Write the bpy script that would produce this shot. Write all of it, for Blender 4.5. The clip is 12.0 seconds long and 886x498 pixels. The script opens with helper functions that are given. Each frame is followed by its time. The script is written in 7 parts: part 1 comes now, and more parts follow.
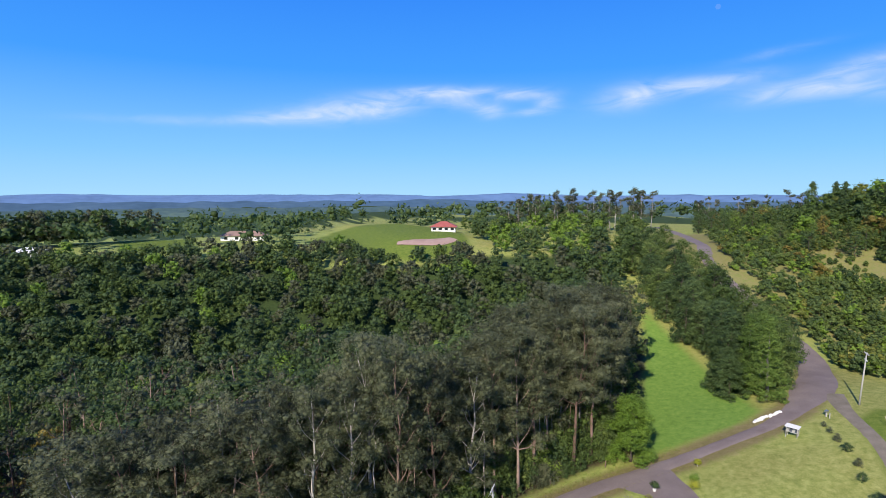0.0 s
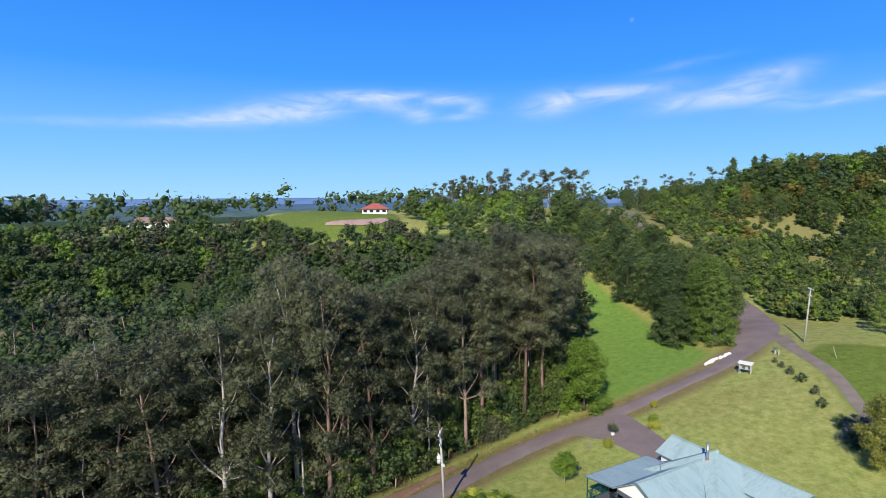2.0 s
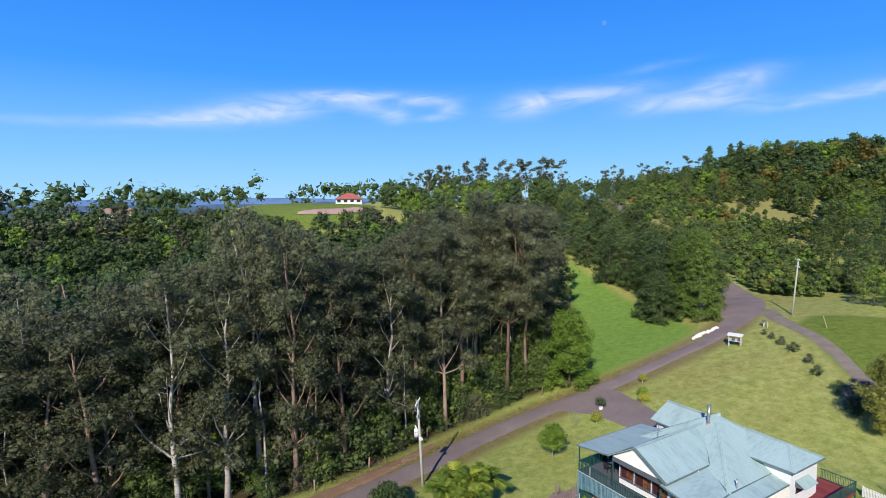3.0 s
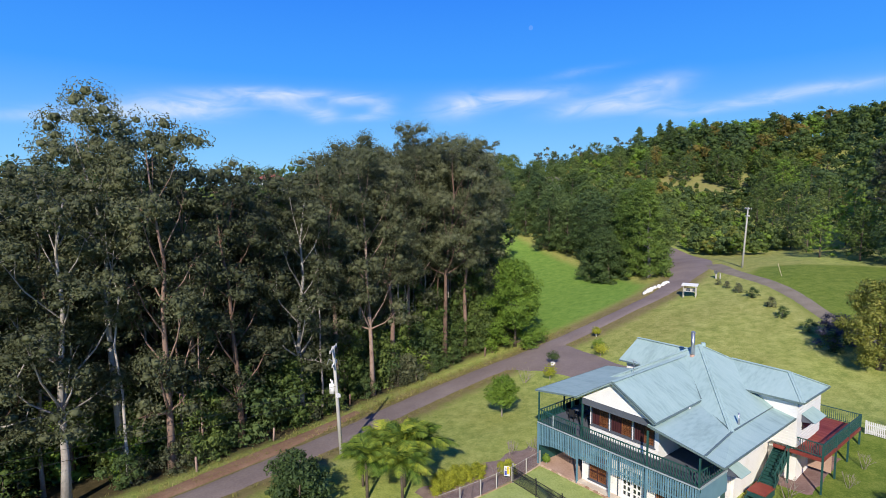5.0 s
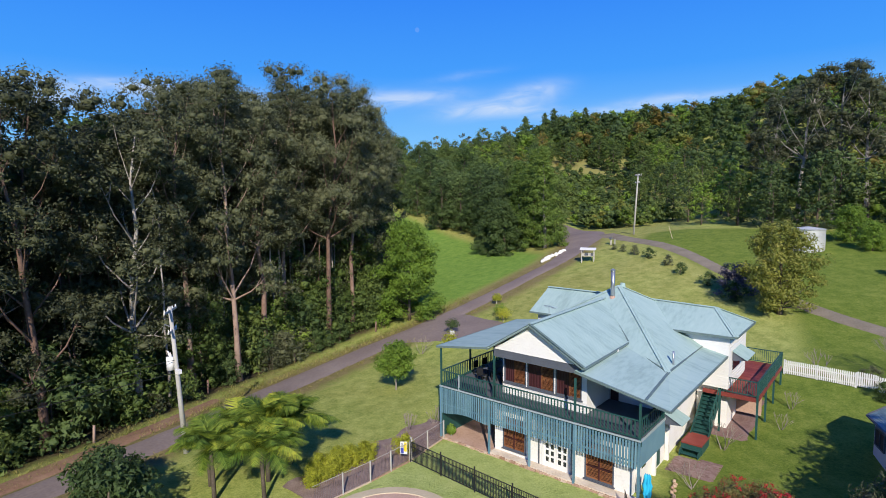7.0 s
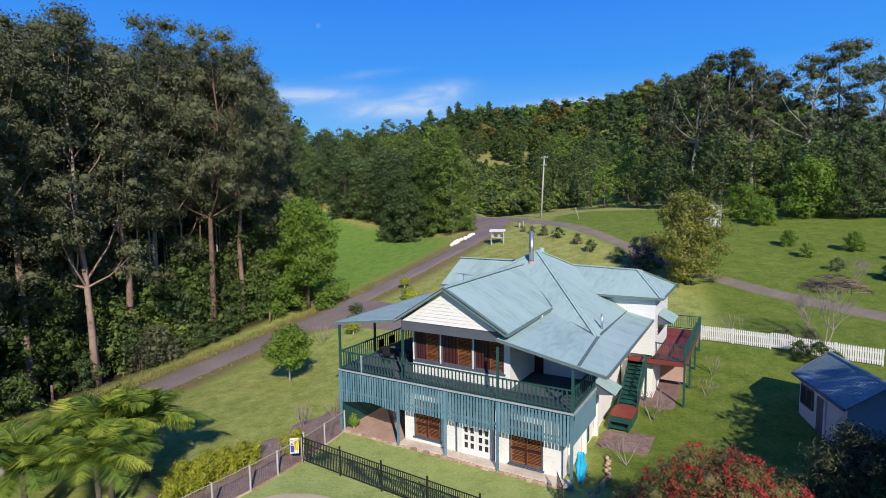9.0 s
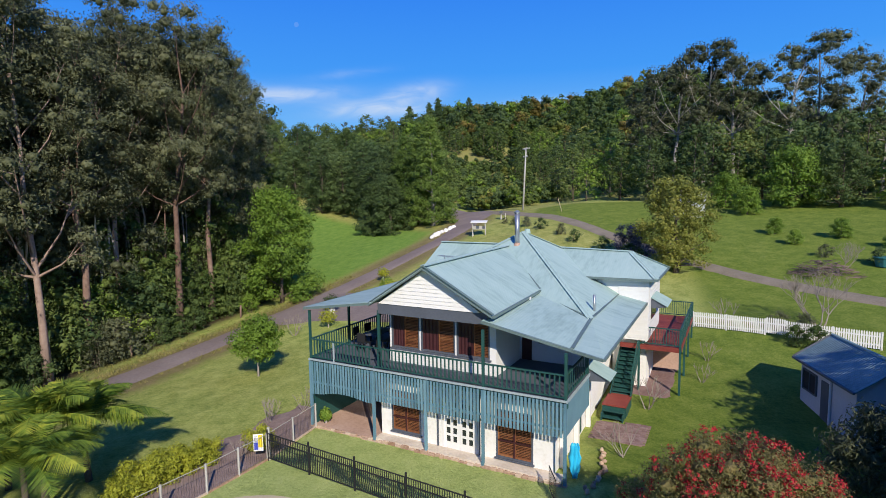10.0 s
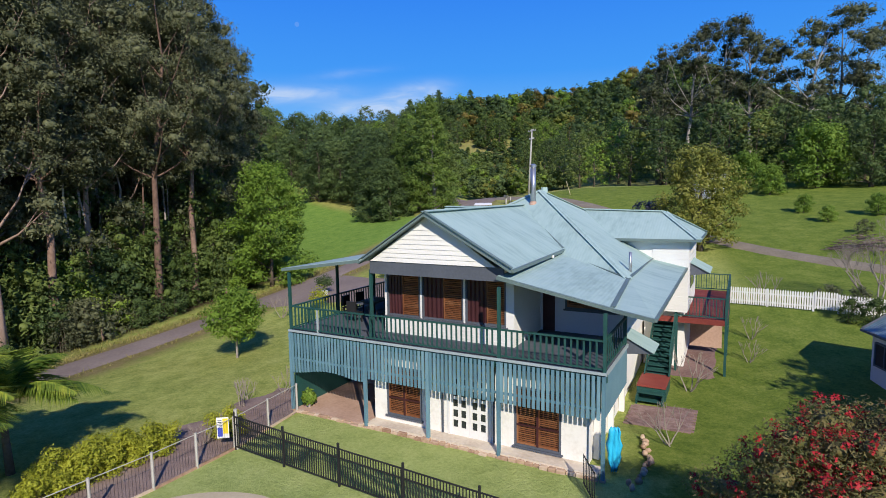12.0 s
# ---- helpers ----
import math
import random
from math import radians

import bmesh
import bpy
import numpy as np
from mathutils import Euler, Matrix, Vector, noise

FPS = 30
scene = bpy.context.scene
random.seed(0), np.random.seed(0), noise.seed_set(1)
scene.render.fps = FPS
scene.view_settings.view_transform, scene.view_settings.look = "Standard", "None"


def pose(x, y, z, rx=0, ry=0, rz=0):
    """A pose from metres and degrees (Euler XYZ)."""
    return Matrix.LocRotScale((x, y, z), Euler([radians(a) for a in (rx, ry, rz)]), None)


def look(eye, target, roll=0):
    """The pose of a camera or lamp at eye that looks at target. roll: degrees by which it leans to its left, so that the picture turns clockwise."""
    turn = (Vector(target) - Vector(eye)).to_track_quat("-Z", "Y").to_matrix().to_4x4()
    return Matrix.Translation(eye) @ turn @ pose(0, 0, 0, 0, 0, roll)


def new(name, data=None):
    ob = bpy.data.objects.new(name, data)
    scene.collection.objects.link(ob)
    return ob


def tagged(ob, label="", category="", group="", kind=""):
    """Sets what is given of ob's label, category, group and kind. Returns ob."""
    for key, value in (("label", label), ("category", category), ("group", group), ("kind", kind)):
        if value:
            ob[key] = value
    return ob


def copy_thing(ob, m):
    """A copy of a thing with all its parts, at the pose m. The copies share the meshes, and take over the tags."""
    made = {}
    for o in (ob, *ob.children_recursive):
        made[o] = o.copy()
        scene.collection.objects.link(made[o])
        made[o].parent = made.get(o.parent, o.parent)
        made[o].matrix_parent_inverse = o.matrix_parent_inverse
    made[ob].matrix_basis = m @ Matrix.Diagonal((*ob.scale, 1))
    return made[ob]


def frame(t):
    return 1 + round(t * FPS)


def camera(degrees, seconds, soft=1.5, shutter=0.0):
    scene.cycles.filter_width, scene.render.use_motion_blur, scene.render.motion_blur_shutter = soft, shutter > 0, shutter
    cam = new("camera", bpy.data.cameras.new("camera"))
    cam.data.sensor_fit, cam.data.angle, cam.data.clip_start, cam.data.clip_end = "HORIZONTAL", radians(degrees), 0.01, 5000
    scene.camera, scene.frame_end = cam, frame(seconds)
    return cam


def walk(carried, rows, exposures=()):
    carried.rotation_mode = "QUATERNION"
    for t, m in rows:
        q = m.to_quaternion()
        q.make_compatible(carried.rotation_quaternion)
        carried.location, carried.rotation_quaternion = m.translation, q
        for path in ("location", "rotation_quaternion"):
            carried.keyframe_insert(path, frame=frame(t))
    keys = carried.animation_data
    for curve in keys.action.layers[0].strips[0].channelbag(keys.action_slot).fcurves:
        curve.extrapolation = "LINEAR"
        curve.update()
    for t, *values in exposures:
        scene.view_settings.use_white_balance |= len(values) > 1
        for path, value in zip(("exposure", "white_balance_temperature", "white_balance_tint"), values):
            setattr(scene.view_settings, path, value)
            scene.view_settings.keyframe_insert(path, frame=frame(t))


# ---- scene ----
cam = camera(78.0, 12.0, 0.9)
METRES, EYE, TILT, LEAN, TURN = 60.0, 47.92, -5.90, 0.0, 68.40
X0, Y0 = 50.54, -43.18
ROWS = [
    (0.0, 0.0, 0.0, 0.0, 0.0, 0.0, -0.0),
    (0.5, -0.0054, 0.0422, -0.0494, -2.25, 0.14, 0.37),
    (1.0, -0.0098, 0.0849, -0.0974, -3.57, 0.26, 0.61),
    (1.5, -0.0096, 0.1277, -0.1438, -5.18, 0.34, 0.85),
    (2.0, -0.0094, 0.1741, -0.1896, -7.19, 0.37, 1.11),
    (2.5, -0.0067, 0.2212, -0.2348, -8.89, 0.4, 1.34),
    (3.0, -0.0004, 0.2683, -0.2744, -9.68, 0.39, 1.44),
    (5.0, 0.0444, 0.4661, -0.4079, -16.71, 0.2, 2.17),
    (5.5, 0.06, 0.5126, -0.4358, -20.29, 0.07, 2.58),
    (6.0, 0.0769, 0.5556, -0.4621, -23.11, -0.06, 2.88),
    (6.5, 0.0873, 0.5788, -0.4757, -25.55, -0.19, 3.16),
    (7.0, 0.0971, 0.5975, -0.4864, -28.04, -0.33, 3.44),
    (9.0, 0.1402, 0.666, -0.5245, -37.77, -1.05, 4.46),
    (9.5, 0.1515, 0.6812, -0.5339, -39.39, -1.17, 4.65),
    (10.0, 0.1626, 0.6961, -0.5434, -39.83, -1.2, 4.7),
    (10.5, 0.1729, 0.7112, -0.5525, -39.82, -1.2, 4.7),
    (11.0, 0.1828, 0.7265, -0.5614, -39.81, -1.22, 4.68),
    (11.5, 0.1929, 0.7411, -0.57, -39.81, -1.23, 4.67),
    (12.0, 0.2027, 0.7538, -0.5778, -39.79, -1.22, 4.67),
]
walk(cam, [(t, pose(X0, Y0, EYE, TILT, LEAN, TURN) @ pose(METRES * x, METRES * y, METRES * z, 90 + pitch, roll, yaw)) for t, x, y, z, yaw, pitch, roll in ROWS],
     [(0.0, 0.22), (5.0, 0.22), (7.0, 0.17), (9.0, 0.09), (12.0, 0.09)])


# ---- world, sun, exposure ----
SUN_AZ, SUN_EL = 138.0, 33.0          # degrees clockwise from +y, and above the horizon
world = bpy.data.worlds.new("sky")
scene.world = world
world.use_nodes = True
wn, wl = world.node_tree.nodes, world.node_tree.links
wn.clear()


def wmath(op, a, b=None, clamp=False):
    n = wn.new("ShaderNodeMath")
    n.operation, n.use_clamp = op, clamp
    for i, v in enumerate((a, b)):
        if v is None:
            continue
        if isinstance(v, (int, float)):
            n.inputs[i].default_value = v
        else:
            wl.new(v, n.inputs[i])
    return n.outputs[0]


sky = wn.new("ShaderNodeTexSky")
sky.sky_type = "NISHITA"
sky.sun_disc = False
sky.sun_elevation, sky.sun_rotation = radians(SUN_EL), radians(SUN_AZ)
sky.altitude, sky.air_density, sky.dust_density, sky.ozone_density = 200, 1.0, 0.1, 3.0
tc = wn.new("ShaderNodeTexCoord")
sep = wn.new("ShaderNodeSeparateXYZ")
wl.new(tc.outputs["Generated"], sep.inputs[0])
az = wmath("MULTIPLY", wmath("ARCTAN2", sep.outputs[0], sep.outputs[1]), 57.2958)
el = wmath("MULTIPLY", wmath("ARCSINE", sep.outputs[2]), 57.2958)
comb = wn.new("ShaderNodeCombineXYZ")
wl.new(az, comb.inputs[0])
wl.new(wmath("MULTIPLY", el, 3.2), comb.inputs[1])
wisp = wn.new("ShaderNodeTexNoise")
wisp.inputs["Scale"].default_value, wisp.inputs["Detail"].default_value, wisp.inputs["Roughness"].default_value = 0.22, 5, 0.52
wisp.inputs["Distortion"].default_value = 0.9
wl.new(comb.outputs[0], wisp.inputs["Vector"])
# thin streaks of cloud: azimuth, elevation, half length, half thickness, climb per degree, density
CLOUDS = [(-83.5, 7.35, 5.6, 0.55, 0.07, 0.9), (-78.0, 8.3, 5.2, 1.0, 0.09, 1.0), (-73.5, 8.7, 2.6, 0.8, 0.1, 0.6), (-69.0, 10.05, 5.4, 0.5, 0.03, 1.0),
          (-66.5, 9.2, 3.4, 0.85, -0.1, 0.55), (-63.6, 8.1, 1.3, 0.6, 0.0, 0.75), (-60.3, 9.75, 2.8, 0.5, 0.0, 0.75), (-57.6, 9.1, 1.1, 0.9, 0.1, 0.85), (-59.8, 8.0, 1.5, 0.32, 0.05, 0.7),
          (-49.6, 9.2, 3.3, 1.05, 0.12, 0.95), (-44.0, 9.85, 4.8, 0.65, 0.07, 0.9), (-35.4, 8.75, 4.6, 0.85, 0.06, 0.9), (-31.2, 10.1, 2.8, 0.85, 0.15, 0.95), (-31.0, 8.3, 4.0, 0.5, -0.02, 0.6),
          (-24.5, 7.95, 4.6, 0.42, 0.1, 0.6), (-18.0, 8.7, 5.2, 0.6, 0.06, 0.7), (-38.0, 12.0, 3.6, 0.4, 0.12, 0.22), (-95.0, 6.6, 6.0, 0.4, 0.03, 0.25)]
total = None
for c_az, c_el, half, thick, climb, dens in CLOUDS:
    u = wmath("SUBTRACT", az, c_az)
    v = wmath("SUBTRACT", wmath("SUBTRACT", el, c_el), wmath("MULTIPLY", u, climb))
    q = wmath("ADD", wmath("POWER", wmath("ABSOLUTE", wmath("DIVIDE", u, half)), 2), wmath("POWER", wmath("ABSOLUTE", wmath("DIVIDE", v, thick)), 2))
    one = wmath("MULTIPLY", wmath("EXPONENT", wmath("MULTIPLY", q, -1)), dens)
    total = one if total is None else wmath("ADD", total, one)
soft_edge = wmath("MULTIPLY", wmath("SUBTRACT", wisp.outputs["Fac"], 0.22), 2.1, True)
veil = wmath("MULTIPLY", wmath("MULTIPLY", total, soft_edge), 0.82, True)
# the pale day moon
moon = wmath("ADD", wmath("POWER", wmath("SUBTRACT", az, -42.6), 2), wmath("POWER", wmath("SUBTRACT", el, 16.3), 2))
cover = wmath("MAXIMUM", veil, wmath("MULTIPLY", wmath("LESS_THAN", moon, 0.05), 0.09))
cloud_mix = wn.new("ShaderNodeMix")
cloud_mix.data_type = "RGBA"
cloud_mix.inputs[7].default_value = (7.6, 8.4, 9.6, 1)
wl.new(cover, cloud_mix.inputs[0])
deep = wn.new("ShaderNodeValToRGB")
grad = wmath("DIVIDE", el, 40.0, True)
stops = [(0.0, (3.7, 7.0, 10.0)), (0.1, (2.3, 5.8, 10.0)), (0.3, (0.56, 3.45, 10.0)), (0.6, (0.2, 1.95, 9.3)), (1.0, (0.15, 1.2, 6.0))]
els = deep.color_ramp.elements
els[0].position, els[1].position = 0.0, 1.0
for k, (at, c) in enumerate(stops):
    e_ = els[0] if k == 0 else els[-1] if k == len(stops) - 1 else els.new(at)
    e_.color = (c[0] / 10, c[1] / 10, c[2] / 10, 1)
wl.new(grad, deep.inputs[0])
times_ten = wn.new("ShaderNodeVectorMath")
times_ten.operation = "SCALE"
times_ten.inputs["Scale"].default_value = 10.0
wl.new(deep.outputs[0], times_ten.inputs[0])
tinted = wn.new("ShaderNodeMix")
tinted.data_type = "RGBA"
tinted.inputs[0].default_value = 0.97
wl.new(sky.outputs[0], tinted.inputs[6])
wl.new(times_ten.outputs[0], tinted.inputs[7])
wl.new(tinted.outputs[2], cloud_mix.inputs[6])
bg = wn.new("ShaderNodeBackground")
bg.inputs["Strength"].default_value = 0.088
wl.new(cloud_mix.outputs[2], bg.inputs["Color"])
wout = wn.new("ShaderNodeOutputWorld")
wl.new(bg.outputs[0], wout.inputs["Surface"])

sun_data = bpy.data.lights.new("sun", "SUN")
sun_data.energy, sun_data.angle, sun_data.color = 5.0, radians(0.55), (1.0, 0.93, 0.80)
sun = new("sun", sun_data)
a, e = radians(SUN_AZ), radians(SUN_EL)
sun.matrix_world = look((math.sin(a) * math.cos(e) * 300, math.cos(a) * math.cos(e) * 300, math.sin(e) * 300), (0, 0, 0))


# ---- materials ----
def mat(name, cols, scale=1.0, fine=12.0, rough=0.85, bump=0.3, depth=0.02, metal=0.0, spread=0.0, island=0.0, through_light=0.0,
        wave=None, spec=0.3, contrast=0.5, stretch=None):
    """Colours mixed by coarse and fine noise. spread and island: brightness variation from thing to thing and leaf to leaf.
    wave: (axis, pitch, depth) of corrugation."""
    m = bpy.data.materials.new(name)
    m.use_nodes = True
    n, l = m.node_tree.nodes, m.node_tree.links
    n.clear()
    out = n.new("ShaderNodeOutputMaterial")
    p = n.new("ShaderNodeBsdfPrincipled")
    p.inputs["Roughness"].default_value, p.inputs["Metallic"].default_value = rough, metal
    p.inputs["Specular IOR Level"].default_value = spec
    geo = n.new("ShaderNodeNewGeometry")
    pos = geo.outputs["Position"]
    if stretch:
        vm = n.new("ShaderNodeVectorMath")
        vm.operation = "MULTIPLY"
        vm.inputs[1].default_value = stretch
        l.new(pos, vm.inputs[0])
        pos = vm.outputs[0]
    info = n.new("ShaderNodeObjectInfo")

    def noise_at(s, detail=4.0):
        t = n.new("ShaderNodeTexNoise")
        t.inputs["Scale"].default_value, t.inputs["Detail"].default_value = s, detail
        l.new(pos, t.inputs["Vector"])
        return t.outputs["Fac"]
    coarse, grain = noise_at(scale), noise_at(fine, 6.0)
    mixer = n.new("ShaderNodeMath")
    mixer.operation = "MULTIPLY_ADD"
    mixer.inputs[1].default_value = 0.55
    l.new(coarse, mixer.inputs[0])
    g2 = n.new("ShaderNodeMath")
    g2.operation = "MULTIPLY"
    g2.inputs[1].default_value = 0.45
    l.new(grain, g2.inputs[0])
    l.new(g2.outputs[0], mixer.inputs[2])
    fac = mixer.outputs[0]
    if island:
        fac2 = n.new("ShaderNodeMath")
        fac2.operation = "MULTIPLY_ADD"
        fac2.inputs[1].default_value = island * 0.5
        l.new(geo.outputs["Random Per Island"], fac2.inputs[0])
        sub = n.new("ShaderNodeMath")
        sub.operation = "SUBTRACT"
        sub.inputs[1].default_value = island * 0.25
        l.new(fac, sub.inputs[0])
        l.new(sub.outputs[0], fac2.inputs[2])
        fac = fac2.outputs[0]
    if spread:
        fac3 = n.new("ShaderNodeMath")
        fac3.operation = "MULTIPLY_ADD"
        fac3.inputs[1].default_value = spread
        l.new(info.outputs["Random"], fac3.inputs[0])
        sub = n.new("ShaderNodeMath")
        sub.operation = "SUBTRACT"
        sub.inputs[1].default_value = spread / 2
        l.new(fac, sub.inputs[0])
        l.new(sub.outputs[0], fac3.inputs[2])
        fac = fac3.outputs[0]
    ramp = n.new("ShaderNodeValToRGB")
    els = ramp.color_ramp.elements
    lo, hi = 0.5 - contrast / 2, 0.5 + contrast / 2
    els[0].position, els[1].position = lo, hi
    els[0].color, els[1].color = (*cols[0], 1), (*cols[-1], 1)
    for k, c in enumerate(cols[1:-1], 1):
        mid = els.new(lo + (hi - lo) * k / (len(cols) - 1))
        mid.color = (*c, 1)
    l.new(fac, ramp.inputs[0])
    l.new(ramp.outputs[0], p.inputs["Base Color"])
    normal = None
    if wave:
        sx = n.new("ShaderNodeSeparateXYZ")
        tcn = n.new("ShaderNodeTexCoord")
        l.new(tcn.outputs["Object"], sx.inputs[0])
        ph = n.new("ShaderNodeMath")
        ph.operation = "MULTIPLY"
        ph.inputs[1].default_value = 2 * math.pi / wave[1]
        l.new(sx.outputs["XYZ".index(wave[0])], ph.inputs[0])
        sn = n.new("ShaderNodeMath")
        sn.operation = "SINE"
        l.new(ph.outputs[0], sn.inputs[0])
        b0 = n.new("ShaderNodeBump")
        b0.inputs["Strength"].default_value, b0.inputs["Distance"].default_value = 1.0, wave[2]
        l.new(sn.outputs[0], b0.inputs["Height"])
        normal = b0.outputs[0]
    if bump:
        b = n.new("ShaderNodeBump")
        b.inputs["Strength"].default_value, b.inputs["Distance"].default_value = bump, depth
        l.new(grain, b.inputs["Height"])
        if normal is not None:
            l.new(normal, b.inputs["Normal"])
        normal = b.outputs[0]
    if normal is not None:
        l.new(normal, p.inputs["Normal"])
    shader = p.outputs[0]
    if through_light:
        tr = n.new("ShaderNodeBsdfTranslucent")
        l.new(ramp.outputs[0], tr.inputs["Color"])
        ms = n.new("ShaderNodeMixShader")
        ms.inputs[0].default_value = through_light
        l.new(shader, ms.inputs[1])
        l.new(tr.outputs[0], ms.inputs[2])
        shader = ms.outputs[0]
    l.new(shader, out.inputs["Surface"])
    return m


M_ROOF = mat("roof_iron", [(0.165, 0.24, 0.225), (0.315, 0.425, 0.41), (0.385, 0.495, 0.475)], 0.5, 3, stretch=(1.6, 0.5, 0.6), rough=0.7, bump=0.1, depth=0.01, spec=0.08, contrast=0.7, wave=("X", 0.12, 0.002))
M_ROOF_Y = mat("roof_iron_side", [(0.165, 0.24, 0.225), (0.315, 0.425, 0.41), (0.385, 0.495, 0.475)], 0.5, 3, stretch=(0.5, 1.6, 0.6), rough=0.7, bump=0.1, depth=0.01, spec=0.08, contrast=0.7, wave=("Y", 0.12, 0.002))
M_FLASH = mat("roof_flashing", [(0.09, 0.13, 0.13), (0.16, 0.22, 0.21)], 0.8, 8, 0.5)
M_WHITE = mat("white_paint", [(0.66, 0.64, 0.61), (0.75, 0.73, 0.71), (0.78, 0.77, 0.75)], 0.7, 14, 0.6, 0.1, 0.01)
M_BLOCK = mat("white_rendered_block", [(0.66, 0.62, 0.56), (0.80, 0.77, 0.73), (0.83, 0.81, 0.78)], 0.8, 10, 0.75, 0.2, 0.01)
# lilac tone of the shaded verandah, put into the base colour
M_LILAC = mat("verandah_shade_lilac", [(0.52, 0.50, 0.55), (0.60, 0.58, 0.63)], 0.8, 10, 0.7, 0.1, 0.01)
M_GREEN = mat("dark_green_paint", [(0.012, 0.050, 0.046), (0.02, 0.075, 0.068), (0.03, 0.09, 0.08)], 1.5, 20, 0.5, 0.1, 0.005)
M_TEAL = mat("teal_slat_paint", [(0.085, 0.175, 0.225), (0.125, 0.24, 0.30), (0.17, 0.30, 0.36)], 1.2, 20, 0.55, 0.1, 0.005, spread=0.35)
M_RAILW = mat("pale_rail_paint", [(0.26, 0.32, 0.34), (0.40, 0.46, 0.48)], 1.5, 20, 0.6)
M_STONE = mat("plinth_stone", [(0.28, 0.17, 0.11), (0.44, 0.30, 0.21), (0.56, 0.44, 0.33)], 1.5, 9, 0.9, 0.5, 0.02, spread=0.4)
M_TERRA = mat("terracotta_patio", [(0.32, 0.20, 0.15), (0.46, 0.30, 0.23), (0.55, 0.39, 0.31)], 0.8, 9, 0.8, 0.2, 0.01)
M_REDDECK = mat("red_deck_boards", [(0.15, 0.028, 0.022), (0.22, 0.045, 0.035), (0.27, 0.07, 0.05)], 1.5, 20, 0.6, 0.2, 0.005, spread=0.3)
M_DARKWOOD = mat("dark_window_curtain", [(0.035, 0.012, 0.014), (0.07, 0.022, 0.026)], 1.5, 20, 0.35)
# near-black base colour stands in for the shade inside openings
M_SHADE = mat("interior_shade", [(0.02, 0.018, 0.02), (0.04, 0.035, 0.04)], 1.0, 8, 0.9)
M_SLATE = mat("slate_grey_paint", [(0.07, 0.08, 0.10), (0.11, 0.12, 0.15)], 1.0, 12, 0.7)
M_STEEL = mat("galvanised_steel", [(0.35, 0.36, 0.38), (0.55, 0.56, 0.58)], 2.0, 20, 0.35, 0.1, 0.004, metal=0.8)
M_BLACK = mat("black_steel", [(0.012, 0.012, 0.014), (0.03, 0.03, 0.032)], 2.0, 20, 0.5)
M_POLE = mat("grey_pole_timber", [(0.30, 0.28, 0.25), (0.42, 0.40, 0.36), (0.50, 0.48, 0.45)], 1.0, 20, 0.9, 0.4, 0.01)
M_ASPHALT = mat("worn_asphalt", [(0.15, 0.115, 0.105), (0.21, 0.165, 0.15), (0.27, 0.22, 0.195)], 0.25, 5, 0.9, 0.5, 0.02, contrast=0.45)
M_GRAVEL = mat("gravel_drive", [(0.13, 0.11, 0.07), (0.21, 0.175, 0.13), (0.29, 0.24, 0.18)], 0.5, 8, 0.95, 0.6, 0.02)
M_EARTH = mat("red_earth", [(0.14, 0.075, 0.045), (0.24, 0.14, 0.09), (0.32, 0.22, 0.14)], 0.6, 6, 0.95, 0.6, 0.03)
M_BARK = mat("gum_bark", [(0.08, 0.048, 0.036), (0.20, 0.125, 0.096), (0.33, 0.235, 0.19)], 0.6, 4, 0.9, 0.5, 0.03, spread=0.5, contrast=0.6)
M_PALEBARK = mat("pale_gum_bark", [(0.20, 0.17, 0.15), (0.33, 0.29, 0.26), (0.48, 0.44, 0.40)], 0.7, 5, 0.85, 0.3, 0.02, spread=0.4)
M_BROWNBARK = mat("brown_bark", [(0.05, 0.038, 0.03), (0.11, 0.085, 0.065), (0.17, 0.14, 0.11)], 1.0, 8, 0.95, 0.5, 0.03)
LEAF = dict(scale=0.12, fine=3.4, rough=0.55, bump=0.85, depth=0.16, island=0.5, through_light=0.4, spec=0.25)
M_GUM = mat("gum_leaves", [(0.056, 0.065, 0.034), (0.125, 0.138, 0.070), (0.215, 0.225, 0.118)], spread=0.3, **LEAF)
M_DARKLEAF = mat("dark_leaves", [(0.042, 0.072, 0.026), (0.092, 0.142, 0.046), (0.165, 0.225, 0.074)], spread=0.25, **LEAF)
M_MIDLEAF = mat("mid_green_leaves", [(0.052, 0.088, 0.023), (0.118, 0.172, 0.041), (0.205, 0.258, 0.070)], spread=0.35, **LEAF)
M_BRIGHT = mat("bright_green_leaves", [(0.11, 0.19, 0.026), (0.20, 0.31, 0.044), (0.30, 0.40, 0.075)], spread=0.25, **LEAF)
M_YELLOWLEAF = mat("yellow_green_leaves", [(0.19, 0.22, 0.025), (0.38, 0.40, 0.04), (0.54, 0.53, 0.07)], spread=0.2, **LEAF)
M_SPIRE = mat("fresh_green_leaves", [(0.068, 0.125, 0.026), (0.148, 0.225, 0.044), (0.245, 0.33, 0.074)], spread=0.15, **LEAF)
M_RUST = mat("rusty_autumn_leaves", [(0.13, 0.105, 0.026), (0.235, 0.185, 0.042), (0.34, 0.265, 0.062)], spread=0.3, **LEAF)
M_PALM = mat("palm_leaves", [(0.07, 0.135, 0.022), (0.22, 0.30, 0.042), (0.48, 0.49, 0.062)], spread=0.3, **LEAF)
M_REDFLOWER = mat("crimson_flowers", [(0.22, 0.010, 0.014), (0.47, 0.022, 0.030)], 2, 12, 0.7, 0)
M_TWIG = mat("bare_grey_twigs", [(0.20, 0.16, 0.13), (0.34, 0.29, 0.25)], 2, 12, 0.9, 0)
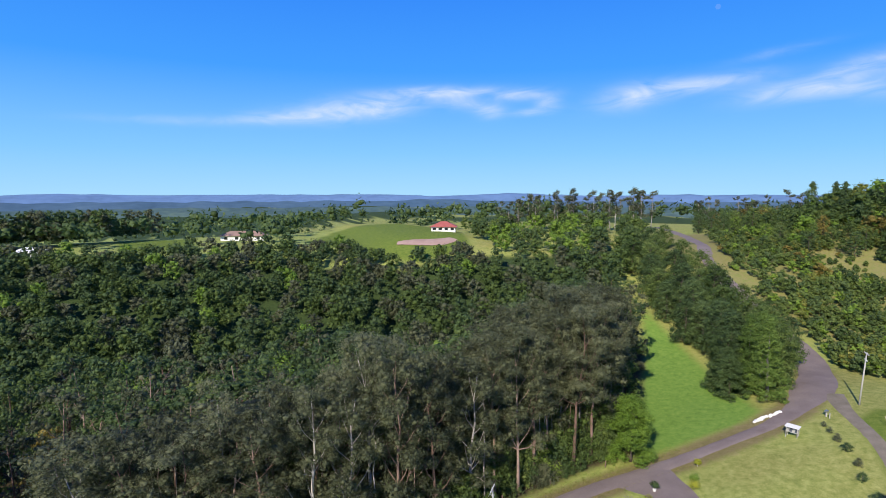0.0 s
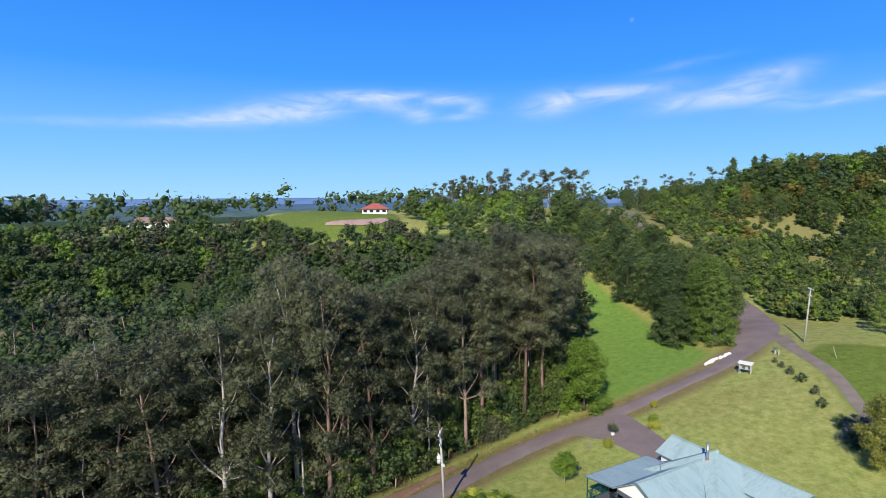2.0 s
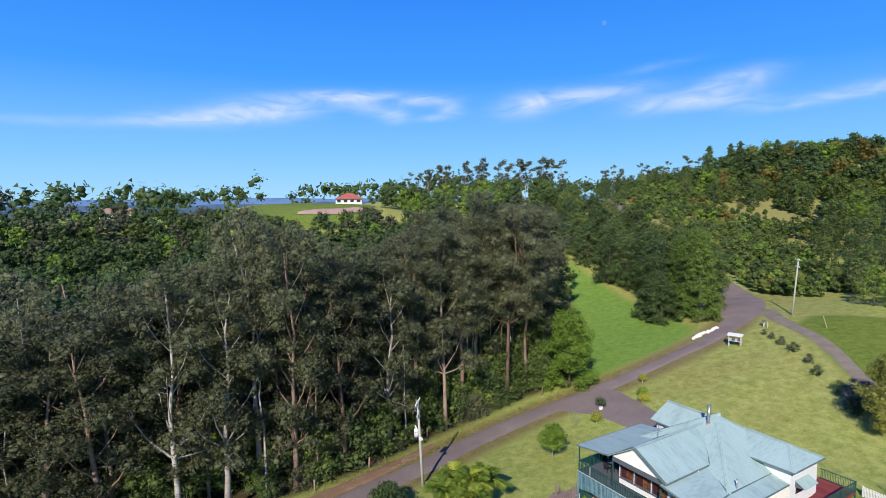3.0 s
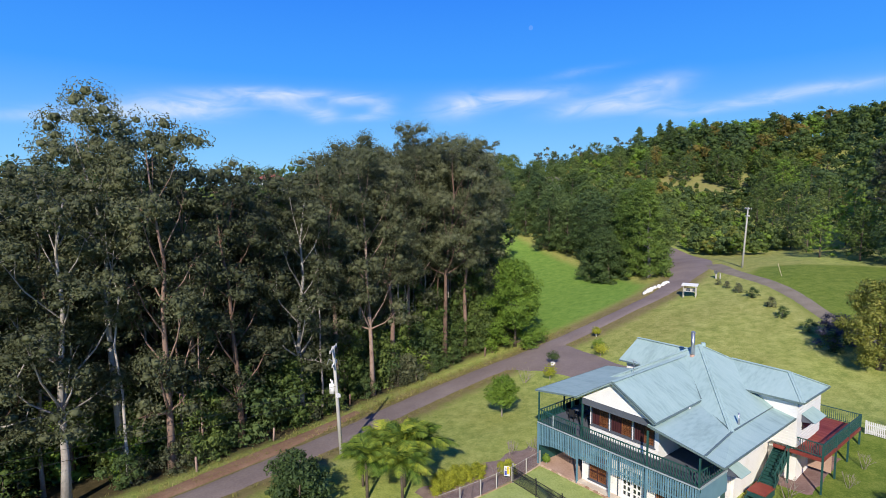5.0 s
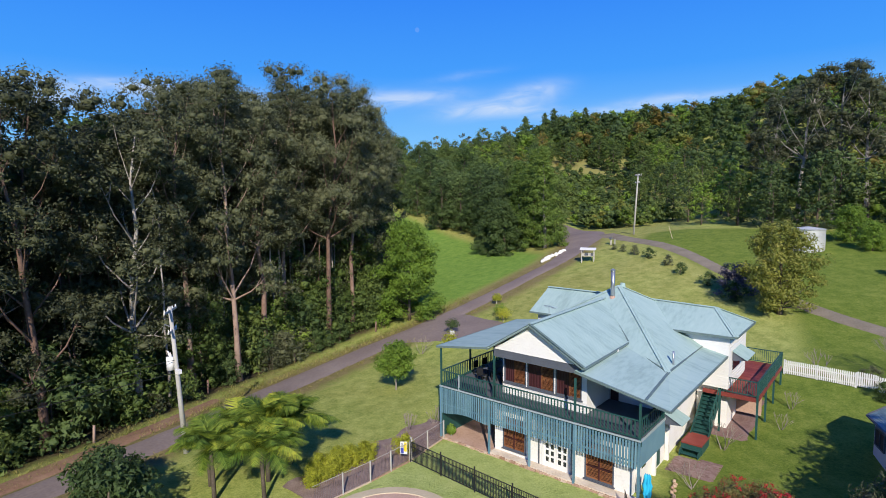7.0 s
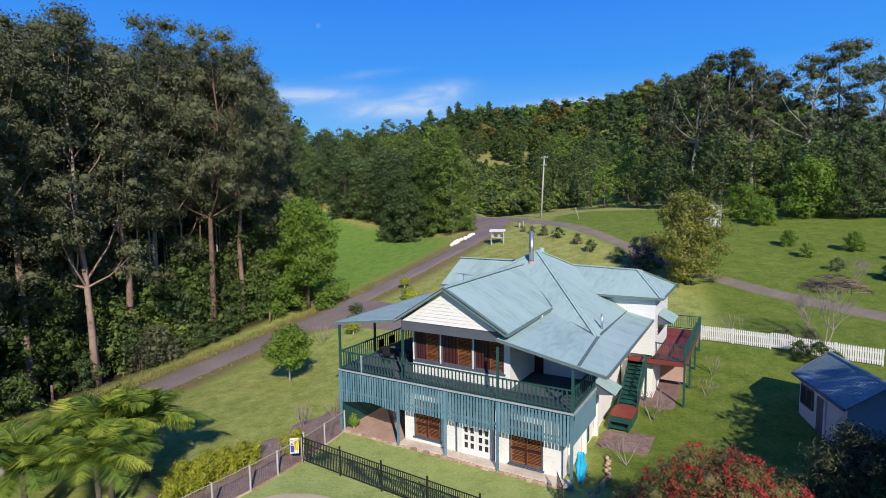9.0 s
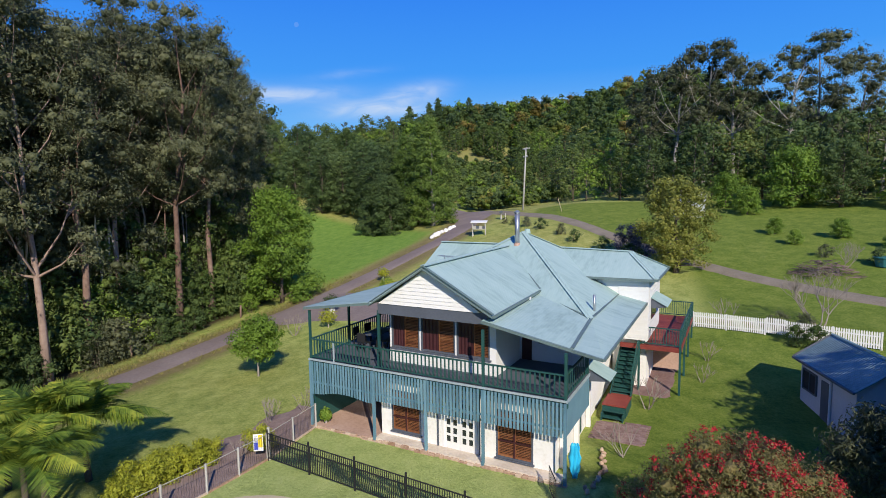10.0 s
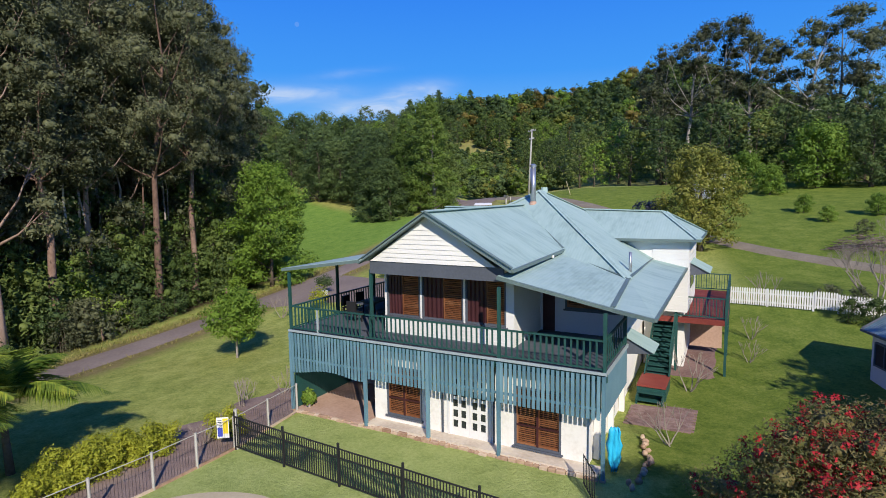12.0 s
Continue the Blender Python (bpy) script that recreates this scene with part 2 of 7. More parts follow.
M_OLIVE = mat("olive_yellow_leaves", [(0.09, 0.12, 0.024), (0.20, 0.225, 0.045), (0.38, 0.36, 0.085)], spread=0.2, **LEAF)
M_BOTTLE = mat("bottlebrush_leaves", [(0.05, 0.07, 0.02), (0.135, 0.145, 0.04), (0.29, 0.225, 0.088)], spread=0.2, **LEAF)


# ---- builders ----
def mesh_of(name, verts, faces, material=None, smooth=False):
    me = bpy.data.meshes.new(name)
    me.from_pydata([tuple(v) for v in verts], [], [tuple(f) for f in faces])
    for m in (material if isinstance(material, (list, tuple)) else [material]):
        if m:
            me.materials.append(m)
    if smooth:
        me.polygons.foreach_set("use_smooth", [True] * len(me.polygons))
    me.update()
    return me


class Shape:
    """Collects verts and faces for one mesh."""

    def __init__(self):
        self.v, self.f = [], []

    def add(self, verts, faces):
        k = len(self.v)
        self.v += [tuple(p) for p in verts]
        self.f += [tuple(i + k for i in f) for f in faces]
        return self

    def box(self, x0, y0, z0, x1, y1, z1):
        v = [(x0, y0, z0), (x1, y0, z0), (x1, y1, z0), (x0, y1, z0), (x0, y0, z1), (x1, y0, z1), (x1, y1, z1), (x0, y1, z1)]
        return self.add(v, [(0, 3, 2, 1), (4, 5, 6, 7), (0, 1, 5, 4), (1, 2, 6, 5), (2, 3, 7, 6), (3, 0, 4, 7)])

    def beam(self, a, b, w, h, up=(0, 0, 1)):
        """A bar of width w and height h from a to b."""
        a, b = Vector(a), Vector(b)
        d = (b - a).normalized()
        s = d.cross(Vector(up))
        s = s.normalized() if s.length > 1e-4 else Vector((1, 0, 0))
        u = s.cross(d).normalized()
        v = [p + s * i * w / 2 + u * j * h / 2 for p in (a, b) for i, j in ((-1, -1), (1, -1), (1, 1), (-1, 1))]
        return self.add(v, [(0, 1, 2, 3), (7, 6, 5, 4), (0, 4, 5, 1), (1, 5, 6, 2), (2, 6, 7, 3), (3, 7, 4, 0)])

    def tube(self, pts, radii, n=6, cap=True):
        pts = [Vector(p) for p in pts]
        k = len(self.v)
        for i, p in enumerate(pts):
            d = (pts[min(i + 1, len(pts) - 1)] - pts[max(i - 1, 0)]).normalized()
            s = d.cross(Vector((0.13, 0.97, 0.2)))
            s = s.normalized() if s.length > 1e-3 else Vector((1, 0, 0))
            u = d.cross(s)
            r = radii[i] if isinstance(radii, (list, tuple)) else radii
            for j in range(n):
                q = 2 * math.pi * j / n
                self.v.append(tuple(p + (s * math.cos(q) + u * math.sin(q)) * r))
        for i in range(len(pts) - 1):
            for j in range(n):
                j2 = (j + 1) % n
                self.f.append((k + i * n + j, k + i * n + j2, k + (i + 1) * n + j2, k + (i + 1) * n + j))
        if cap:
            self.f.append(tuple(k + j for j in reversed(range(n))))
            self.f.append(tuple(k + (len(pts) - 1) * n + j for j in range(n)))
        return self

    def slab(self, poly, thick):
        """A flat or sloping sheet with the outline poly, thick downwards."""
        m = len(poly)
        v = [tuple(p) for p in poly] + [(p[0], p[1], p[2] - thick) for p in poly]
        f = [tuple(range(m)), tuple(reversed(range(m, 2 * m)))]
        f += [(i, i + m, (i + 1) % m + m, (i + 1) % m) for i in range(m)]
        return self.add(v, f)

    def blob(self, c, r, n=8, rings=5, wob=0.15, rnd=random):
        c = Vector(c)
        r = Vector(r) if not isinstance(r, (int, float)) else Vector((r, r, r))
        k = len(self.v)
        for i in range(rings + 1):
            th = math.pi * i / rings
            for j in range(n):
                ph = 2 * math.pi * j / n
                w = 1 + rnd.uniform(-wob, wob)
                self.v.append((c.x + r.x * w * math.sin(th) * math.cos(ph), c.y + r.y * w * math.sin(th) * math.sin(ph), c.z + r.z * w * math.cos(th)))
        for i in range(rings):
            for j in range(n):
                j2 = (j + 1) % n
                self.f.append((k + i * n + j, k + (i + 1) * n + j, k + (i + 1) * n + j2, k + i * n + j2))
        return self


def part(name, shape, material, parent, label="", smooth=False):
    ob = new(name, mesh_of(name, shape.v, shape.f, material, smooth))
    ob.parent = parent
    if label:
        ob["label"] = label
    return ob


def thing(name, at, label, category, group="", kind="", turn=0.0):
    ob = new(name)
    ob.empty_display_size = 0.3
    ob.matrix_world = pose(*at, 0, 0, turn)
    return tagged(ob, label, category, group, kind)

# ---- the land ----

def sstep(u):
    u = np.clip(u, 0.0, 1.0)
    return u * u * (3 - 2 * u)

def bump(x, y, cx, cy, rx, ry):
    return np.exp(-((x - cx) / rx) ** 2 - ((y - cy) / ry) ** 2)

def ground_z(x, y):
    """Height of the land: a level house site, a slope up to the north, a wooded gully to the west and a ridge beyond it."""
    x, y = np.asarray(x, float), np.asarray(y, float)
    z = 9.7 * sstep((y - 2) / 75.0)
    z = z - 0.10 * np.clip(-5 - x, 0, 30) + 0.02 * np.clip(x - 13, 0, 40)
    z = z - 9.0 * sstep((-32 - x) / 60.0) * (1 - sstep((y - 20) / 60.0))
    z = z + 21.0 * sstep((-30 - x) / 80.0) * sstep((y - 45) / 80.0)
    z = z + 32.0 * sstep((-105 - x) / 115.0) * (1 - sstep((y - 30) / 80.0))
    z = z + 20.5 * sstep((y - 80) / 110.0) * sstep((x + 90) / 90.0) * (1 - 0.45 * sstep(x / 60.0))
    z = z + 16.0 * sstep((y - 135) / 90.0) * sstep((x + 155) / 90.0) * (1 - 0.85 * sstep((x + 10) / 60.0))
    z = z + 9.0 * bump(x, y, -58, 218, 62, 48) + 0.42 * bump(x, y, 17, 20.5, 9, 4)
    z = z - 60.0 * sstep((np.hypot(x, y) - 300) / 500.0)
    return z


def on_ground(x, y, lift=0.0):
    return (x, y, float(ground_z(x, y)) + lift)


def in_poly(x, y, poly):
    inside = False
    for (x0, y0), (x1, y1) in zip(poly, poly[1:] + poly[:1]):
        if (y0 > y) != (y1 > y) and x < (x1 - x0) * (y - y0) / (y1 - y0) + x0:
            inside = not inside
    return inside


def near_line(x, y, line):
    best = 1e9
    for (x0, y0), (x1, y1) in zip(line, line[1:]):
        dx, dy = x1 - x0, y1 - y0
        t = min(1, max(0, ((x - x0) * dx + (y - y0) * dy) / (dx * dx + dy * dy)))
        best = min(best, math.hypot(x - x0 - t * dx, y - y0 - t * dy))
    return best


ROAD = [(-10.8, -42), (-11.5, -30), (-12.8, -21), (-14.2, -15), (-15.9, -8), (-18.1, -1), (-19.8, 6), (-20.4, 13), (-19.7, 22), (-18.8, 31), (-18.0, 40),
        (-17.4, 48), (-18.4, 56), (-22, 66), (-29, 78), (-42, 91), (-62, 101), (-90, 112), (-108, 127), (-135, 147), (-170, 172), (-200, 190)]
DRIVE = [(-19, 68), (-13, 62), (-8, 58), (-1, 52.5), (7, 44), (15, 36.6), (22, 31.5), (32, 27), (48, 24)]
FOREST_EDGE = [(-15, -140), (-15, -60), (-17.6, -25), (-19.2, -13), (-22.6, -4), (-25.6, 7), (-26.6, 14), (-26.4, 22), (-27, 27), (-42, 40), (-65, 62), (-85, 75),
               (-120, 92), (-150, 60), (-215, 70), (-215, -140)]
MEADOW = [(-23.5, 24), (-22.5, 35), (-21, 45), (-22, 52), (-30, 56), (-58, 68), (-85, 78), (-65, 62), (-42, 40), (-27, 27)]

PADDOCKS = [[(-178, 62), (-182, 34), (-204, 14), (-262, -4), (-305, 20), (-305, 66), (-236, 80)], [(-244, -58), (-320, -62), (-320, -104), (-240, -90)]]

lines = [0.0]
step = 1.6
while lines[-1] < 4900:
    if lines[-1] > 70:
        step = min(step * 1.08, 260)
    lines.append(lines[-1] + step)
axis = np.array(sorted([-v for v in lines[1:]] + lines))
gx, gy = np.meshgrid(axis, axis, indexing="ij")
gz = ground_z(gx, gy)
rough_land = np.array([[noise.noise((a * 0.06, b * 0.06, 0.0)) for b in axis] for a in axis])
far_land = np.array([[noise.noise((a * 0.0025, b * 0.0025, 7.0)) for b in axis] for a in axis])
dist = np.hypot(gx, gy)
gz = gz + rough_land * 0.18 * sstep((dist - 25) / 40) + far_land * 22 * sstep((dist - 700) / 900)
size = len(axis)
land_faces = [(i * size + j, (i + 1) * size + j, (i + 1) * size + j + 1, i * size + j + 1) for i in range(size - 1) for j in range(size - 1)]
land_mesh = mesh_of("ground", np.stack([gx, gy, gz], -1).reshape(-1, 3).tolist(), land_faces, None, True)
ground = tagged(new("ground", land_mesh), "rolling mown lawn and pasture with leaf litter under the trees", "ground", kind="structure")


def soft_in(poly, reach):
    out = np.zeros(gx.size)
    for k, (a, b) in enumerate(zip(gx.ravel(), gy.ravel())):
        if abs(a) < 330 and abs(b) < 260:
            d = near_line(a, b, poly + poly[:1])
            s = d if in_poly(a, b, poly) else -d
            out[k] = min(1, max(0, 0.5 + s / (2 * reach)))
    return out


LITTER = FOREST_EDGE[:11] + [(-110, 78), (-112, -140)]
litter = soft_in(LITTER, 2.5)
lush = soft_in(MEADOW, 3.0)
trim_lawn = soft_in([(0.9, 0.2), (14.5, 0.2), (14.5, -16), (0.9, -16)], 0.8)
dry = np.array([min(1, max(0, 1.35 - near_line(a, b, ROAD + []) / 4.2)) if abs(a) < 60 and -60 < b < 90 else 0 for a, b in zip(gx.ravel(), gy.ravel())])
woodland = (sstep((dist - 330) / 120) * sstep((far_land + 0.25 + 0.5 * rough_land) / 0.25)).ravel()
woodland = np.maximum(woodland, soft_in([(-112, 130), (-112, -140), (-230, -140), (-195, -20), (-178, 30), (-170, 66)], 6.0))
green_sward = soft_in([(13.6, -9), (13.8, 19), (17.5, 22), (15, 34), (7, 42.5), (-1, 51), (-9, 58.5), (-10, 66), (2, 72), (70, 64), (130, 40), (130, -110), (13.6, -110)], 2.0)
for field in PADDOCKS:
    green_sward = np.maximum(green_sward, soft_in(field, 4.0))
rank = soft_in([(-80, 99), (-46, 96), (-24, 96), (-24, 112), (-40, 132), (-46, 176), (-80, 188), (-125, 188), (-150, 165), (-165, 140), (-120, 108)], 8.0)
dry = np.maximum(dry, 0.54 * rank)
upland = (sstep((gy - 16) / 26) * (0.55 + 0.9 * rough_land) * (1 - 0.75 * sstep((gx - 6) / 10))).clip(0, 1).ravel()
for key, values in (("litter", litter), ("trim", trim_lawn), ("lush", lush), ("sward", green_sward), ("verge", dry), ("upland", upland), ("woodland", woodland)):
    attr = land_mesh.attributes.new(key, "FLOAT", "POINT")
    attr.data.foreach_set("value", values.astype(np.float32))


def land_material():
    m = bpy.data.materials.new("land")
    m.use_nodes = True
    n, l = m.node_tree.nodes, m.node_tree.links
    p = n["Principled BSDF"]
    p.inputs["Roughness"].default_value, p.inputs["Specular IOR Level"].default_value = 0.95, 0.1
    pos = n.new("ShaderNodeNewGeometry").outputs["Position"]

    def tex(s, detail=5.0, rough=0.6):
        t = n.new("ShaderNodeTexNoise")
        t.inputs["Scale"].default_value, t.inputs["Detail"].default_value, t.inputs["Roughness"].default_value = s, detail, rough
        l.new(pos, t.inputs["Vector"])
        return t.outputs["Fac"]

    def ramp(fac, stops):
        r = n.new("ShaderNodeValToRGB")
        els = r.color_ramp.elements
        els[0].position, els[0].color = stops[0][0], (*stops[0][1], 1)
        els[1].position, els[1].color = stops[-1][0], (*stops[-1][1], 1)
        for s, c in stops[1:-1]:
            els.new(s).color = (*c, 1)
        l.new(fac, r.inputs[0])
        return r.outputs[0]

    def mix(fac, a, b):
        x = n.new("ShaderNodeMix")
        x.data_type = "RGBA"
        l.new(fac, x.inputs[0])
        l.new(a, x.inputs[6])
        l.new(b, x.inputs[7])
        return x.outputs[2]

    def mask(key, noisy):
        at = n.new("ShaderNodeAttribute")
        at.attribute_name = key
        s = n.new("ShaderNodeMath")
        s.operation = "ADD"
        l.new(at.outputs["Fac"], s.inputs[0])
        l.new(noisy, s.inputs[1])
        r = n.new("ShaderNodeMapRange")
        r.inputs["From Min"].default_value, r.inputs["From Max"].default_value = 0.8, 1.2
        l.new(s.outputs[0], r.inputs[0])
        return r.outputs[0]
    grain = tex(7.0, 9.0, 0.8)
    broad = tex(0.09)
    mid = tex(0.8, 8.0, 0.78)
    blend = n.new("ShaderNodeMath")
    blend.operation = "MULTIPLY_ADD"
    blend.inputs[1].default_value = 0.5
    l.new(mid, blend.inputs[0])
    half = n.new("ShaderNodeMath")
    half.operation = "MULTIPLY"
    half.inputs[1].default_value = 0.5
    l.new(grain, half.inputs[0])
    l.new(half.outputs[0], blend.inputs[2])
    lawn_a = ramp(blend.outputs[0], [(0.40, (0.16, 0.225, 0.05)), (0.5, (0.30, 0.345, 0.085)), (0.62, (0.45, 0.465, 0.145))])
    lawn_b = ramp(blend.outputs[0], [(0.40, (0.155, 0.18, 0.04)), (0.5, (0.285, 0.28, 0.08)), (0.62, (0.43, 0.395, 0.145))])
    sharp = n.new("ShaderNodeMapRange")
    sharp.inputs["From Min"].default_value, sharp.inputs["From Max"].default_value = 0.38, 0.62
    l.new(broad, sharp.inputs[0])
    up = n.new("ShaderNodeAttribute")
    up.attribute_name = "upland"
    share = n.new("ShaderNodeMath")
    share.operation = "MULTIPLY_ADD"
    share.use_clamp = True
    share.inputs[1].default_value = 0.35
    l.new(sharp.outputs[0], share.inputs[0])
    l.new(up.outputs["Fac"], share.inputs[2])
    lawn = mix(share.outputs[0], lawn_a, lawn_b)
    lushc = ramp(blend.outputs[0], [(0.40, (0.10, 0.185, 0.03)), (0.5, (0.155, 0.26, 0.045)), (0.62, (0.23, 0.33, 0.07))])
    leafy = ramp(blend.outputs[0], [(0.33, (0.03, 0.028, 0.014)), (0.5, (0.075, 0.06, 0.03)), (0.68, (0.15, 0.11, 0.06))])
    straw = ramp(blend.outputs[0], [(0.33, (0.10, 0.095, 0.03)), (0.5, (0.20, 0.165, 0.07)), (0.68, (0.33, 0.255, 0.13))])
    sward = ramp(blend.outputs[0], [(0.40, (0.075, 0.122, 0.018)), (0.5, (0.142, 0.192, 0.031)), (0.62, (0.225, 0.258, 0.058))])
    lawn = mix(mask("sward", mid), lawn, sward)
    c = mix(mask("lush", mid), lawn, lushc)
    fresh = ramp(blend.outputs[0], [(0.40, (0.25, 0.31, 0.085)), (0.5, (0.35, 0.41, 0.13)), (0.62, (0.46, 0.50, 0.18))])
    c = mix(mask("trim", mid), c, fresh)
    c = mix(mask("verge", mid), c, straw)
    c = mix(mask("litter", mid), c, leafy)
    woody = ramp(blend.outputs[0], [(0.33, (0.02, 0.035, 0.012)), (0.5, (0.045, 0.07, 0.022)), (0.68, (0.08, 0.11, 0.035))])
    c = mix(mask("woodland", mid), c, woody)
    l.new(c, p.inputs["Base Color"])
    b = n.new("ShaderNodeBump")
    b.inputs["Strength"].default_value, b.inputs["Distance"].default_value = 0.9, 0.09
    l.new(grain, b.inputs["Height"])
    l.new(b.outputs[0], p.inputs["Normal"])
    return m


land_mesh.materials.append(land_material())


def strip(name, line, widths, material, label, category, lift=0.03, seed=1):
    """A road draped on the land, with slightly ragged edges."""
    rnd = random.Random(seed)
    pts, wid = [], []
    for k in range(len(line) - 1):
        p0, p1, p2, p3 = (Vector(line[min(max(k + d, 0), len(line) - 1)]) for d in (-1, 0, 1, 2))
        count = max(2, int((p2 - p1).length / 1.2))
        for s in range(count):
            t = s / count
            q = 0.5 * ((2 * p1) + (p2 - p0) * t + (2 * p0 - 5 * p1 + 4 * p2 - p3) * t * t + (3 * p1 - p0 - 3 * p2 + p3) * t ** 3)
            pts.append(q)
            wid.append(widths[k] * (1 - t) + widths[k + 1] * t)
    sh, across = Shape(), 6
    for k, q in enumerate(pts):
        d = (pts[min(k + 1, len(pts) - 1)] - pts[max(k - 1, 0)]).normalized()
        nrm = Vector((d.y, -d.x))
        for j in range(across + 1):
            u = j / across * 2 - 1
            w = wid[k] / 2 + (rnd.uniform(-0.12, 0.12) if abs(u) == 1 else 0)
            x, y = q.x + nrm.x * u * w, q.y + nrm.y * u * w
            sh.v.append(on_ground(x, y, lift + 0.10 * (1 - u * u) - (0.12 if abs(u) == 1 else 0)))
    for k in range(len(pts) - 1):
        for j in range(across):
            o = k * (across + 1) + j
            sh.f.append((o, o + 1, o + across + 2, o + across + 1))
    return tagged(new(name, mesh_of(name, sh.v, sh.f, material, True)), label, category, kind="structure")


road = strip("road", ROAD, [3.9, 3.9, 3.9, 3.9, 4.0, 4.1, 4.2, 4.2, 4.0, 3.5, 3.2, 3.4, 5.5, 9.0, 9.5, 7.5, 6.0, 5.0, 5.0, 5.0, 5.0, 5.0], M_ASPHALT,
             "narrow worn grey-mauve asphalt lane with ragged edges", "road")
drive = strip("drive", DRIVE, [4.5, 3.4, 2.8, 2.5, 2.3, 2.2, 2.2, 2.2, 2.2], M_GRAVEL, "worn gravel drive across the lawn", "driveway", 0.02, 2)
bank = strip("bank", [(-14.2, -27), (-15.8, -20.5), (-17.2, -15), (-19.2, -8.5), (-21.2, -3.5)], [1.2, 2.2, 2.4, 1.8, 0.8], M_EARTH, "bare reddish earth bank under the forest edge", "bank", 0.06, 5)
apron = strip("apron", [(-19.5, 20.5), (-14.0, 20.5), (-8.5, 19.5), (-2.0, 18.5)], [13.0, 8.5, 6.5, 5.5], M_ASPHALT, "asphalt parking apron beside the house", "driveway", 0.05, 3)


# ---- trees ----
def leaf_cloud(centres, radii, per, size, rng, droop=0.0, slim=0.5, squash=0.8):
    """Small leaf sprays scattered over clumps: arrays of verts and faces."""
    vs = []
    for c, r, k in zip(centres, radii, per):
        d = rng.normal(size=(k, 3))
        d /= np.linalg.norm(d, axis=1)[:, None]
        d[:, 2] = np.where(d[:, 2] < 0, d[:, 2] * 0.65, d[:, 2])
        rad = r * rng.uniform(0.3, 1.25, (k, 1)) ** 0.6
        p = np.asarray(c) + d * rad * np.array([1, 1, squash]) * rng.uniform(0.8, 1.25, 3)
        nrm = d * 1.1 + rng.normal(size=(k, 3)) * 0.55 + np.array([0, 0, 0.3])
        nrm /= np.linalg.norm(nrm, axis=1)[:, None]
        a = rng.normal(size=(k, 3)) + np.array([0, 0, -droop])
        a -= nrm * np.sum(a * nrm, axis=1)[:, None]
        a /= np.linalg.norm(a, axis=1)[:, None] + 1e-9
        s = np.cross(nrm, a)
        ln = size * rng.uniform(0.7, 1.35, (k, 1))
        vs.append(np.stack([p - a * ln * 0.4 - s * ln * slim * 0.55, p - a * ln * 0.4 + s * ln * slim * 0.55, p + a * ln * 0.6], 1).reshape(-1, 3))
    v = np.concatenate(vs)
    return v, np.arange(len(v)).reshape(-1, 3)


def ball_mesh(level):
    """A round mesh of triangles: directions and faces."""
    g = (1 + 5 ** 0.5) / 2
    pts = [(-1, g, 0), (1, g, 0), (-1, -g, 0), (1, -g, 0), (0, -1, g), (0, 1, g), (0, -1, -g), (0, 1, -g), (g, 0, -1), (g, 0, 1), (-g, 0, -1), (-g, 0, 1)]
    fs = [(0, 11, 5), (0, 5, 1), (0, 1, 7), (0, 7, 10), (0, 10, 11), (1, 5, 9), (5, 11, 4), (11, 10, 2), (10, 7, 6), (7, 1, 8),
          (3, 9, 4), (3, 4, 2), (3, 2, 6), (3, 6, 8), (3, 8, 9), (4, 9, 5), (2, 4, 11), (6, 2, 10), (8, 6, 7), (9, 8, 1)]
    pts = [Vector(p).normalized() for p in pts]
    for _ in range(level):
        middle, out = {}, []
        for a, b, c in fs:
            m = []
            for p, q in ((a, b), (b, c), (c, a)):
                key = (min(p, q), max(p, q))
                if key not in middle:
                    middle[key] = len(pts)
                    pts.append((pts[p] + pts[q]).normalized())
                m.append(middle[key])
            out += [(a, m[0], m[2]), (b, m[1], m[0]), (c, m[2], m[1]), tuple(m)]
        fs = out
    return np.array([tuple(p) for p in pts]), np.array(fs)


BALLS = [ball_mesh(0), ball_mesh(1)]


def dense_hearts(centres, radii, rng, squash, level, share):
    """The close inner foliage of each clump, a ragged lump that light does not pass."""
    d, fs = BALLS[level]
    vs, faces = [], []
    for k, (c, r) in enumerate(zip(centres, radii)):
        wob = rng.uniform(0.72, 1.12, (len(d), 1))
        vs.append(np.asarray(c) + d * wob * r * share * np.array([1, 1, squash]))
        faces.append(fs + k * len(d))
    return np.concatenate(vs), np.concatenate(faces)


def foliage(centres, radii, per, size, rng, droop=0.0, slim=0.5, squash=0.8, level=0, share=0.42):
    """Leaf sprays round the dense heart of each clump."""
    v, f = leaf_cloud(centres, radii, per, size, rng, droop, slim, squash)
    hv, hf = dense_hearts(centres, radii, rng, squash, level, share)
    return np.concatenate([v, hv]), np.concatenate([f, hf + len(v)])


def quick_mesh(name, v, f, material):
    me = bpy.data.meshes.new(name)
    v, f = np.asarray(v, np.float32), np.asarray(f, np.int32)
    me.vertices.add(len(v))
    me.vertices.foreach_set("co", v.ravel())
    me.loops.add(f.size)
    me.loops.foreach_set("vertex_index", f.ravel())
    me.polygons.add(len(f))
    me.polygons.foreach_set("loop_start", np.arange(0, f.size, f.shape[1], dtype=np.int32))
    me.materials.append(material)
    me.update(calc_edges=True)
    return me


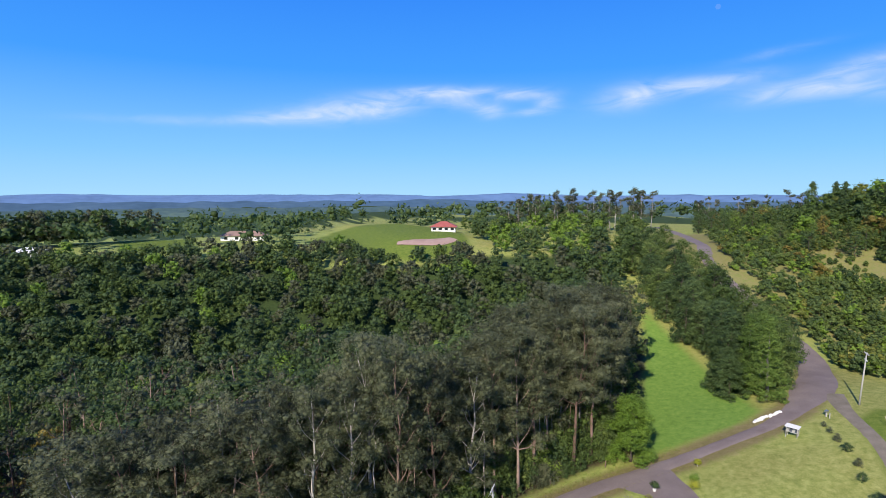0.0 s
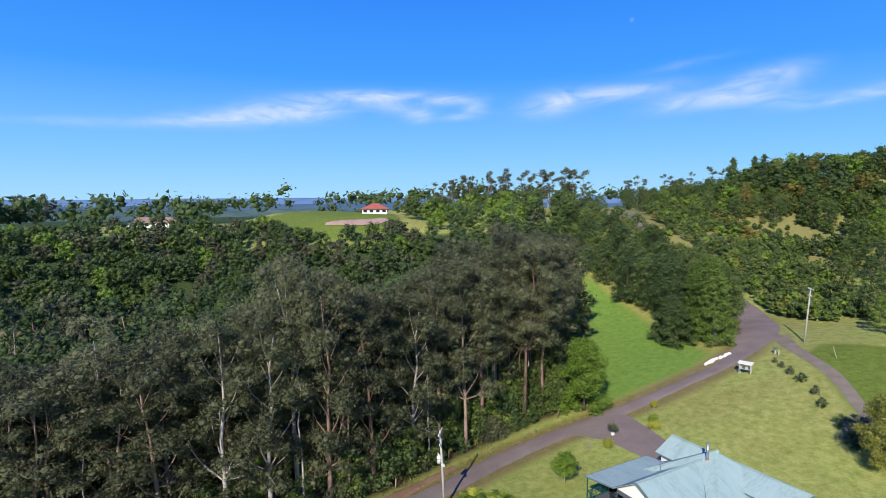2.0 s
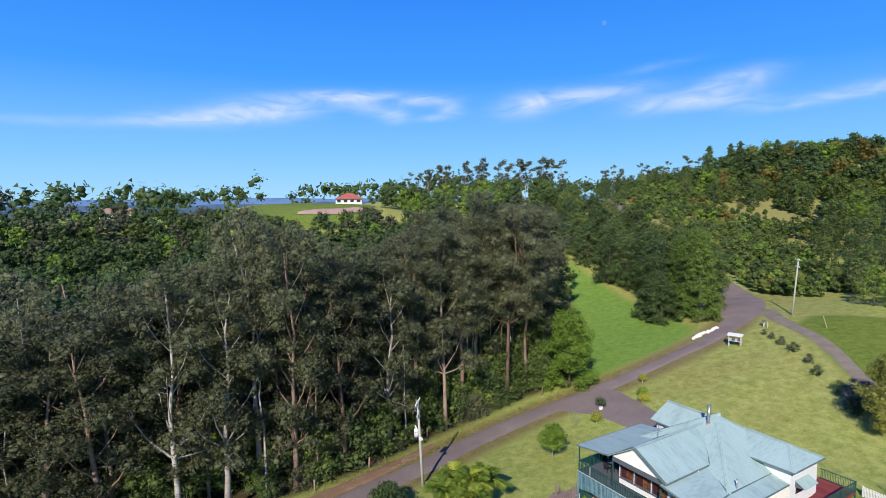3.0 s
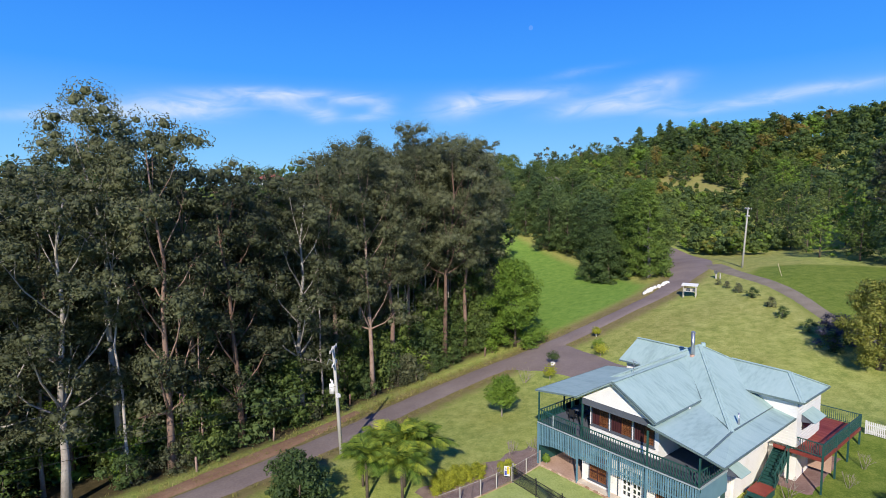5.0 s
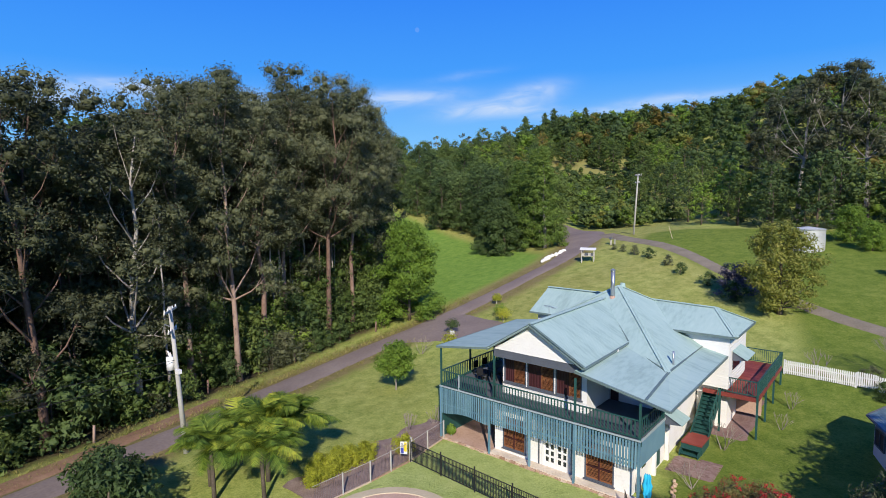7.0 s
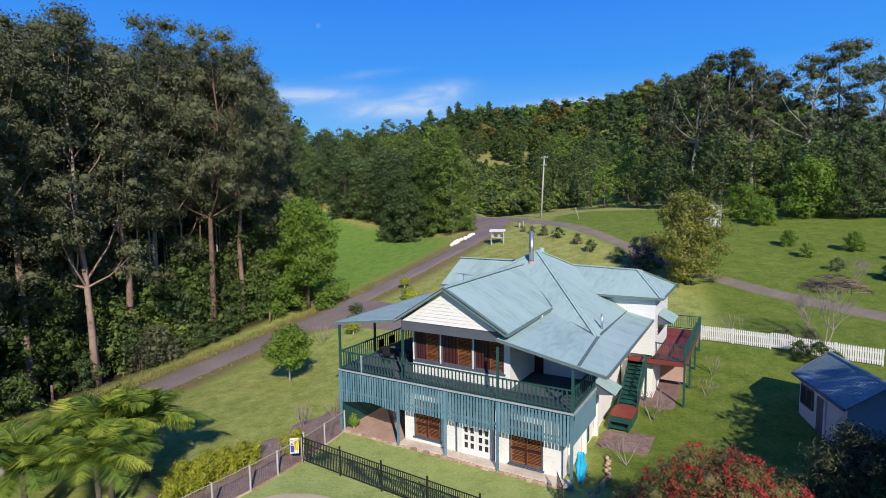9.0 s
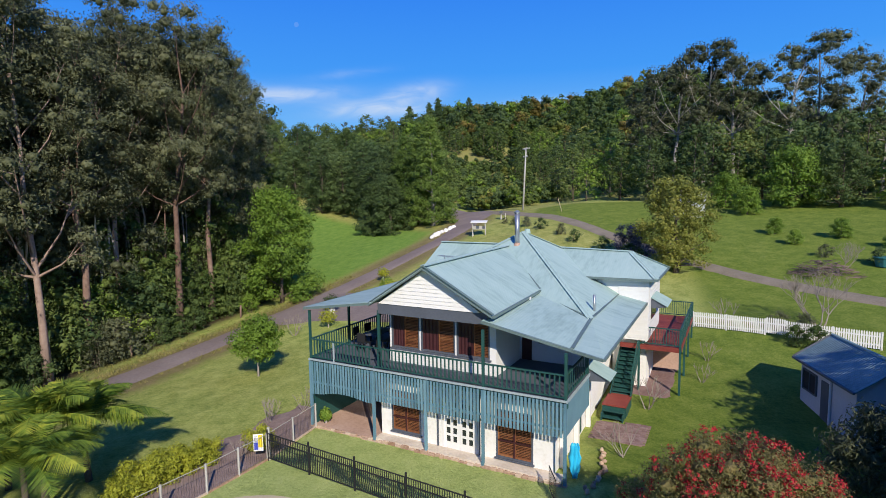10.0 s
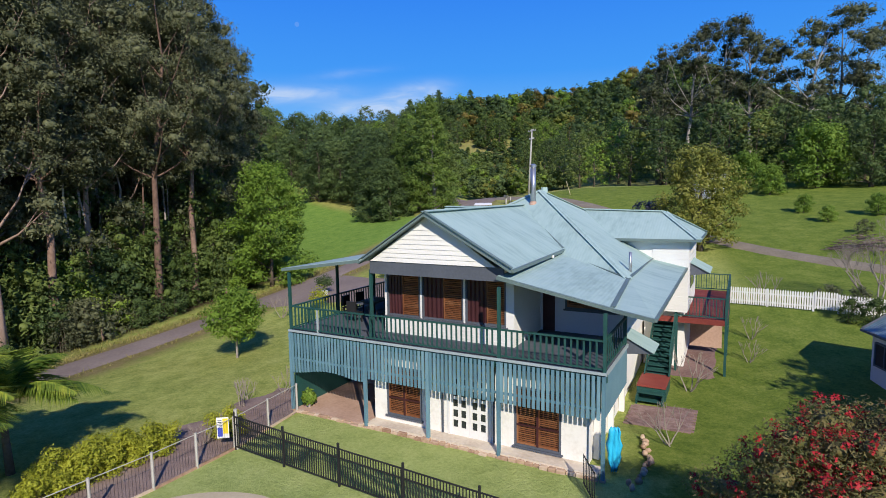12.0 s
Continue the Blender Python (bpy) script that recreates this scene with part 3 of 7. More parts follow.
def make_tree(name, seed, height, base, spread, clumps, clump_r, leaves, size, leaf_mat, bark, label, category="tree", trunk_r=0.3, shape="dome",
              droop=0.0, slim=0.5, lean=0.03, squash=0.8, stems=1, flowers=None, heart=0.42, level=0):
    """A tree at the origin: a tapered trunk with limbs, and a crown of leaf clumps between base * height and height."""
    rng = np.random.default_rng(seed)
    root = thing(name, (0, 0, 0), label, category)
    wood = Shape()
    tops = []
    for s in range(stems):
        way = rng.uniform(0, 2 * math.pi)
        off = lean * height * (1 if stems == 1 else 2.5)
        pts = []
        top_h = height * (0.86 if shape != "cone" else 0.95)
        for i in range(7):
            t = i / 6
            wob = rng.normal(size=2) * 0.012 * height * t
            pts.append((math.cos(way) * off * t * t + wob[0] + (s - (stems - 1) / 2) * 0.25, math.sin(way) * off * t * t + wob[1], top_h * t - 0.4 * (i == 0)))
        wood.tube(pts, [trunk_r * (1.35 if i == 0 else 1) * (1 - 0.85 * i / 6) / stems ** 0.5 for i in range(7)], 7)
        tops.append(pts)
    cs, rs = [], []
    if shape == "gum":                      # a few rounded heads on steep limbs, each of several drooping clumps
        heads = clumps // 8
        for k in range(heads):
            pts = tops[0]
            u = (k + rng.uniform(0.2, 0.8)) / heads
            h = base + (0.97 - base) * u
            env = 0.5 + 0.5 * math.sin(math.pi * min(1, 0.15 + 0.62 * u / 0.6)) if u < 0.6 else 1.0 - 0.55 * ((u - 0.6) / 0.4) ** 1.6
            q = k * 2.39996 + rng.uniform(-0.4, 0.4)
            rad = spread * env * rng.uniform(0.4, 0.85)
            big = clump_r * rng.uniform(1.25, 1.8) * (0.8 + 0.2 * env)
            ax = pts[min(5, int(min(h / 0.86, 0.999) * 6))]
            c = Vector((ax[0] + math.cos(q) * rad, ax[1] + math.sin(q) * rad, h * height - big * 0.5))
            for j in range(8):
                d = rng.normal(size=3)
                d /= np.linalg.norm(d)
                d[2] = d[2] * 0.8 + 0.1
                cs.append(tuple(np.array(c) + d * big * 0.72))
                rs.append(clump_r * rng.uniform(0.62, 0.95))
            z0 = max(height * base * 0.92, c.z - rad * 1.1 - height * 0.05)
            i0 = min(5, z0 / (height * 0.86) * 6)
            p0 = Vector(pts[int(i0)]).lerp(Vector(pts[min(6, int(i0) + 1)]), i0 - int(i0))
            r0 = trunk_r * (1 - 0.85 * i0 / 6) * 0.5
            elbow = p0.lerp(c, 0.5) + Vector((math.cos(q), math.sin(q), 0)) * rad * 0.12
            wood.tube([p0, elbow, c], [r0, r0 * 0.6, r0 * 0.25], 4, False)
            for j in range(3):
                tip = Vector(cs[-1 - j])
                wood.tube([elbow.lerp(c, 0.4 + 0.2 * j), tip], [r0 * 0.4, r0 * 0.12], 3, False)
        clumps = 0
    for k in range(clumps):
        pts = tops[k % stems]
        u = (k + rng.uniform(0, 1)) / clumps
        if shape == "dome":
            h = base + (1 - base) * u ** 0.85
            env = math.sin(math.pi * min(1, 0.22 + 0.74 * u)) ** 0.7
        elif shape == "cone":
            h = base + (1 - base) * u
            env = (1 - u) ** 0.75 + 0.06
        else:
            h = base + (1 - base) * u
            env = math.sqrt(max(0.02, 1 - (2 * u - 0.8) ** 2 / 1.5))
        q = k * 2.39996 + rng.uniform(-0.5, 0.5)
        rad = spread * env * rng.uniform(0.35, 0.95)
        axis_i = min(5, int(min(h / 0.86, 0.999) * 6))
        ax = pts[axis_i]
        c = (ax[0] + math.cos(q) * rad, ax[1] + math.sin(q) * rad, h * height - clump_r * 0.5)
        r = clump_r * rng.uniform(0.7, 1.25) * (0.75 + 0.25 * env)
        cs.append(c)
        rs.append(r)
        if k % (2 if shape != "cone" and height > 6.5 else 4) == 0:
            z0 = max(height * base * 0.7, c[2] - rad * 0.55 - height * 0.03)
            i0 = min(5, z0 / (height * 0.86) * 6)
            f = i0 - int(i0)
            p0 = Vector(pts[int(i0)]).lerp(Vector(pts[min(6, int(i0) + 1)]), f)
            mid = p0.lerp(Vector(c), 0.55) + Vector((0, 0, -0.06 * rad))
            r0 = trunk_r * (1 - 0.85 * i0 / 6) * 0.36 / stems ** 0.5
            wood.tube([p0, mid, c], [r0, r0 * 0.6, r0 * 0.2], 4, False)
    part("trunk", wood, bark, root, smooth=True)
    per = [max(3, int(leaves * (r / clump_r) ** 2)) for r in rs]
    if heart:
        v, f = foliage(cs, rs, per, size, rng, droop, slim, squash, level, heart)
    else:
        v, f = leaf_cloud(cs, rs, per, size, rng, droop, slim, squash)
    crown = new("crown", quick_mesh("crown", v, f, leaf_mat))
    crown.parent = root
    if flowers:
        spots, reach = [], []
        for k, (c, r) in enumerate(zip(cs, rs)):
            for _ in range(flowers[1] if k % 3 == 0 else flowers[1] // 4):
                d = rng.normal(size=3)
                d /= np.linalg.norm(d)
                spots.append(np.asarray(c) + d * r * rng.uniform(0.9, 1.08) * np.array([1, 1, squash]))
                reach.append(rng.uniform(0.06, 0.12))
        v, f = leaf_cloud(spots, reach, [20] * len(spots), flowers[2], rng, 0, 0.6, 1.4)
        fl = new("blossom", quick_mesh("blossom", v, f, flowers[0]))
        fl.parent = root
        fl["label"] = flowers[3]
    return root


placed = {}


def plant(tree, x, y, scale=1.0, turn=None, tall=1.0, lift=0.0, label=""):
    """Puts the first of a kind, then copies of it."""
    turn = random.uniform(0, 360) if turn is None else turn
    m = pose(*on_ground(x, y, lift), 0, 0, turn) @ Matrix.Diagonal((scale, scale, scale * tall, 1))
    if tree.name not in placed:
        placed[tree.name] = True
        tree.matrix_basis = m
        ob = tree
    else:
        ob = copy_thing(tree, pose(*on_ground(x, y, lift), 0, 0, turn))
        ob.scale = (scale, scale, scale * tall)
    if label:
        ob["label"] = label
    return ob


def mass(name, spots, label, leaf=0.85, lumps=13):
    """Many far trees joined into one object: crowns of coarse leaf clumps. spots: x, y, height, radius."""
    rng = np.random.default_rng(len(spots))
    cs, rs = [], []
    for x, y, h, r in spots:
        z = float(ground_z(x, y))
        for k in range(lumps):
            u = (k + 0.5) / lumps
            q = k * 2.4 + rng.uniform(-0.4, 0.4)
            rad = r * math.sin(math.pi * (0.2 + 0.72 * u)) * rng.uniform(0.35, 0.8)
            cs.append((x + math.cos(q) * rad, y + math.sin(q) * rad, z + h * (0.25 + 0.68 * u)))
            rs.append(r * rng.uniform(0.28, 0.44))
    v, f = foliage(cs, rs, [30] * len(cs), leaf * 0.8, rng, 0.2, 0.75, share=0.6)
    tops = np.concatenate([np.repeat(np.arange(len(spots)), lumps * 30), np.repeat(np.arange(len(spots)), lumps * 20)])
    return v, f, tops


def mass_object(name, spots, materials, weights, label, leaf=0.85, lumps=13):
    """One object of kind stuff; each crown takes one of the leaf materials."""
    v, f, which = mass(name, spots, label, leaf, lumps)
    rng = np.random.default_rng(5)
    pick = rng.choice(len(materials), len(spots), p=weights)[which]
    me = quick_mesh(name, v, f, materials[0])
    for m in materials[1:]:
        me.materials.append(m)
    me.polygons.foreach_set("material_index", pick.astype(np.int32))
    me.update()
    return tagged(new(name, me), label, "woods", kind="stuff")


random.seed(5)
GUM_LABEL = "tall eucalypt with bare slender trunk and olive crown"
gums = [make_tree("eucalyptus_tree", 10 + s, 30, 0.18 if s % 2 else 0.28, 5.2, 128, 1.4, 145, 0.25, M_GUM, M_PALEBARK if s == 2 else M_BARK, GUM_LABEL, trunk_r=0.33, droop=0.8, slim=0.5, lean=0.05, shape="gum", heart=0.4)
        for s in range(4)]
road_gums = [make_tree("eucalyptus_tree", 17 + s, 30, 0.42 + 0.05 * s, 5.0, 144, 1.4, 240, 0.2, M_GUM, M_PALEBARK if s == 2 else M_BARK, "tall eucalypt beside the lane with a bare brown trunk", trunk_r=0.34, droop=0.9, slim=0.5,
                       lean=0.04, shape="gum", heart=0.4) for s in range(3)]
mid_gums = [make_tree("eucalyptus_tree", 30 + s, 25, 0.30, 5.3, 80, 1.6, 36, 0.42, M_GUM if s % 2 == 0 else M_DARKLEAF, M_BARK, "eucalypt in dense bushland with olive crown", trunk_r=0.3, droop=0.6, slim=0.55, shape="gum")
            for s in range(4)]
mid_broad = [make_tree("broadleaf_tree", 40 + s, 18, 0.12, 5.6, 40, 1.8, 44, 0.5, [M_DARKLEAF, M_MIDLEAF, M_MIDLEAF, M_BRIGHT, M_RUST][s], M_BROWNBARK,
                       ["dark green rainforest tree in the gully", "mid green rainforest tree in the gully", "round leafy green tree in bushland", "bright lime green leafy tree", "rusty autumn coloured leafy tree"][s], trunk_r=0.28, slim=0.62)
             for s in range(5)]

# the stand of gums beside the road
# the big trunks that stand out at the edge
LEADERS = [(-25.9, -3.8, 0.94), (-35.0, 4.4, 1.07), (-36.5, 13.2, 1.14), (-35.6, 17.2, 1.0), (-21.9, -25.4, 1.02), (-43.5, 28.0, 1.0), (-47.5, 34.0, 0.96), (-40.5, 21.0, 1.0), (-42.5, 24.0, 1.03), (-46.0, 30.0, 1.0)]


def canopy(y):
    """Height of the stand along the lane."""
    return float(np.interp(y, (-60, -40, -30, -24, -19, -14, -6, 0, 8, 13, 19, 30), (22.5, 25, 28, 32.5, 29, 27.5, 27, 30.5, 31, 34, 30.5, 31)))


gum_spots = [(x, y) for x, y, s in LEADERS]
tries = 0
while len(gum_spots) < 116 and tries < 9000:
    tries += 1
    x, y = random.uniform(-60, -18), random.uniform(-62, 34)
    d_edge = near_line(x, y, FOREST_EDGE)
    if not in_poly(x, y, FOREST_EDGE) or d_edge < 1.0 or d_edge > 22:
        continue
    if x + y > -9.5 or any(math.hypot(x - a, y - b) < 3.7 for a, b in gum_spots):
        continue
    gum_spots.append((x, y))
for k, (x, y, s) in enumerate(LEADERS):
    plant(road_gums[2 if k == 4 else k % 2], x, y, s, tall=1.02)
for k, (x, y) in enumerate(gum_spots[len(LEADERS):]):
    near = near_line(x, y, FOREST_EDGE) < 9 and y > 3
    deep = near_line(x, y, FOREST_EDGE) > 11
    tree, full = (road_gums[k % 3], 30) if near else (mid_gums[k % 4], 25) if deep else (gums[k % 4], 30)
    wide = random.uniform(0.86, 1.04) * (1.2 if deep else 1)
    plant(tree, x, y, wide, tall=canopy(y) * random.uniform(0.86, 1.0) / (full * wide))
poles = [make_tree("eucalyptus_tree", 24 + s, 26, 0.60, 2.6, 24, 1.0, 130, 0.22, M_GUM, M_PALEBARK if s else M_BARK, "slender young eucalypt with a thin pale trunk", trunk_r=0.15, droop=0.8, slim=0.5, lean=0.04, shape="gum")
         for s in range(3)]
thin = 0
while thin < 62:
    x, y = random.uniform(-52, -18), random.uniform(-55, 34)
    if in_poly(x, y, FOREST_EDGE) and x + y < -7 and 1.5 < near_line(x, y, FOREST_EDGE) < 16:
        plant(poles[thin % 3], x, y, random.uniform(0.7, 1.0), tall=random.uniform(0.85, 1.1))
        thin += 1
while thin < 92:
    x, y = random.uniform(-40, -24), random.uniform(-2, 32)
    if in_poly(x, y, FOREST_EDGE) and x + y < -8 and 3 < near_line(x, y, FOREST_EDGE) < 16:
        plant(poles[1 + thin % 2], x, y, random.uniform(0.8, 1.1), tall=random.uniform(0.9, 1.1))
        thin += 1
more = 0
while more < 26:                              # a second rank behind the lane's edge
    x, y = random.uniform(-42, -26), random.uniform(-8, 32)
    if in_poly(x, y, FOREST_EDGE) and x + y < -10 and 5 < near_line(x, y, FOREST_EDGE) < 17 and not any(math.hypot(x - a, y - b) < 2.2 for a, b in gum_spots):
        gum_spots.append((x, y))
        plant(gums[more % 4], x, y, 1.0, tall=canopy(y) * random.uniform(0.9, 1.0) / 30)
        more += 1
# leafier trees standing among them
under = make_tree("broadleaf_tree", 47, 14, 0.04, 4.0, 42, 1.45, 105, 0.29, M_MIDLEAF, M_BROWNBARK, "mid green leafy tree in the forest understorey", trunk_r=0.2)
for k in range(64):
    x, y = random.choice(gum_spots if k < 18 else [s for s in gum_spots if (-25 if k > 42 else 0) < s[1] < (2 if k > 42 else 32) and near_line(s[0], s[1], FOREST_EDGE) < 10])
    x, y = x + random.uniform(-2.6, 0.6), y + random.uniform(-2.2, 2.2)
    if in_poly(x, y, FOREST_EDGE) and near_line(x, y, FOREST_EDGE) > 2.5:
        plant(under, x, y, random.uniform(0.5, 0.95), tall=random.uniform(0.9, 1.2))

# the bush behind, down the gully and up the far side
bush = []
tries = 0
while len(bush) < 620 and tries < 40000:
    tries += 1
    x, y = random.uniform(-215, -40), random.uniform(-135, 92)
    if not in_poly(x, y, FOREST_EDGE) or near_line(x, y, FOREST_EDGE) < 3 or any(in_poly(x, y, p) for p in PADDOCKS):
        continue
    if any(math.hypot(x - a, y - b) < 3.2 for a, b in gum_spots) or any(math.hypot(x - a, y - b) < (5.8 if x > -92 else 4.7) for a, b in bush):
        continue
    bush.append((x, y))
behind = []
for k, (x, y) in enumerate(bush):
    roll = random.random()
    if x < -92:
        behind.append((x, y, random.uniform(8, 14) if x > -150 else random.uniform(5.5, 10), random.uniform(3.6, 5.2)))
        continue
    if x > -75 and roll < 0.6:
        tree, s = mid_gums[k % 4], random.uniform(0.8, 1.1)
    else:
        tree, s = mid_broad[0 if roll < 0.5 else 1 if roll < 0.75 else 2 if roll < 0.95 else 3 if roll < 0.98 else 4], random.uniform(0.7, 1.1)
    plant(tree, x, y, s, tall=random.uniform(0.85, 1.15))
mass_object("bushland", behind, [M_DARKLEAF, M_MIDLEAF, M_BRIGHT, M_GUM], [0.38, 0.29, 0.04, 0.29], "dense mixed green bushland across the gully")


# ---- the house ----
M_BRICKPATH = mat("brick_paving", [(0.16, 0.095, 0.085), (0.24, 0.155, 0.14), (0.30, 0.21, 0.19)], 1.0, 9, 0.9, 0.4, 0.01, spread=0.3)
M_GLASS = mat("dark_pane_glass", [(0.015, 0.02, 0.024), (0.035, 0.04, 0.045)], 0.6, 4, 0.06, 0, spec=0.6)
M_BLIND = mat("timber_blind", [(0.14, 0.05, 0.022), (0.24, 0.095, 0.042), (0.32, 0.145, 0.065)], 2.0, 25, 0.5, 0.1, 0.003, spread=0.3)
FLOOR = 3.38
house = thing("house", (0, 0, 0), "raised white weatherboard house with pale blue-green iron roof and green verandahs", "house")


def shared(name, me, at, parent=house, turn=0.0):
    ob = new(name, me)
    ob.parent = parent
    ob.matrix_basis = pose(*at, 0, 0, turn)
    return ob


def wall_with_holes(name, axis_at, u0, u1, z0, z1, holes, material, along="x", thick=0.16, label="", parent=None):
    """A wall along x (at y) or along y (at x) with openings cut through. holes: (u0, u1, z0, z1)."""
    sh = Shape()
    us = sorted({u0, u1, *[h[0] for h in holes], *[h[1] for h in holes]})
    zs = sorted({z0, z1, *[h[2] for h in holes], *[h[3] for h in holes]})
    nu, nz = len(us), len(zs)

    def full(i, j):
        if not (0 <= i < nu - 1 and 0 <= j < nz - 1):
            return False
        a, c = (us[i] + us[i + 1]) / 2, (zs[j] + zs[j + 1]) / 2
        return not any(h[0] < a < h[1] and h[2] < c < h[3] for h in holes)
    for side in (0, 1):
        for u in us:
            for z in zs:
                sh.v.append((u, axis_at + side * thick, z) if along == "x" else (axis_at - side * thick, u, z))
    for i in range(nu - 1):
        for j in range(nz - 1):
            if not full(i, j):
                continue
            a, b, c, d = i * nz + j, (i + 1) * nz + j, (i + 1) * nz + j + 1, i * nz + j + 1
            o = nu * nz
            sh.f += [(a, b, c, d), (d + o, c + o, b + o, a + o)]
            for (di, dj), (p, q) in (((0, -1), (a, b)), ((1, 0), (b, c)), ((0, 1), (c, d)), ((-1, 0), (d, a))):
                if not full(i + di, j + dj):
                    sh.f.append((q, p, p + o, q + o))
    return part(name, sh, material, parent or house, label)


# lower storey
LW = 0.15
low_holes = [(4.88, 6.42, 0.42, 2.35), (7.5, 9.2, 0.14, 2.4), (10.05, 11.66, 0.28, 2.35)]
wall_with_holes("lower_wall", LW, 4.3, 12.5, -0.1, 3.18, low_holes, M_BLOCK, label="white rendered block wall")
east_holes = [(1.3, 2.3, 0.9, 2.1), (3.6, 4.5, 0.1, 2.1)]
wall_with_holes("lower_wall", 12.5, LW + 0.16, 14.8, -0.1, 3.18, east_holes, M_BLOCK, "y", label="white rendered block wall")
wall_with_holes("lower_wall", 4.46, LW + 0.16, 14.8, -0.1, 3.18, [], M_BLOCK, "y", label="white rendered block wall")
part("back_wall", Shape().box(4.46, 14.64, -0.1, 12.34, 14.8, 3.18), M_BLOCK, house)
# blackened wall behind the openings imitates the unlit room
part("inner_wall", Shape().box(4.46, 1.4, 0, 12.34, 1.5, 3.1), M_SHADE, house, "near-black wall with the shade of the room in its colour")
part("patio_wall", Shape().box(0.7, 3.4, -0.1, 4.3, 3.55, 3.18), M_TERRA, house, "shaded rear wall of the patio")
part("patio", Shape().box(0.5, -0.35, -0.3, 4.3, 3.4, 0.06), M_TERRA, house, "terracotta paved patio under the verandah")
part("side_screen", Shape().box(0.55, -0.2, 0.06, 0.62, 3.4, 3.15), M_GREEN, house, "dark green solid side screen")

# stone plinth along the front
rnd = random.Random(3)
M_LEDGE = mat("cream_render_ledge", [(0.46, 0.36, 0.27), (0.62, 0.53, 0.43), (0.70, 0.63, 0.54)], 0.9, 9, 0.9, 0.4, 0.02)
part("ledge", Shape().box(4.3, -0.44, -0.2, 12.95, LW - 0.002, 0.17), M_LEDGE, house, "cream rendered ledge below the wall")
x = 0.5
while x < 12.9:
    w = rnd.uniform(0.16, 0.4)
    sh = Shape()
    h, y0, b = rnd.uniform(0.07, 0.16) - (0.04 if x < 4.3 else 0), -0.55 + rnd.uniform(-0.04, 0.04), 0.03
    x1 = min(x + w - 0.02, 13.0)
    v = [(x, y0, -0.3), (x1, y0, -0.3), (x1, -0.4, -0.3), (x, -0.4, -0.3), (x, y0, h - b), (x1, y0, h - b), (x1, -0.4, h - b), (x, -0.4, h - b),
         (x + b, y0 + b, h), (x1 - b, y0 + b, h), (x1 - b, -0.4, h), (x + b, -0.4, h)]
    sh.add(v, [(0, 1, 5, 4), (1, 2, 6, 5), (2, 3, 7, 6), (3, 0, 4, 7), (4, 5, 9, 8), (5, 6, 10, 9), (6, 7, 11, 10), (7, 4, 8, 11), (8, 9, 10, 11)])
    part("stone", sh, M_STONE, house)
    x += w


def timber_window(x0, x1, z0, z1, y, leaves=2, label="brown timber window with slatted blinds"):
    """A timber window set in a wall: surround, sill, leaves of slats and a cross rail."""
    win = new("window")
    win.parent = house
    win["label"] = label
    f = 0.07
    sh = Shape().box(x0, y - 0.04, z0, x0 + f, y + 0.1, z1).box(x1 - f, y - 0.04, z0, x1, y + 0.1, z1).box(x0 + f, y - 0.04, z1 - f, x1 - f, y + 0.1, z1)
    sh.box(x0 + f, y - 0.04, z0, x1 - f, y + 0.1, z0 + f)
    part("window_frame", sh, M_SLATE, win)
    part("sill", Shape().box(x0 - 0.06, y - 0.10, z0 - 0.06, x1 + 0.06, y - 0.0, z0 - 0.002), M_SLATE, win)
    part("pane", Shape().box(x0 + f, y + 0.085, z0 + f, x1 - f, y + 0.095, z1 - f), M_GLASS, win)
    w = (x1 - x0 - 2 * f) / leaves
    for k in range(leaves):
        a, b = x0 + f + k * w, x0 + f + (k + 1) * w
        sh = Shape().box(a, y, z0 + f, a + 0.05, y + 0.05, z1 - f).box(b - 0.05, y, z0 + f, b, y + 0.05, z1 - f)
        zm = z0 + (z1 - z0) * 0.36
        sh.box(a + 0.05, y, zm - 0.03, b - 0.05, y + 0.05, zm + 0.03).box(a + 0.05, y, z0 + f, b - 0.05, y + 0.05, z0 + f + 0.06)
        part("shutter_frame", sh, M_BLIND, win, "brown timber shutter leaf")
        s_ = Shape().beam((0, 0, 0), (b - a - 0.1, 0, 0), 0.012, 0.055, (0, -0.5, 1))
        slat = mesh_of("slat", s_.v, s_.f, M_BLIND)
        z = z0 + f + 0.08
        while z < z1 - f - 0.04:
            if abs(z - zm) > 0.05:
                shared("slat", slat, (a + 0.05, y + 0.035, z), win)
            z += 0.068
    return win


for hole in (low_holes[0], low_holes[2]):
    win = timber_window(*hole, LW + 0.02)
    a, b, c, d = hole
    m_, t_ = (a + b) / 2, c + (d - c) * 0.36
    part("mullion", Shape().box(m_ - 0.035, LW - 0.015, c + 0.07, m_ + 0.035, LW + 0.06, d - 0.07), M_DARKWOOD, win)
    part("transom", Shape().box(a + 0.07, LW - 0.01, t_ - 0.03, m_ - 0.035, LW + 0.06, t_ + 0.03).box(m_ + 0.035, LW - 0.01, t_ - 0.03, b - 0.07, LW + 0.06, t_ + 0.03), M_DARKWOOD, win)

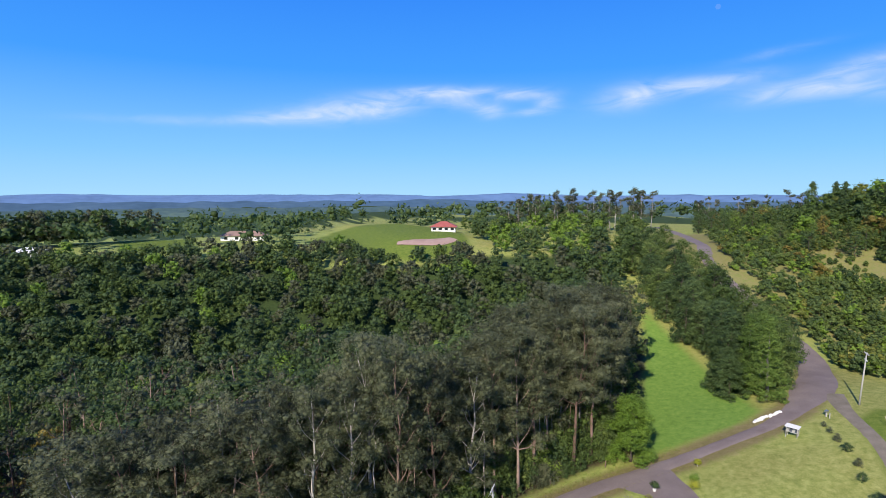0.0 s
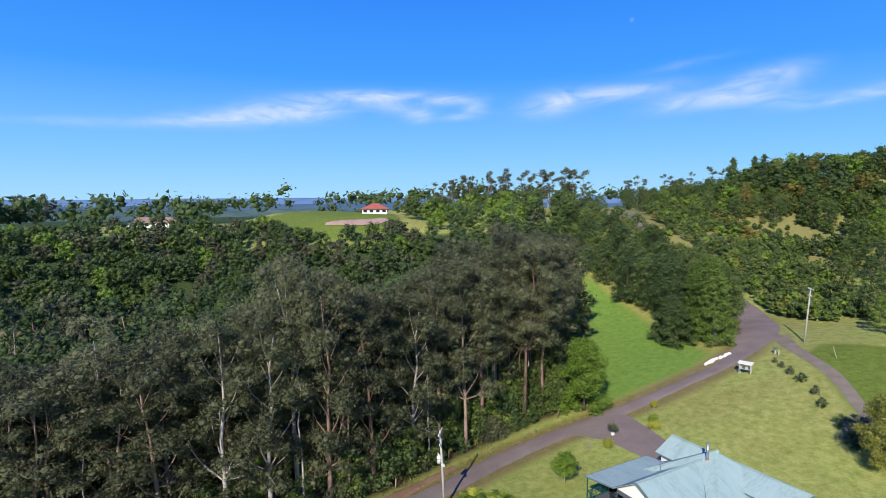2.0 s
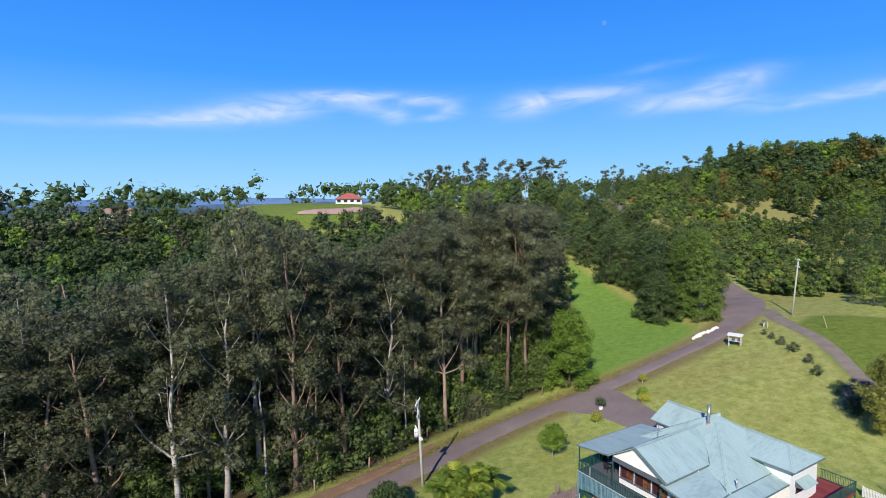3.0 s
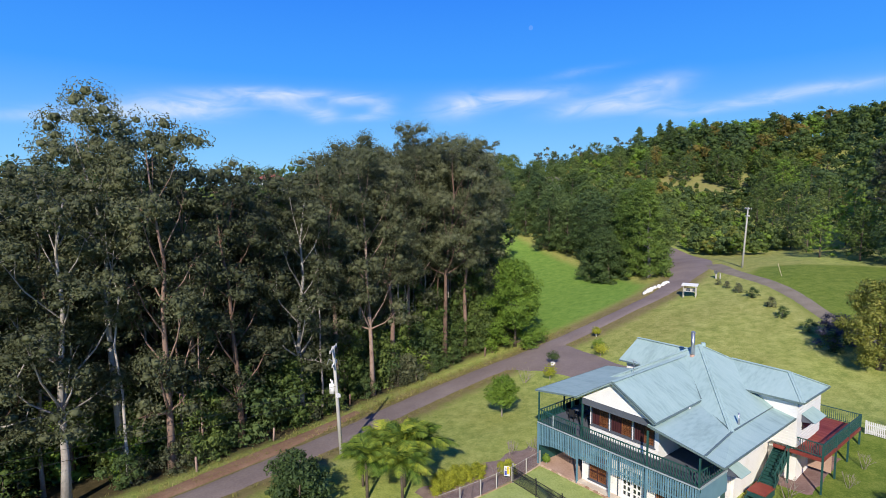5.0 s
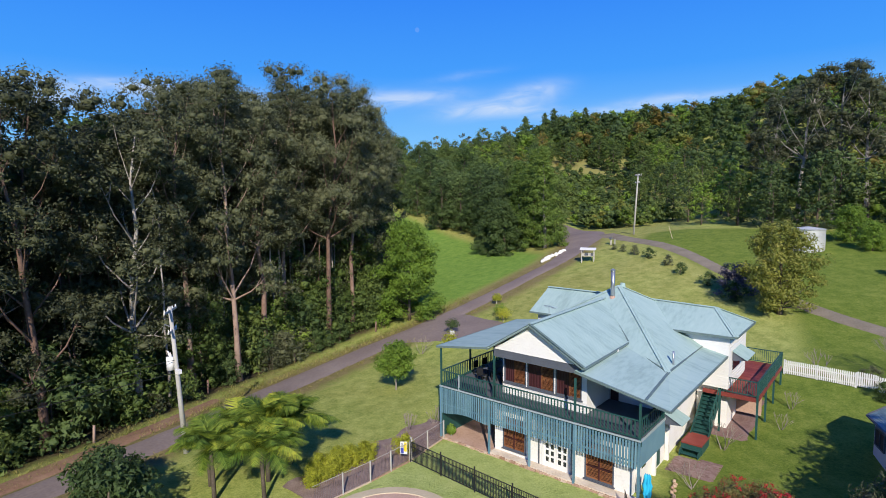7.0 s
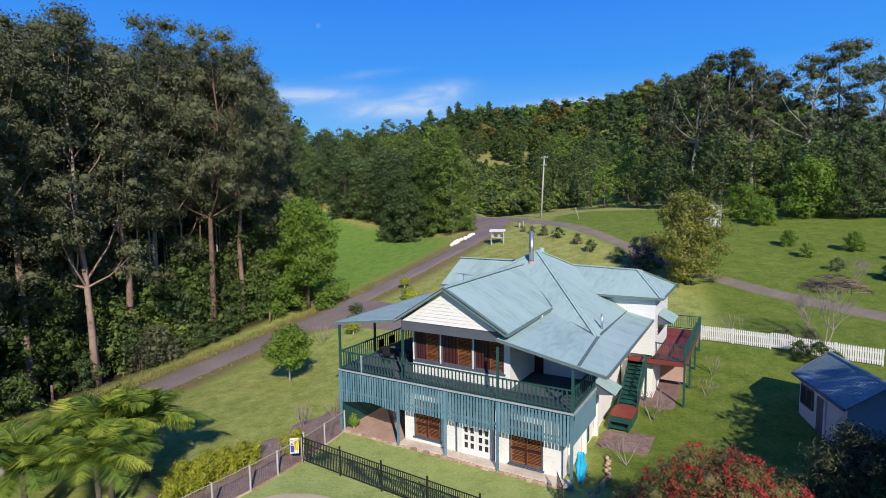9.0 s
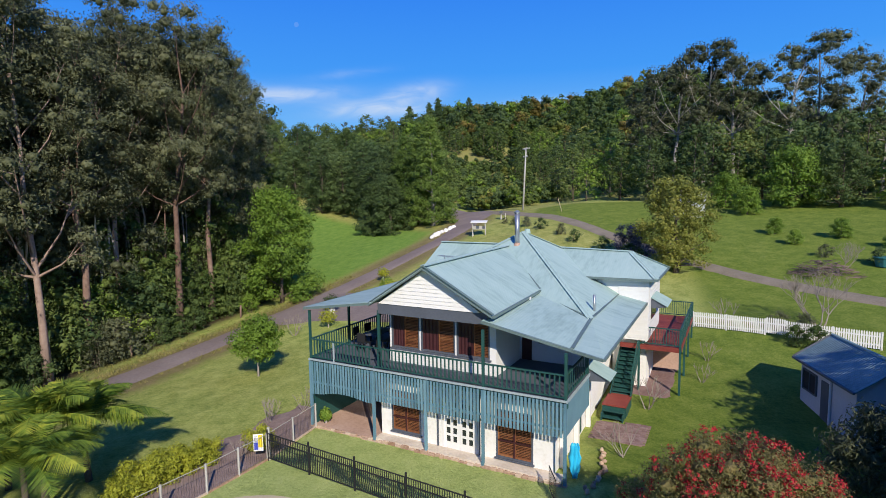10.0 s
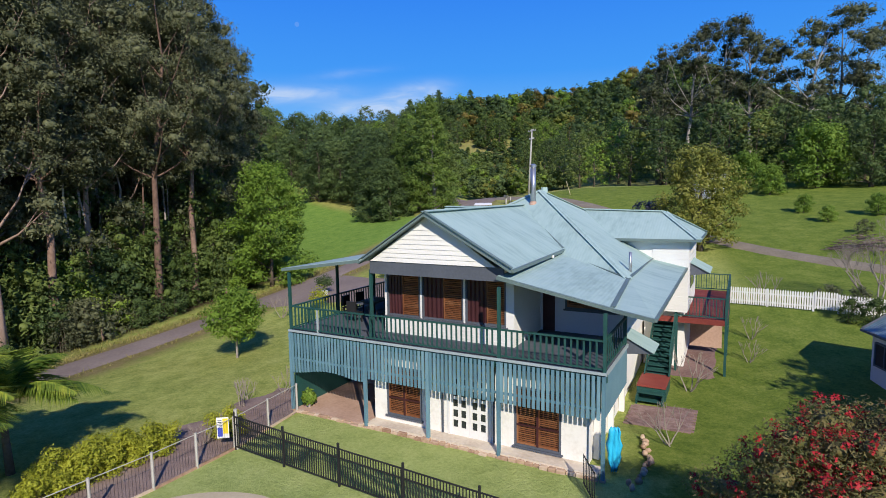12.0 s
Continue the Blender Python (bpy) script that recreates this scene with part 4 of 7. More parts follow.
# glazed double doors
doors = new("french_doors")
doors.parent = house
doors["label"] = "white double doors with small dark panes"
x0, x1, z0, z1 = low_holes[1]
part("door_frame", Shape().box(x0, LW - 0.03, z0, x0 + 0.09, LW + 0.14, z1).box(x1 - 0.09, LW - 0.03, z0, x1, LW + 0.14, z1).box(x0 + 0.09, LW - 0.03, z1 - 0.09, x1 - 0.09, LW + 0.14, z1), M_WHITE, doors)
for k in range(2):
    a = x0 + 0.09 + k * (x1 - x0 - 0.18) / 2
    b = a + (x1 - x0 - 0.18) / 2 - 0.01
    leaf_holes = []
    for i in range(2):
        for j in range(5):
            u = a + 0.10 + i * 0.32
            v = z0 + 0.30 + j * 0.38
            leaf_holes.append((u, u + 0.19, v, v + 0.27))
            part("pane", Shape().box(u, LW + 0.075, v, u + 0.19, LW + 0.085, v + 0.27), M_GLASS, doors)
    leaf = wall_with_holes("door_leaf", LW + 0.05, a, b, z0, z1 - 0.09, leaf_holes, M_WHITE, thick=0.05, parent=doors)
for x in (7.32, 9.32):
    part("downpipe", Shape().tube([(x, LW - 0.05, 0.2), (x, LW - 0.05, 3.1)], 0.04, 6), M_SLATE, house)

# deck, skirt of slats and balustrade
part("deck", Shape().box(0.55, -0.42, FLOOR - 0.06, 13.15, 3.9, FLOOR).box(0.55, 3.9, FLOOR - 0.06, 4.7, 9.4, FLOOR), M_SLATE, house, "grey timber deck boards")
part("bearer", Shape().box(0.5, -0.38, FLOOR - 0.3, 13.2, -0.3, FLOOR - 0.06), M_GREEN, house)
part("deck_edge", Shape().box(0.5, -0.47, FLOOR - 0.06, 13.2, -0.42, FLOOR + 0.02), M_RAILW, house, "pale grey deck edge board")
part("deck_edge", Shape().box(13.15, -0.42, FLOOR - 0.10, 13.2, 3.2, FLOOR + 0.02), M_RAILW, house, "pale grey deck edge board")
part("deck_edge", Shape().box(0.5, -0.42, FLOOR - 0.10, 0.55, 9.4, FLOOR + 0.02), M_RAILW, house, "pale grey deck edge board")
POSTS = [0.6, 4.3, 7.02, 9.72, 13.12]
for x in POSTS:
    part("post", Shape().box(x - 0.055, -0.5, 0, x + 0.055, -0.39, FLOOR - 0.1), M_TEAL, house)
    part("post_foot", Shape().box(x - 0.09, -0.54, -0.2, x + 0.09, -0.35, 0.06), M_STONE, house)
for x in (0.6, 9.72, 13.12):
    part("post", Shape().box(x - 0.05, -0.42, FLOOR, x + 0.05, -0.32, 5.75 if x < 10 else 5.2), M_GREEN, house)
part("post", Shape().box(4.27, 0.02, FLOOR, 4.37, 0.12, 6.0), M_GREEN, house)
for y in (2.6, 5.4, 8.6):
    part("post", Shape().box(0.57, y - 0.05, FLOOR, 0.67, y + 0.05, 5.8), M_GREEN, house)
part("post", Shape().box(13.05, 3.0, FLOOR, 13.15, 3.1, 5.3), M_GREEN, house)

slat_mesh, bal_mesh = {}, None


def slat_of(length):
    key = round(length, 2)
    if key not in slat_mesh:
        s = Shape().box(-0.05, -0.012, -length, 0.05, 0.012, 0)
        slat_mesh[key] = mesh_of("slat", s.v, s.f, M_TEAL)
    return slat_mesh[key]


x = 0.72
while x < 13.05:
    if min(abs(x - p) for p in POSTS) > 0.09:
        if x < 4.3:
            u = (x - 0.6) / 3.7
            ln = 1.42 + 0.10 * math.cos(u * 2 * math.pi) + 0.12 * (1 - u)
        else:
            ln = 1.36
        shared("slat", slat_of(ln), (x, -0.455, FLOOR - 0.105))
    x += 0.157
part("skirt_rail", Shape().box(0.55, -0.44, 2.2, 13.1, -0.40, 2.28), M_TEAL, house)
part("side_skirt", Shape().box(13.11, -0.36, 1.95, 13.15, 3.2, FLOOR - 0.1), M_TEAL, house, "solid teal side skirt panel")
y = -0.2
while y < 3.3:
    shared("slat", slat_of(1.45), (0.52, y, FLOOR - 0.105), turn=90)
    y += 0.157

s = Shape().box(-0.03, -0.014, 0, 0.03, 0.014, 0.86)
bal_mesh = mesh_of("baluster", s.v, s.f, M_GREEN)


def balustrade(a, b, z, parent=house, gap=0.185, mesh=None, rail_mat=None):
    """Top and bottom rails with balusters from a to b."""
    a, b = Vector((*a, z)), Vector((*b, z))
    length = (b - a).length
    part("top_rail", Shape().beam(a + Vector((0, 0, 0.97)), b + Vector((0, 0, 0.97)), 0.09, 0.05), rail_mat or M_GREEN, parent)
    part("bottom_rail", Shape().beam(a + Vector((0, 0, 0.10)), b + Vector((0, 0, 0.10)), 0.05, 0.05), rail_mat or M_GREEN, parent)
    n = int(length / gap)
    turn = math.degrees(math.atan2(b.y - a.y, b.x - a.x))
    for k in range(1, n):
        p = a.lerp(b, k / n)
        shared("baluster", mesh or bal_mesh, (p.x, p.y, z + 0.1), parent, turn)


xs = [0.6, 4.3, 9.72, 13.12]
for p, q in zip(xs, xs[1:]):
    balustrade((p + 0.05, -0.37), (q - 0.05, -0.37), FLOOR)
balustrade((0.62, -0.32), (0.62, 9.0), FLOOR)
balustrade((13.1, -0.32), (13.1, 3.0), FLOOR, gap=0.3)
for x in (2.0,):
    part("rail_stay", Shape().box(x - 0.03, -0.4, FLOOR, x + 0.03, -0.34, FLOOR + 0.95), M_RAILW, house)

# upper storey walls
UW = 1.0
wins = [(4.42, 5.92), (6.02, 7.75), (7.85, 9.42)]
up_holes = [(a, b, 4.08, 5.98) for a, b in wins]
wall_with_holes("upper_wall", UW, 4.3, 9.72, FLOOR, 6.3, up_holes, M_WHITE, label="white weatherboard wall")
part("upper_wall", Shape().box(4.3, UW + 0.16, FLOOR, 4.46, 10.0, 6.25), M_WHITE, house)
part("upper_wall", Shape().box(9.56, UW + 0.16, FLOOR, 9.72, 3.9, 6.0), M_WHITE, house)
wall_with_holes("rear_verandah_wall", 3.9, 9.72, 13.0, FLOOR, 5.6, [(9.8, 10.3, FLOOR, 5.45), (10.7, 12.7, 4.3, 5.2)], M_LILAC, label="verandah wall with its lilac shade tone in the colour")
part("upper_wall", Shape().box(12.84, 4.06, 3.18, 13.0, 14.8, 5.4), M_WHITE, house, "white weatherboard side wall")
# upper rooms likewise: their gloom is the near-black colour
part("inner_wall", Shape().box(4.46, 2.2, FLOOR, 9.56, 2.3, 6.0).box(9.72, 4.9, FLOOR, 12.84, 5.0, 5.6), M_SHADE, house, "near-black walls with the shade of the rooms in their colour")
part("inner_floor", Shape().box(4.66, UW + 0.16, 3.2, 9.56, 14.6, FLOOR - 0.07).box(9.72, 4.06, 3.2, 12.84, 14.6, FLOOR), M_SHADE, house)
for (a, b), split in zip(wins, (0.46, 0.52, 0.52)):
    win = new("window")
    win.parent = house
    win["label"] = "upper window with dark curtain and timber blind"
    part("window_frame", Shape().box(a, UW - 0.03, 4.08, a + 0.05, UW + 0.13, 5.98).box(b - 0.05, UW - 0.03, 4.08, b, UW + 0.13, 5.98)
         .box(a + 0.05, UW - 0.03, 5.92, b - 0.05, UW + 0.13, 5.98).box(a + 0.05, UW - 0.03, 4.08, b - 0.05, UW + 0.13, 4.14), M_SLATE, win)
    m = a + (b - a) * split
    sh = Shape()
    n = 9
    for k in range(n):
        u0, u1 = a + 0.05 + (m - a - 0.05) * k / n, a + 0.05 + (m - a - 0.05) * (k + 1) / n
        o, w = len(sh.v), UW + 0.06 + 0.03 * (k % 2)
        w1 = UW + 0.06 + 0.03 * ((k + 1) % 2)
        sh.v += [(u0, w, 4.14), (u1, w1, 4.14), (u1, w1, 5.92), (u0, w, 5.92)]
        sh.f.append((o, o + 1, o + 2, o + 3))
    part("curtain", sh, M_DARKWOOD, win, "dark maroon curtain")
    sh = Shape().box(m, UW + 0.02, 4.14, m + 0.04, UW + 0.07, 5.92).box(b - 0.09, UW + 0.02, 4.14, b - 0.05, UW + 0.07, 5.92)
    part("blind_frame", sh, M_BLIND, win, "orange-brown slatted timber blind")
    s_ = Shape().beam((0, 0, 0), (b - m - 0.13, 0, 0), 0.012, 0.055, (0, -0.5, 1))
    slat = mesh_of("slat", s_.v, s_.f, M_BLIND)
    z = 4.18
    while z < 5.9:
        shared("slat", slat, (m + 0.04, UW + 0.05, z), win)
        z += 0.068
    part("pane", Shape().box(a + 0.05, UW + 0.11, 4.14, b - 0.05, UW + 0.115, 5.92), M_GLASS, win)
part("window_sill", Shape().box(4.36, UW - 0.09, 4.0, 9.5, UW - 0.004, 4.07), M_SLATE, house)
for k in range(4):
    part("weatherboard", Shape().beam((4.3, UW - 0.012, FLOOR + 0.08 + k * 0.145), (9.72, UW - 0.012, FLOOR + 0.08 + k * 0.145), 0.02, 0.143, (0, -0.12, 1)), M_WHITE, house)
part("verandah_door", Shape().box(9.8, 3.94, FLOOR, 10.3, 3.99, 5.45), M_DARKWOOD, house, "dark door leaf")
timber_window(10.7, 12.7, 4.3, 5.2, 3.93, 3, "brown verandah window")
part("valance", Shape().box(4.35, -0.02, 5.86, 9.75, 0.04, 6.34), M_SLATE, house, "slate grey blind rolled under the gable")
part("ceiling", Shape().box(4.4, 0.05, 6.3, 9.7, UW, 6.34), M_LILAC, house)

# roofs
EAVE_G, APEX = 6.33, 8.16
AX = 6.93


def roof_part(name, polys, material, label="", thick=0.07):
    sh = Shape()
    for p in polys:
        sh.slab(p, thick)
    return part(name, sh, material, house, label)


PEAK = (7.4, 10.8, 8.88)
roof_part("gable_roof_east", [[(AX, -0.25, APEX), (10.1, -0.25, EAVE_G), (10.1, 5.75, EAVE_G + 0.1), (AX, 9.6, APEX)]], M_ROOF_Y, "pale blue-green corrugated iron")
roof_part("gable_roof_west", [[(AX, -0.25, APEX), (AX, 9.6, APEX), (4.1, 5.9, 6.36), (4.1, -0.25, 6.36)]], M_ROOF_Y)
HIP_SE, HIP_NE, HIP_SW, HIP_NW = (13.04, 3.85, 5.6), (13.0, 15.6, 5.7), (1.9, 4.4, 5.62), (1.9, 15.6, 5.7)
roof_part("main_roof_south", [[PEAK, HIP_SW, HIP_SE]], M_ROOF)
roof_part("main_roof_east", [[PEAK, HIP_SE, HIP_NE]], M_ROOF_Y)
roof_part("main_roof_north", [[PEAK, HIP_NE, HIP_NW]], M_ROOF)
roof_part("main_roof_west", [[PEAK, HIP_NW, HIP_SW]], M_ROOF_Y)
roof_part("verandah_roof_south", [[(9.62, -0.25, 6.1), (13.28, -0.1, 5.33), HIP_SE], [(9.62, -0.25, 6.1), HIP_SE, (9.95, 5.7, 6.3)]], M_ROOF)
roof_part("verandah_roof_east", [[(13.28, -0.1, 5.325), (14.47, -0.3, 5.16), (14.45, 10.45, 5.3), (12.98, 10.6, 5.62), HIP_SE]], M_ROOF_Y)
roof_part("verandah_roof_west", [[(4.25, -0.3, 6.44), (4.25, 8.8, 6.44), (0.35, 8.8, 5.9), (0.35, -0.45, 5.9)]], M_ROOF_Y)
roof_part("wing_roof", [[(1.2, 12.0, 8.0), (1.0, 9.5, 6.5), (7.0, 9.5, 6.5), (7.4, 12.0, 8.0)], [(1.2, 12.0, 8.0), (7.4, 12.0, 8.0), (7.0, 14.6, 6.5), (1.0, 14.6, 6.5)]], M_ROOF)
part("wing_wall", Shape().box(1.5, 9.9, 3.0, 4.4, 14.2, 6.6).add([(1.6, 10, 6.5), (1.6, 14.2, 6.5), (1.6, 12.0, 7.9), (1.5, 10, 6.5), (1.5, 14.2, 6.5), (1.5, 12.0, 7.9)],
     [(0, 1, 2), (5, 4, 3), (0, 2, 5, 3), (1, 4, 5, 2)]), M_WHITE, house)
part("wing_base", Shape().box(1.6, 10.0, -0.1, 4.3, 14.1, 3.0), M_BLOCK, house)
R1, R2 = (9.1, 12.5, 7.86), (13.2, 12.6, 7.74)
SE, NE, SW = (14.98, 9.95, 6.6), (14.98, 15.1, 6.6), (10.6, 9.75, 6.6)
roof_part("rear_roof", [[R1, SW, SE, R2], [R2, SE, NE], [R1, R2, NE, (9.0, 15.1, 6.6)]], M_ROOF)
part("rear_wall", Shape().box(11.2, 10.3, 3.2, 14.55, 14.8, 6.5), M_WHITE, house, "white weatherboard rear block")
part("rear_base", Shape().box(12.6, 11.0, -0.1, 14.4, 14.7, 3.2), M_BLOCK, house)
for k in range(15):
    z = 3.3 + k * 0.215
    part("weatherboard", Shape().beam((13.0, 10.29, z + 0.1), (14.57, 10.29, z + 0.1), 0.02, 0.21, (0, -0.1, 1)), M_WHITE, house)
    part("weatherboard", Shape().beam((14.56, 10.3, z + 0.1), (14.56, 14.8, z + 0.1), 0.02, 0.21, (0.1, 0, 1)), M_WHITE, house)

# ridge caps, barge boards, gutters
caps = [((AX, -0.27, APEX + 0.02), (AX, 9.6, APEX + 0.02)), (PEAK, HIP_SE), (PEAK, HIP_SW), (PEAK, HIP_NE), (R1, R2), (R2, SE), (R2, NE), ((1.2, 12, 8.02), (6.0, 12, 8.02))]
for a, b in caps:
    part("ridge_cap", Shape().tube([Vector(a), Vector(b)], 0.06, 6).beam(Vector(a) + Vector((0, 0, 0.02)), Vector(b) + Vector((0, 0, 0.02)), 0.32, 0.025), M_ROOF, house)
valleys = [((10.1, 5.75, EAVE_G + 0.13), (AX, 9.6, APEX + 0.03)), ((4.1, 5.9, 6.4), (AX, 9.6, APEX + 0.03)), ((9.95, 5.7, 6.33), (HIP_SE[0], HIP_SE[1], HIP_SE[2] + 0.03)), ((12.98, 10.6, 5.65), (HIP_SE[0], HIP_SE[1], HIP_SE[2] + 0.03)), ((13.28, -0.1, 5.36), (HIP_SE[0], HIP_SE[1], HIP_SE[2] + 0.03))]
for a, b in valleys:
    part("valley_flashing", Shape().beam(a, b, 0.14, 0.03), M_FLASH, house)
for x_e, z_e in ((10.14, EAVE_G), (4.06, 6.34)):
    part("barge_board", Shape().beam((AX, -0.28, APEX - 0.1), (x_e, -0.28, z_e - 0.08), 0.05, 0.22, (0, -1, 0.0)), M_FLASH, house, "grey-green barge board")
    part("barge_cap", Shape().beam((AX, -0.26, APEX + 0.03), (x_e, -0.26, z_e + 0.05), 0.16, 0.03, (0, 0, 1)), M_FLASH, house)


def gutter(pts):
    sh = Shape()
    for a, b in zip(pts, pts[1:]):
        sh.beam(Vector(a) + Vector((0, 0, -0.04)), Vector(b) + Vector((0, 0, -0.04)), 0.11, 0.11)
    return part("gutter", sh, M_FLASH, house)


gutter([(10.13, -0.25, EAVE_G - 0.02), (10.13, 5.7, EAVE_G + 0.08)])
gutter([(9.62, -0.3, 6.08), (13.28, -0.16, 5.31)])
gutter([(13.28, -0.15, 5.3), (14.49, -0.34, 5.14)])
gutter([(14.49, -0.3, 5.14), (14.47, 10.45, 5.28)])
gutter([(0.32, -0.45, 5.88), (0.32, 8.8, 5.88)])
gutter([(0.35, -0.48, 5.88), (4.1, -0.33, 6.38)])
gutter([(10.6, 9.72, 6.58), (15.0, 9.92, 6.58), (15.0, 15.1, 6.58)])
gutter([(1.0, 9.48, 6.48), (5.0, 9.48, 6.48)])
gutter([(12.98, 10.62, 5.6), (14.42, 10.47, 5.28)])
# gable boards
z = 6.34
while z < 7.98:
    half = (APEX - 0.12 - z) * 1.49
    nxt = max(0.02, (APEX - 0.12 - z - 0.165) * 1.49)
    sh = Shape().add([(AX - half, -0.06, z), (AX + half, -0.06, z), (AX + nxt, -0.035, z + 0.165), (AX - nxt, -0.035, z + 0.165),
                      (AX - half, 0.0, z), (AX + half, 0.0, z), (AX + nxt, 0.0, z + 0.165), (AX - nxt, 0.0, z + 0.165)],
                     [(0, 1, 2, 3), (7, 6, 5, 4), (0, 4, 5, 1), (3, 2, 6, 7), (1, 5, 6, 2), (0, 3, 7, 4)])
    part("gable_board", sh, M_WHITE, house)
    z += 0.168
part("gable_backing", Shape().add([(AX - 2.5, 0.02, 6.34), (AX + 2.5, 0.02, 6.34), (AX, 0.02, 8.05), (AX - 2.5, 0.06, 6.34), (AX + 2.5, 0.06, 6.34), (AX, 0.06, 8.05)],
     [(0, 1, 2), (5, 4, 3), (0, 3, 4, 1), (1, 4, 5, 2), (2, 5, 3, 0)]), M_WHITE, house)

# flue, vent pipes
flue = new("flue")
flue.parent = house
flue["label"] = "tall galvanised steel flue with cowl"
part("pipe", Shape().tube([(7.45, 9.55, 8.1), (7.45, 9.55, 10.0)], 0.14, 12), M_STEEL, flue, smooth=True)
part("cowl", Shape().tube([(7.45, 9.55, 10.0), (7.45, 9.55, 10.05), (7.45, 9.55, 10.12), (7.45, 9.55, 10.2)], [0.1, 0.17, 0.17, 0.06], 12), M_STEEL, flue)
part("collar", Shape().tube([(7.45, 9.55, 8.1), (7.45, 9.55, 8.35)], [0.24, 0.15], 12), M_TERRA, flue)
part("finial", Shape().tube([(7.55, 11.0, 8.8), (7.55, 11.0, 9.05)], [0.2, 0.16], 8), M_ROOF, house)
part("vent_pipe", Shape().tube([(12.87, 5.17, 5.45), (12.87, 5.17, 6.46)], 0.06, 8), M_STEEL, house, smooth=True)
part("vent_box", Shape().box(10.1, 3.9, 6.25, 10.22, 4.02, 6.36), M_WHITE, house)
ant = new("antenna")
ant.parent = house
sh = Shape().tube([(4.6, 6.0, 6.4), (4.6, 6.0, 7.9)], 0.02, 5).tube([(4.1, 6.2, 7.85), (5.3, 5.7, 7.85)], 0.015, 5)
for k in range(5):
    sh.tube([(4.2 + k * 0.22, 5.75 - k * 0.09, 7.85), (4.35 + k * 0.22, 6.45 - k * 0.09, 7.85)], 0.008, 4)
part("aerial", sh, M_STEEL, ant)


def hood(a, b, z, out, drop, axis_x):
    """A sloping window hood on an east wall from y = a to y = b."""
    h = new("window_hood")
    h.parent = house
    h["label"] = "pale iron window hood on brackets"
    part("sheet", Shape().slab([(axis_x, a, z), (axis_x + out, a - 0.04, z - drop), (axis_x + out, b + 0.04, z - drop), (axis_x, b, z)], 0.03), M_ROOF_Y, h)
    for y in (a + 0.05, b - 0.05):
        part("bracket", Shape().slab([(axis_x, y, z - 0.05), (axis_x + out * 0.95, y, z - drop - 0.03), (axis_x, y + 0.001, z - drop - 0.15)], 0.02), M_SLATE, h)


hood(11.0, 13.2, 5.45, 0.85, 0.45, 14.58)
hood(3.1, 4.4, 3.7, 1.05, 0.52, 13.02)
part("side_window", Shape().box(14.56, 11.2, 4.2, 14.6, 13.0, 5.2), M_GLASS, house)
part("side_window", Shape().box(12.46, 1.3, 0.9, 12.5, 2.3, 2.1), M_GLASS, house)
part("side_door", Shape().box(12.46, 3.6, 0.1, 12.5, 4.5, 2.1), M_GREEN, house)
for y in (0.9, 3.1, 5.2):
    part("side_pier", Shape().box(12.52, y, 0, 12.72, y + 0.2, 3.15), M_BLOCK, house)

# rear deck with stair
RD = 2.95
part("rear_deck", Shape().box(13.1, 10.4, RD - 0.25, 16.2, 10.5, RD).box(16.1, 10.5, RD - 0.25, 16.2, 18.6, RD), M_REDDECK, house, "red-stained deck fascia")
y = 10.5
while y < 18.5:
    part("deck_board", Shape().box(14.3 if y < 11.35 else 13.1, y, RD - 0.05, 16.1, y + 0.135, RD), M_REDDECK, house)
    y += 0.142
s = Shape().box(-0.015, -0.012, 0, 0.015, 0.012, 0.86)
thin_bal = mesh_of("baluster", s.v, s.f, M_GREEN)
balustrade((14.1, 10.45), (16.15, 10.45), RD, gap=0.13, mesh=thin_bal)
balustrade((16.15, 10.45), (16.15, 18.5), RD, gap=0.13, mesh=thin_bal)
balustrade((13.2, 18.5), (16.15, 18.5), RD, gap=0.13, mesh=thin_bal)
for x, y in ((16.15, 10.45), (16.15, 13.1), (16.15, 15.8), (16.15, 18.5), (14.1, 10.45)):
    part("deck_post", Shape().box(x - 0.055, y - 0.055, float(ground_z(x, y)) - 0.2, x + 0.055, y + 0.055, RD + 1.02), M_GREEN, house)
part("under_screen", Shape().box(13.1, 11.6, 0.3, 13.9, 11.64, RD - 0.25), M_TEAL, house)

stair = new("stair")
stair.parent = house
stair["label"] = "green timber stair with open treads"
X0s, X1s = 13.05, 14.05
y_top, z_top, y_bot, z_bot = 11.4, RD, 8.25, 0.75
n = 13
for k in range(1, n):
    t = k / n
    y, z = y_top + (y_bot - y_top) * t, z_top + (z_bot - z_top) * t
    part("tread", Shape().box(X0s + 0.05, y - 0.14, z - 0.04, X1s - 0.05, y + 0.14, z), M_GREEN, stair)
for x in (X0s, X1s):
    part("stringer", Shape().beam((x, y_top, z_top - 0.08), (x, y_bot, z_bot - 0.08), 0.05, 0.28), M_GREEN, stair)
part("riser_panel", Shape().beam((X0s + 0.5, y_top, z_top - 0.16), (X0s + 0.5, y_bot, z_bot - 0.16), X1s - X0s - 0.1, 0.03), M_GREEN, stair, "dark green boarding under the treads")
part("handrail", Shape().beam((X1s, y_top, z_top + 0.92), (X1s, y_bot, z_bot + 0.92), 0.06, 0.06), M_GREEN, stair)
for k in range(0, n + 1, 2):
    t = k / n
    y, z = y_top + (y_bot - y_top) * t, z_top + (z_bot - z_top) * t
    part("stair_post", Shape().box(X1s - 0.03, y - 0.03, z - 0.1, X1s + 0.03, y + 0.03, z + 0.92), M_GREEN, stair)
part("landing", Shape().box(X0s - 0.1, 6.75, 0.66, X1s + 0.05, 8.4, 0.75), M_REDDECK, stair, "red-stained landing")
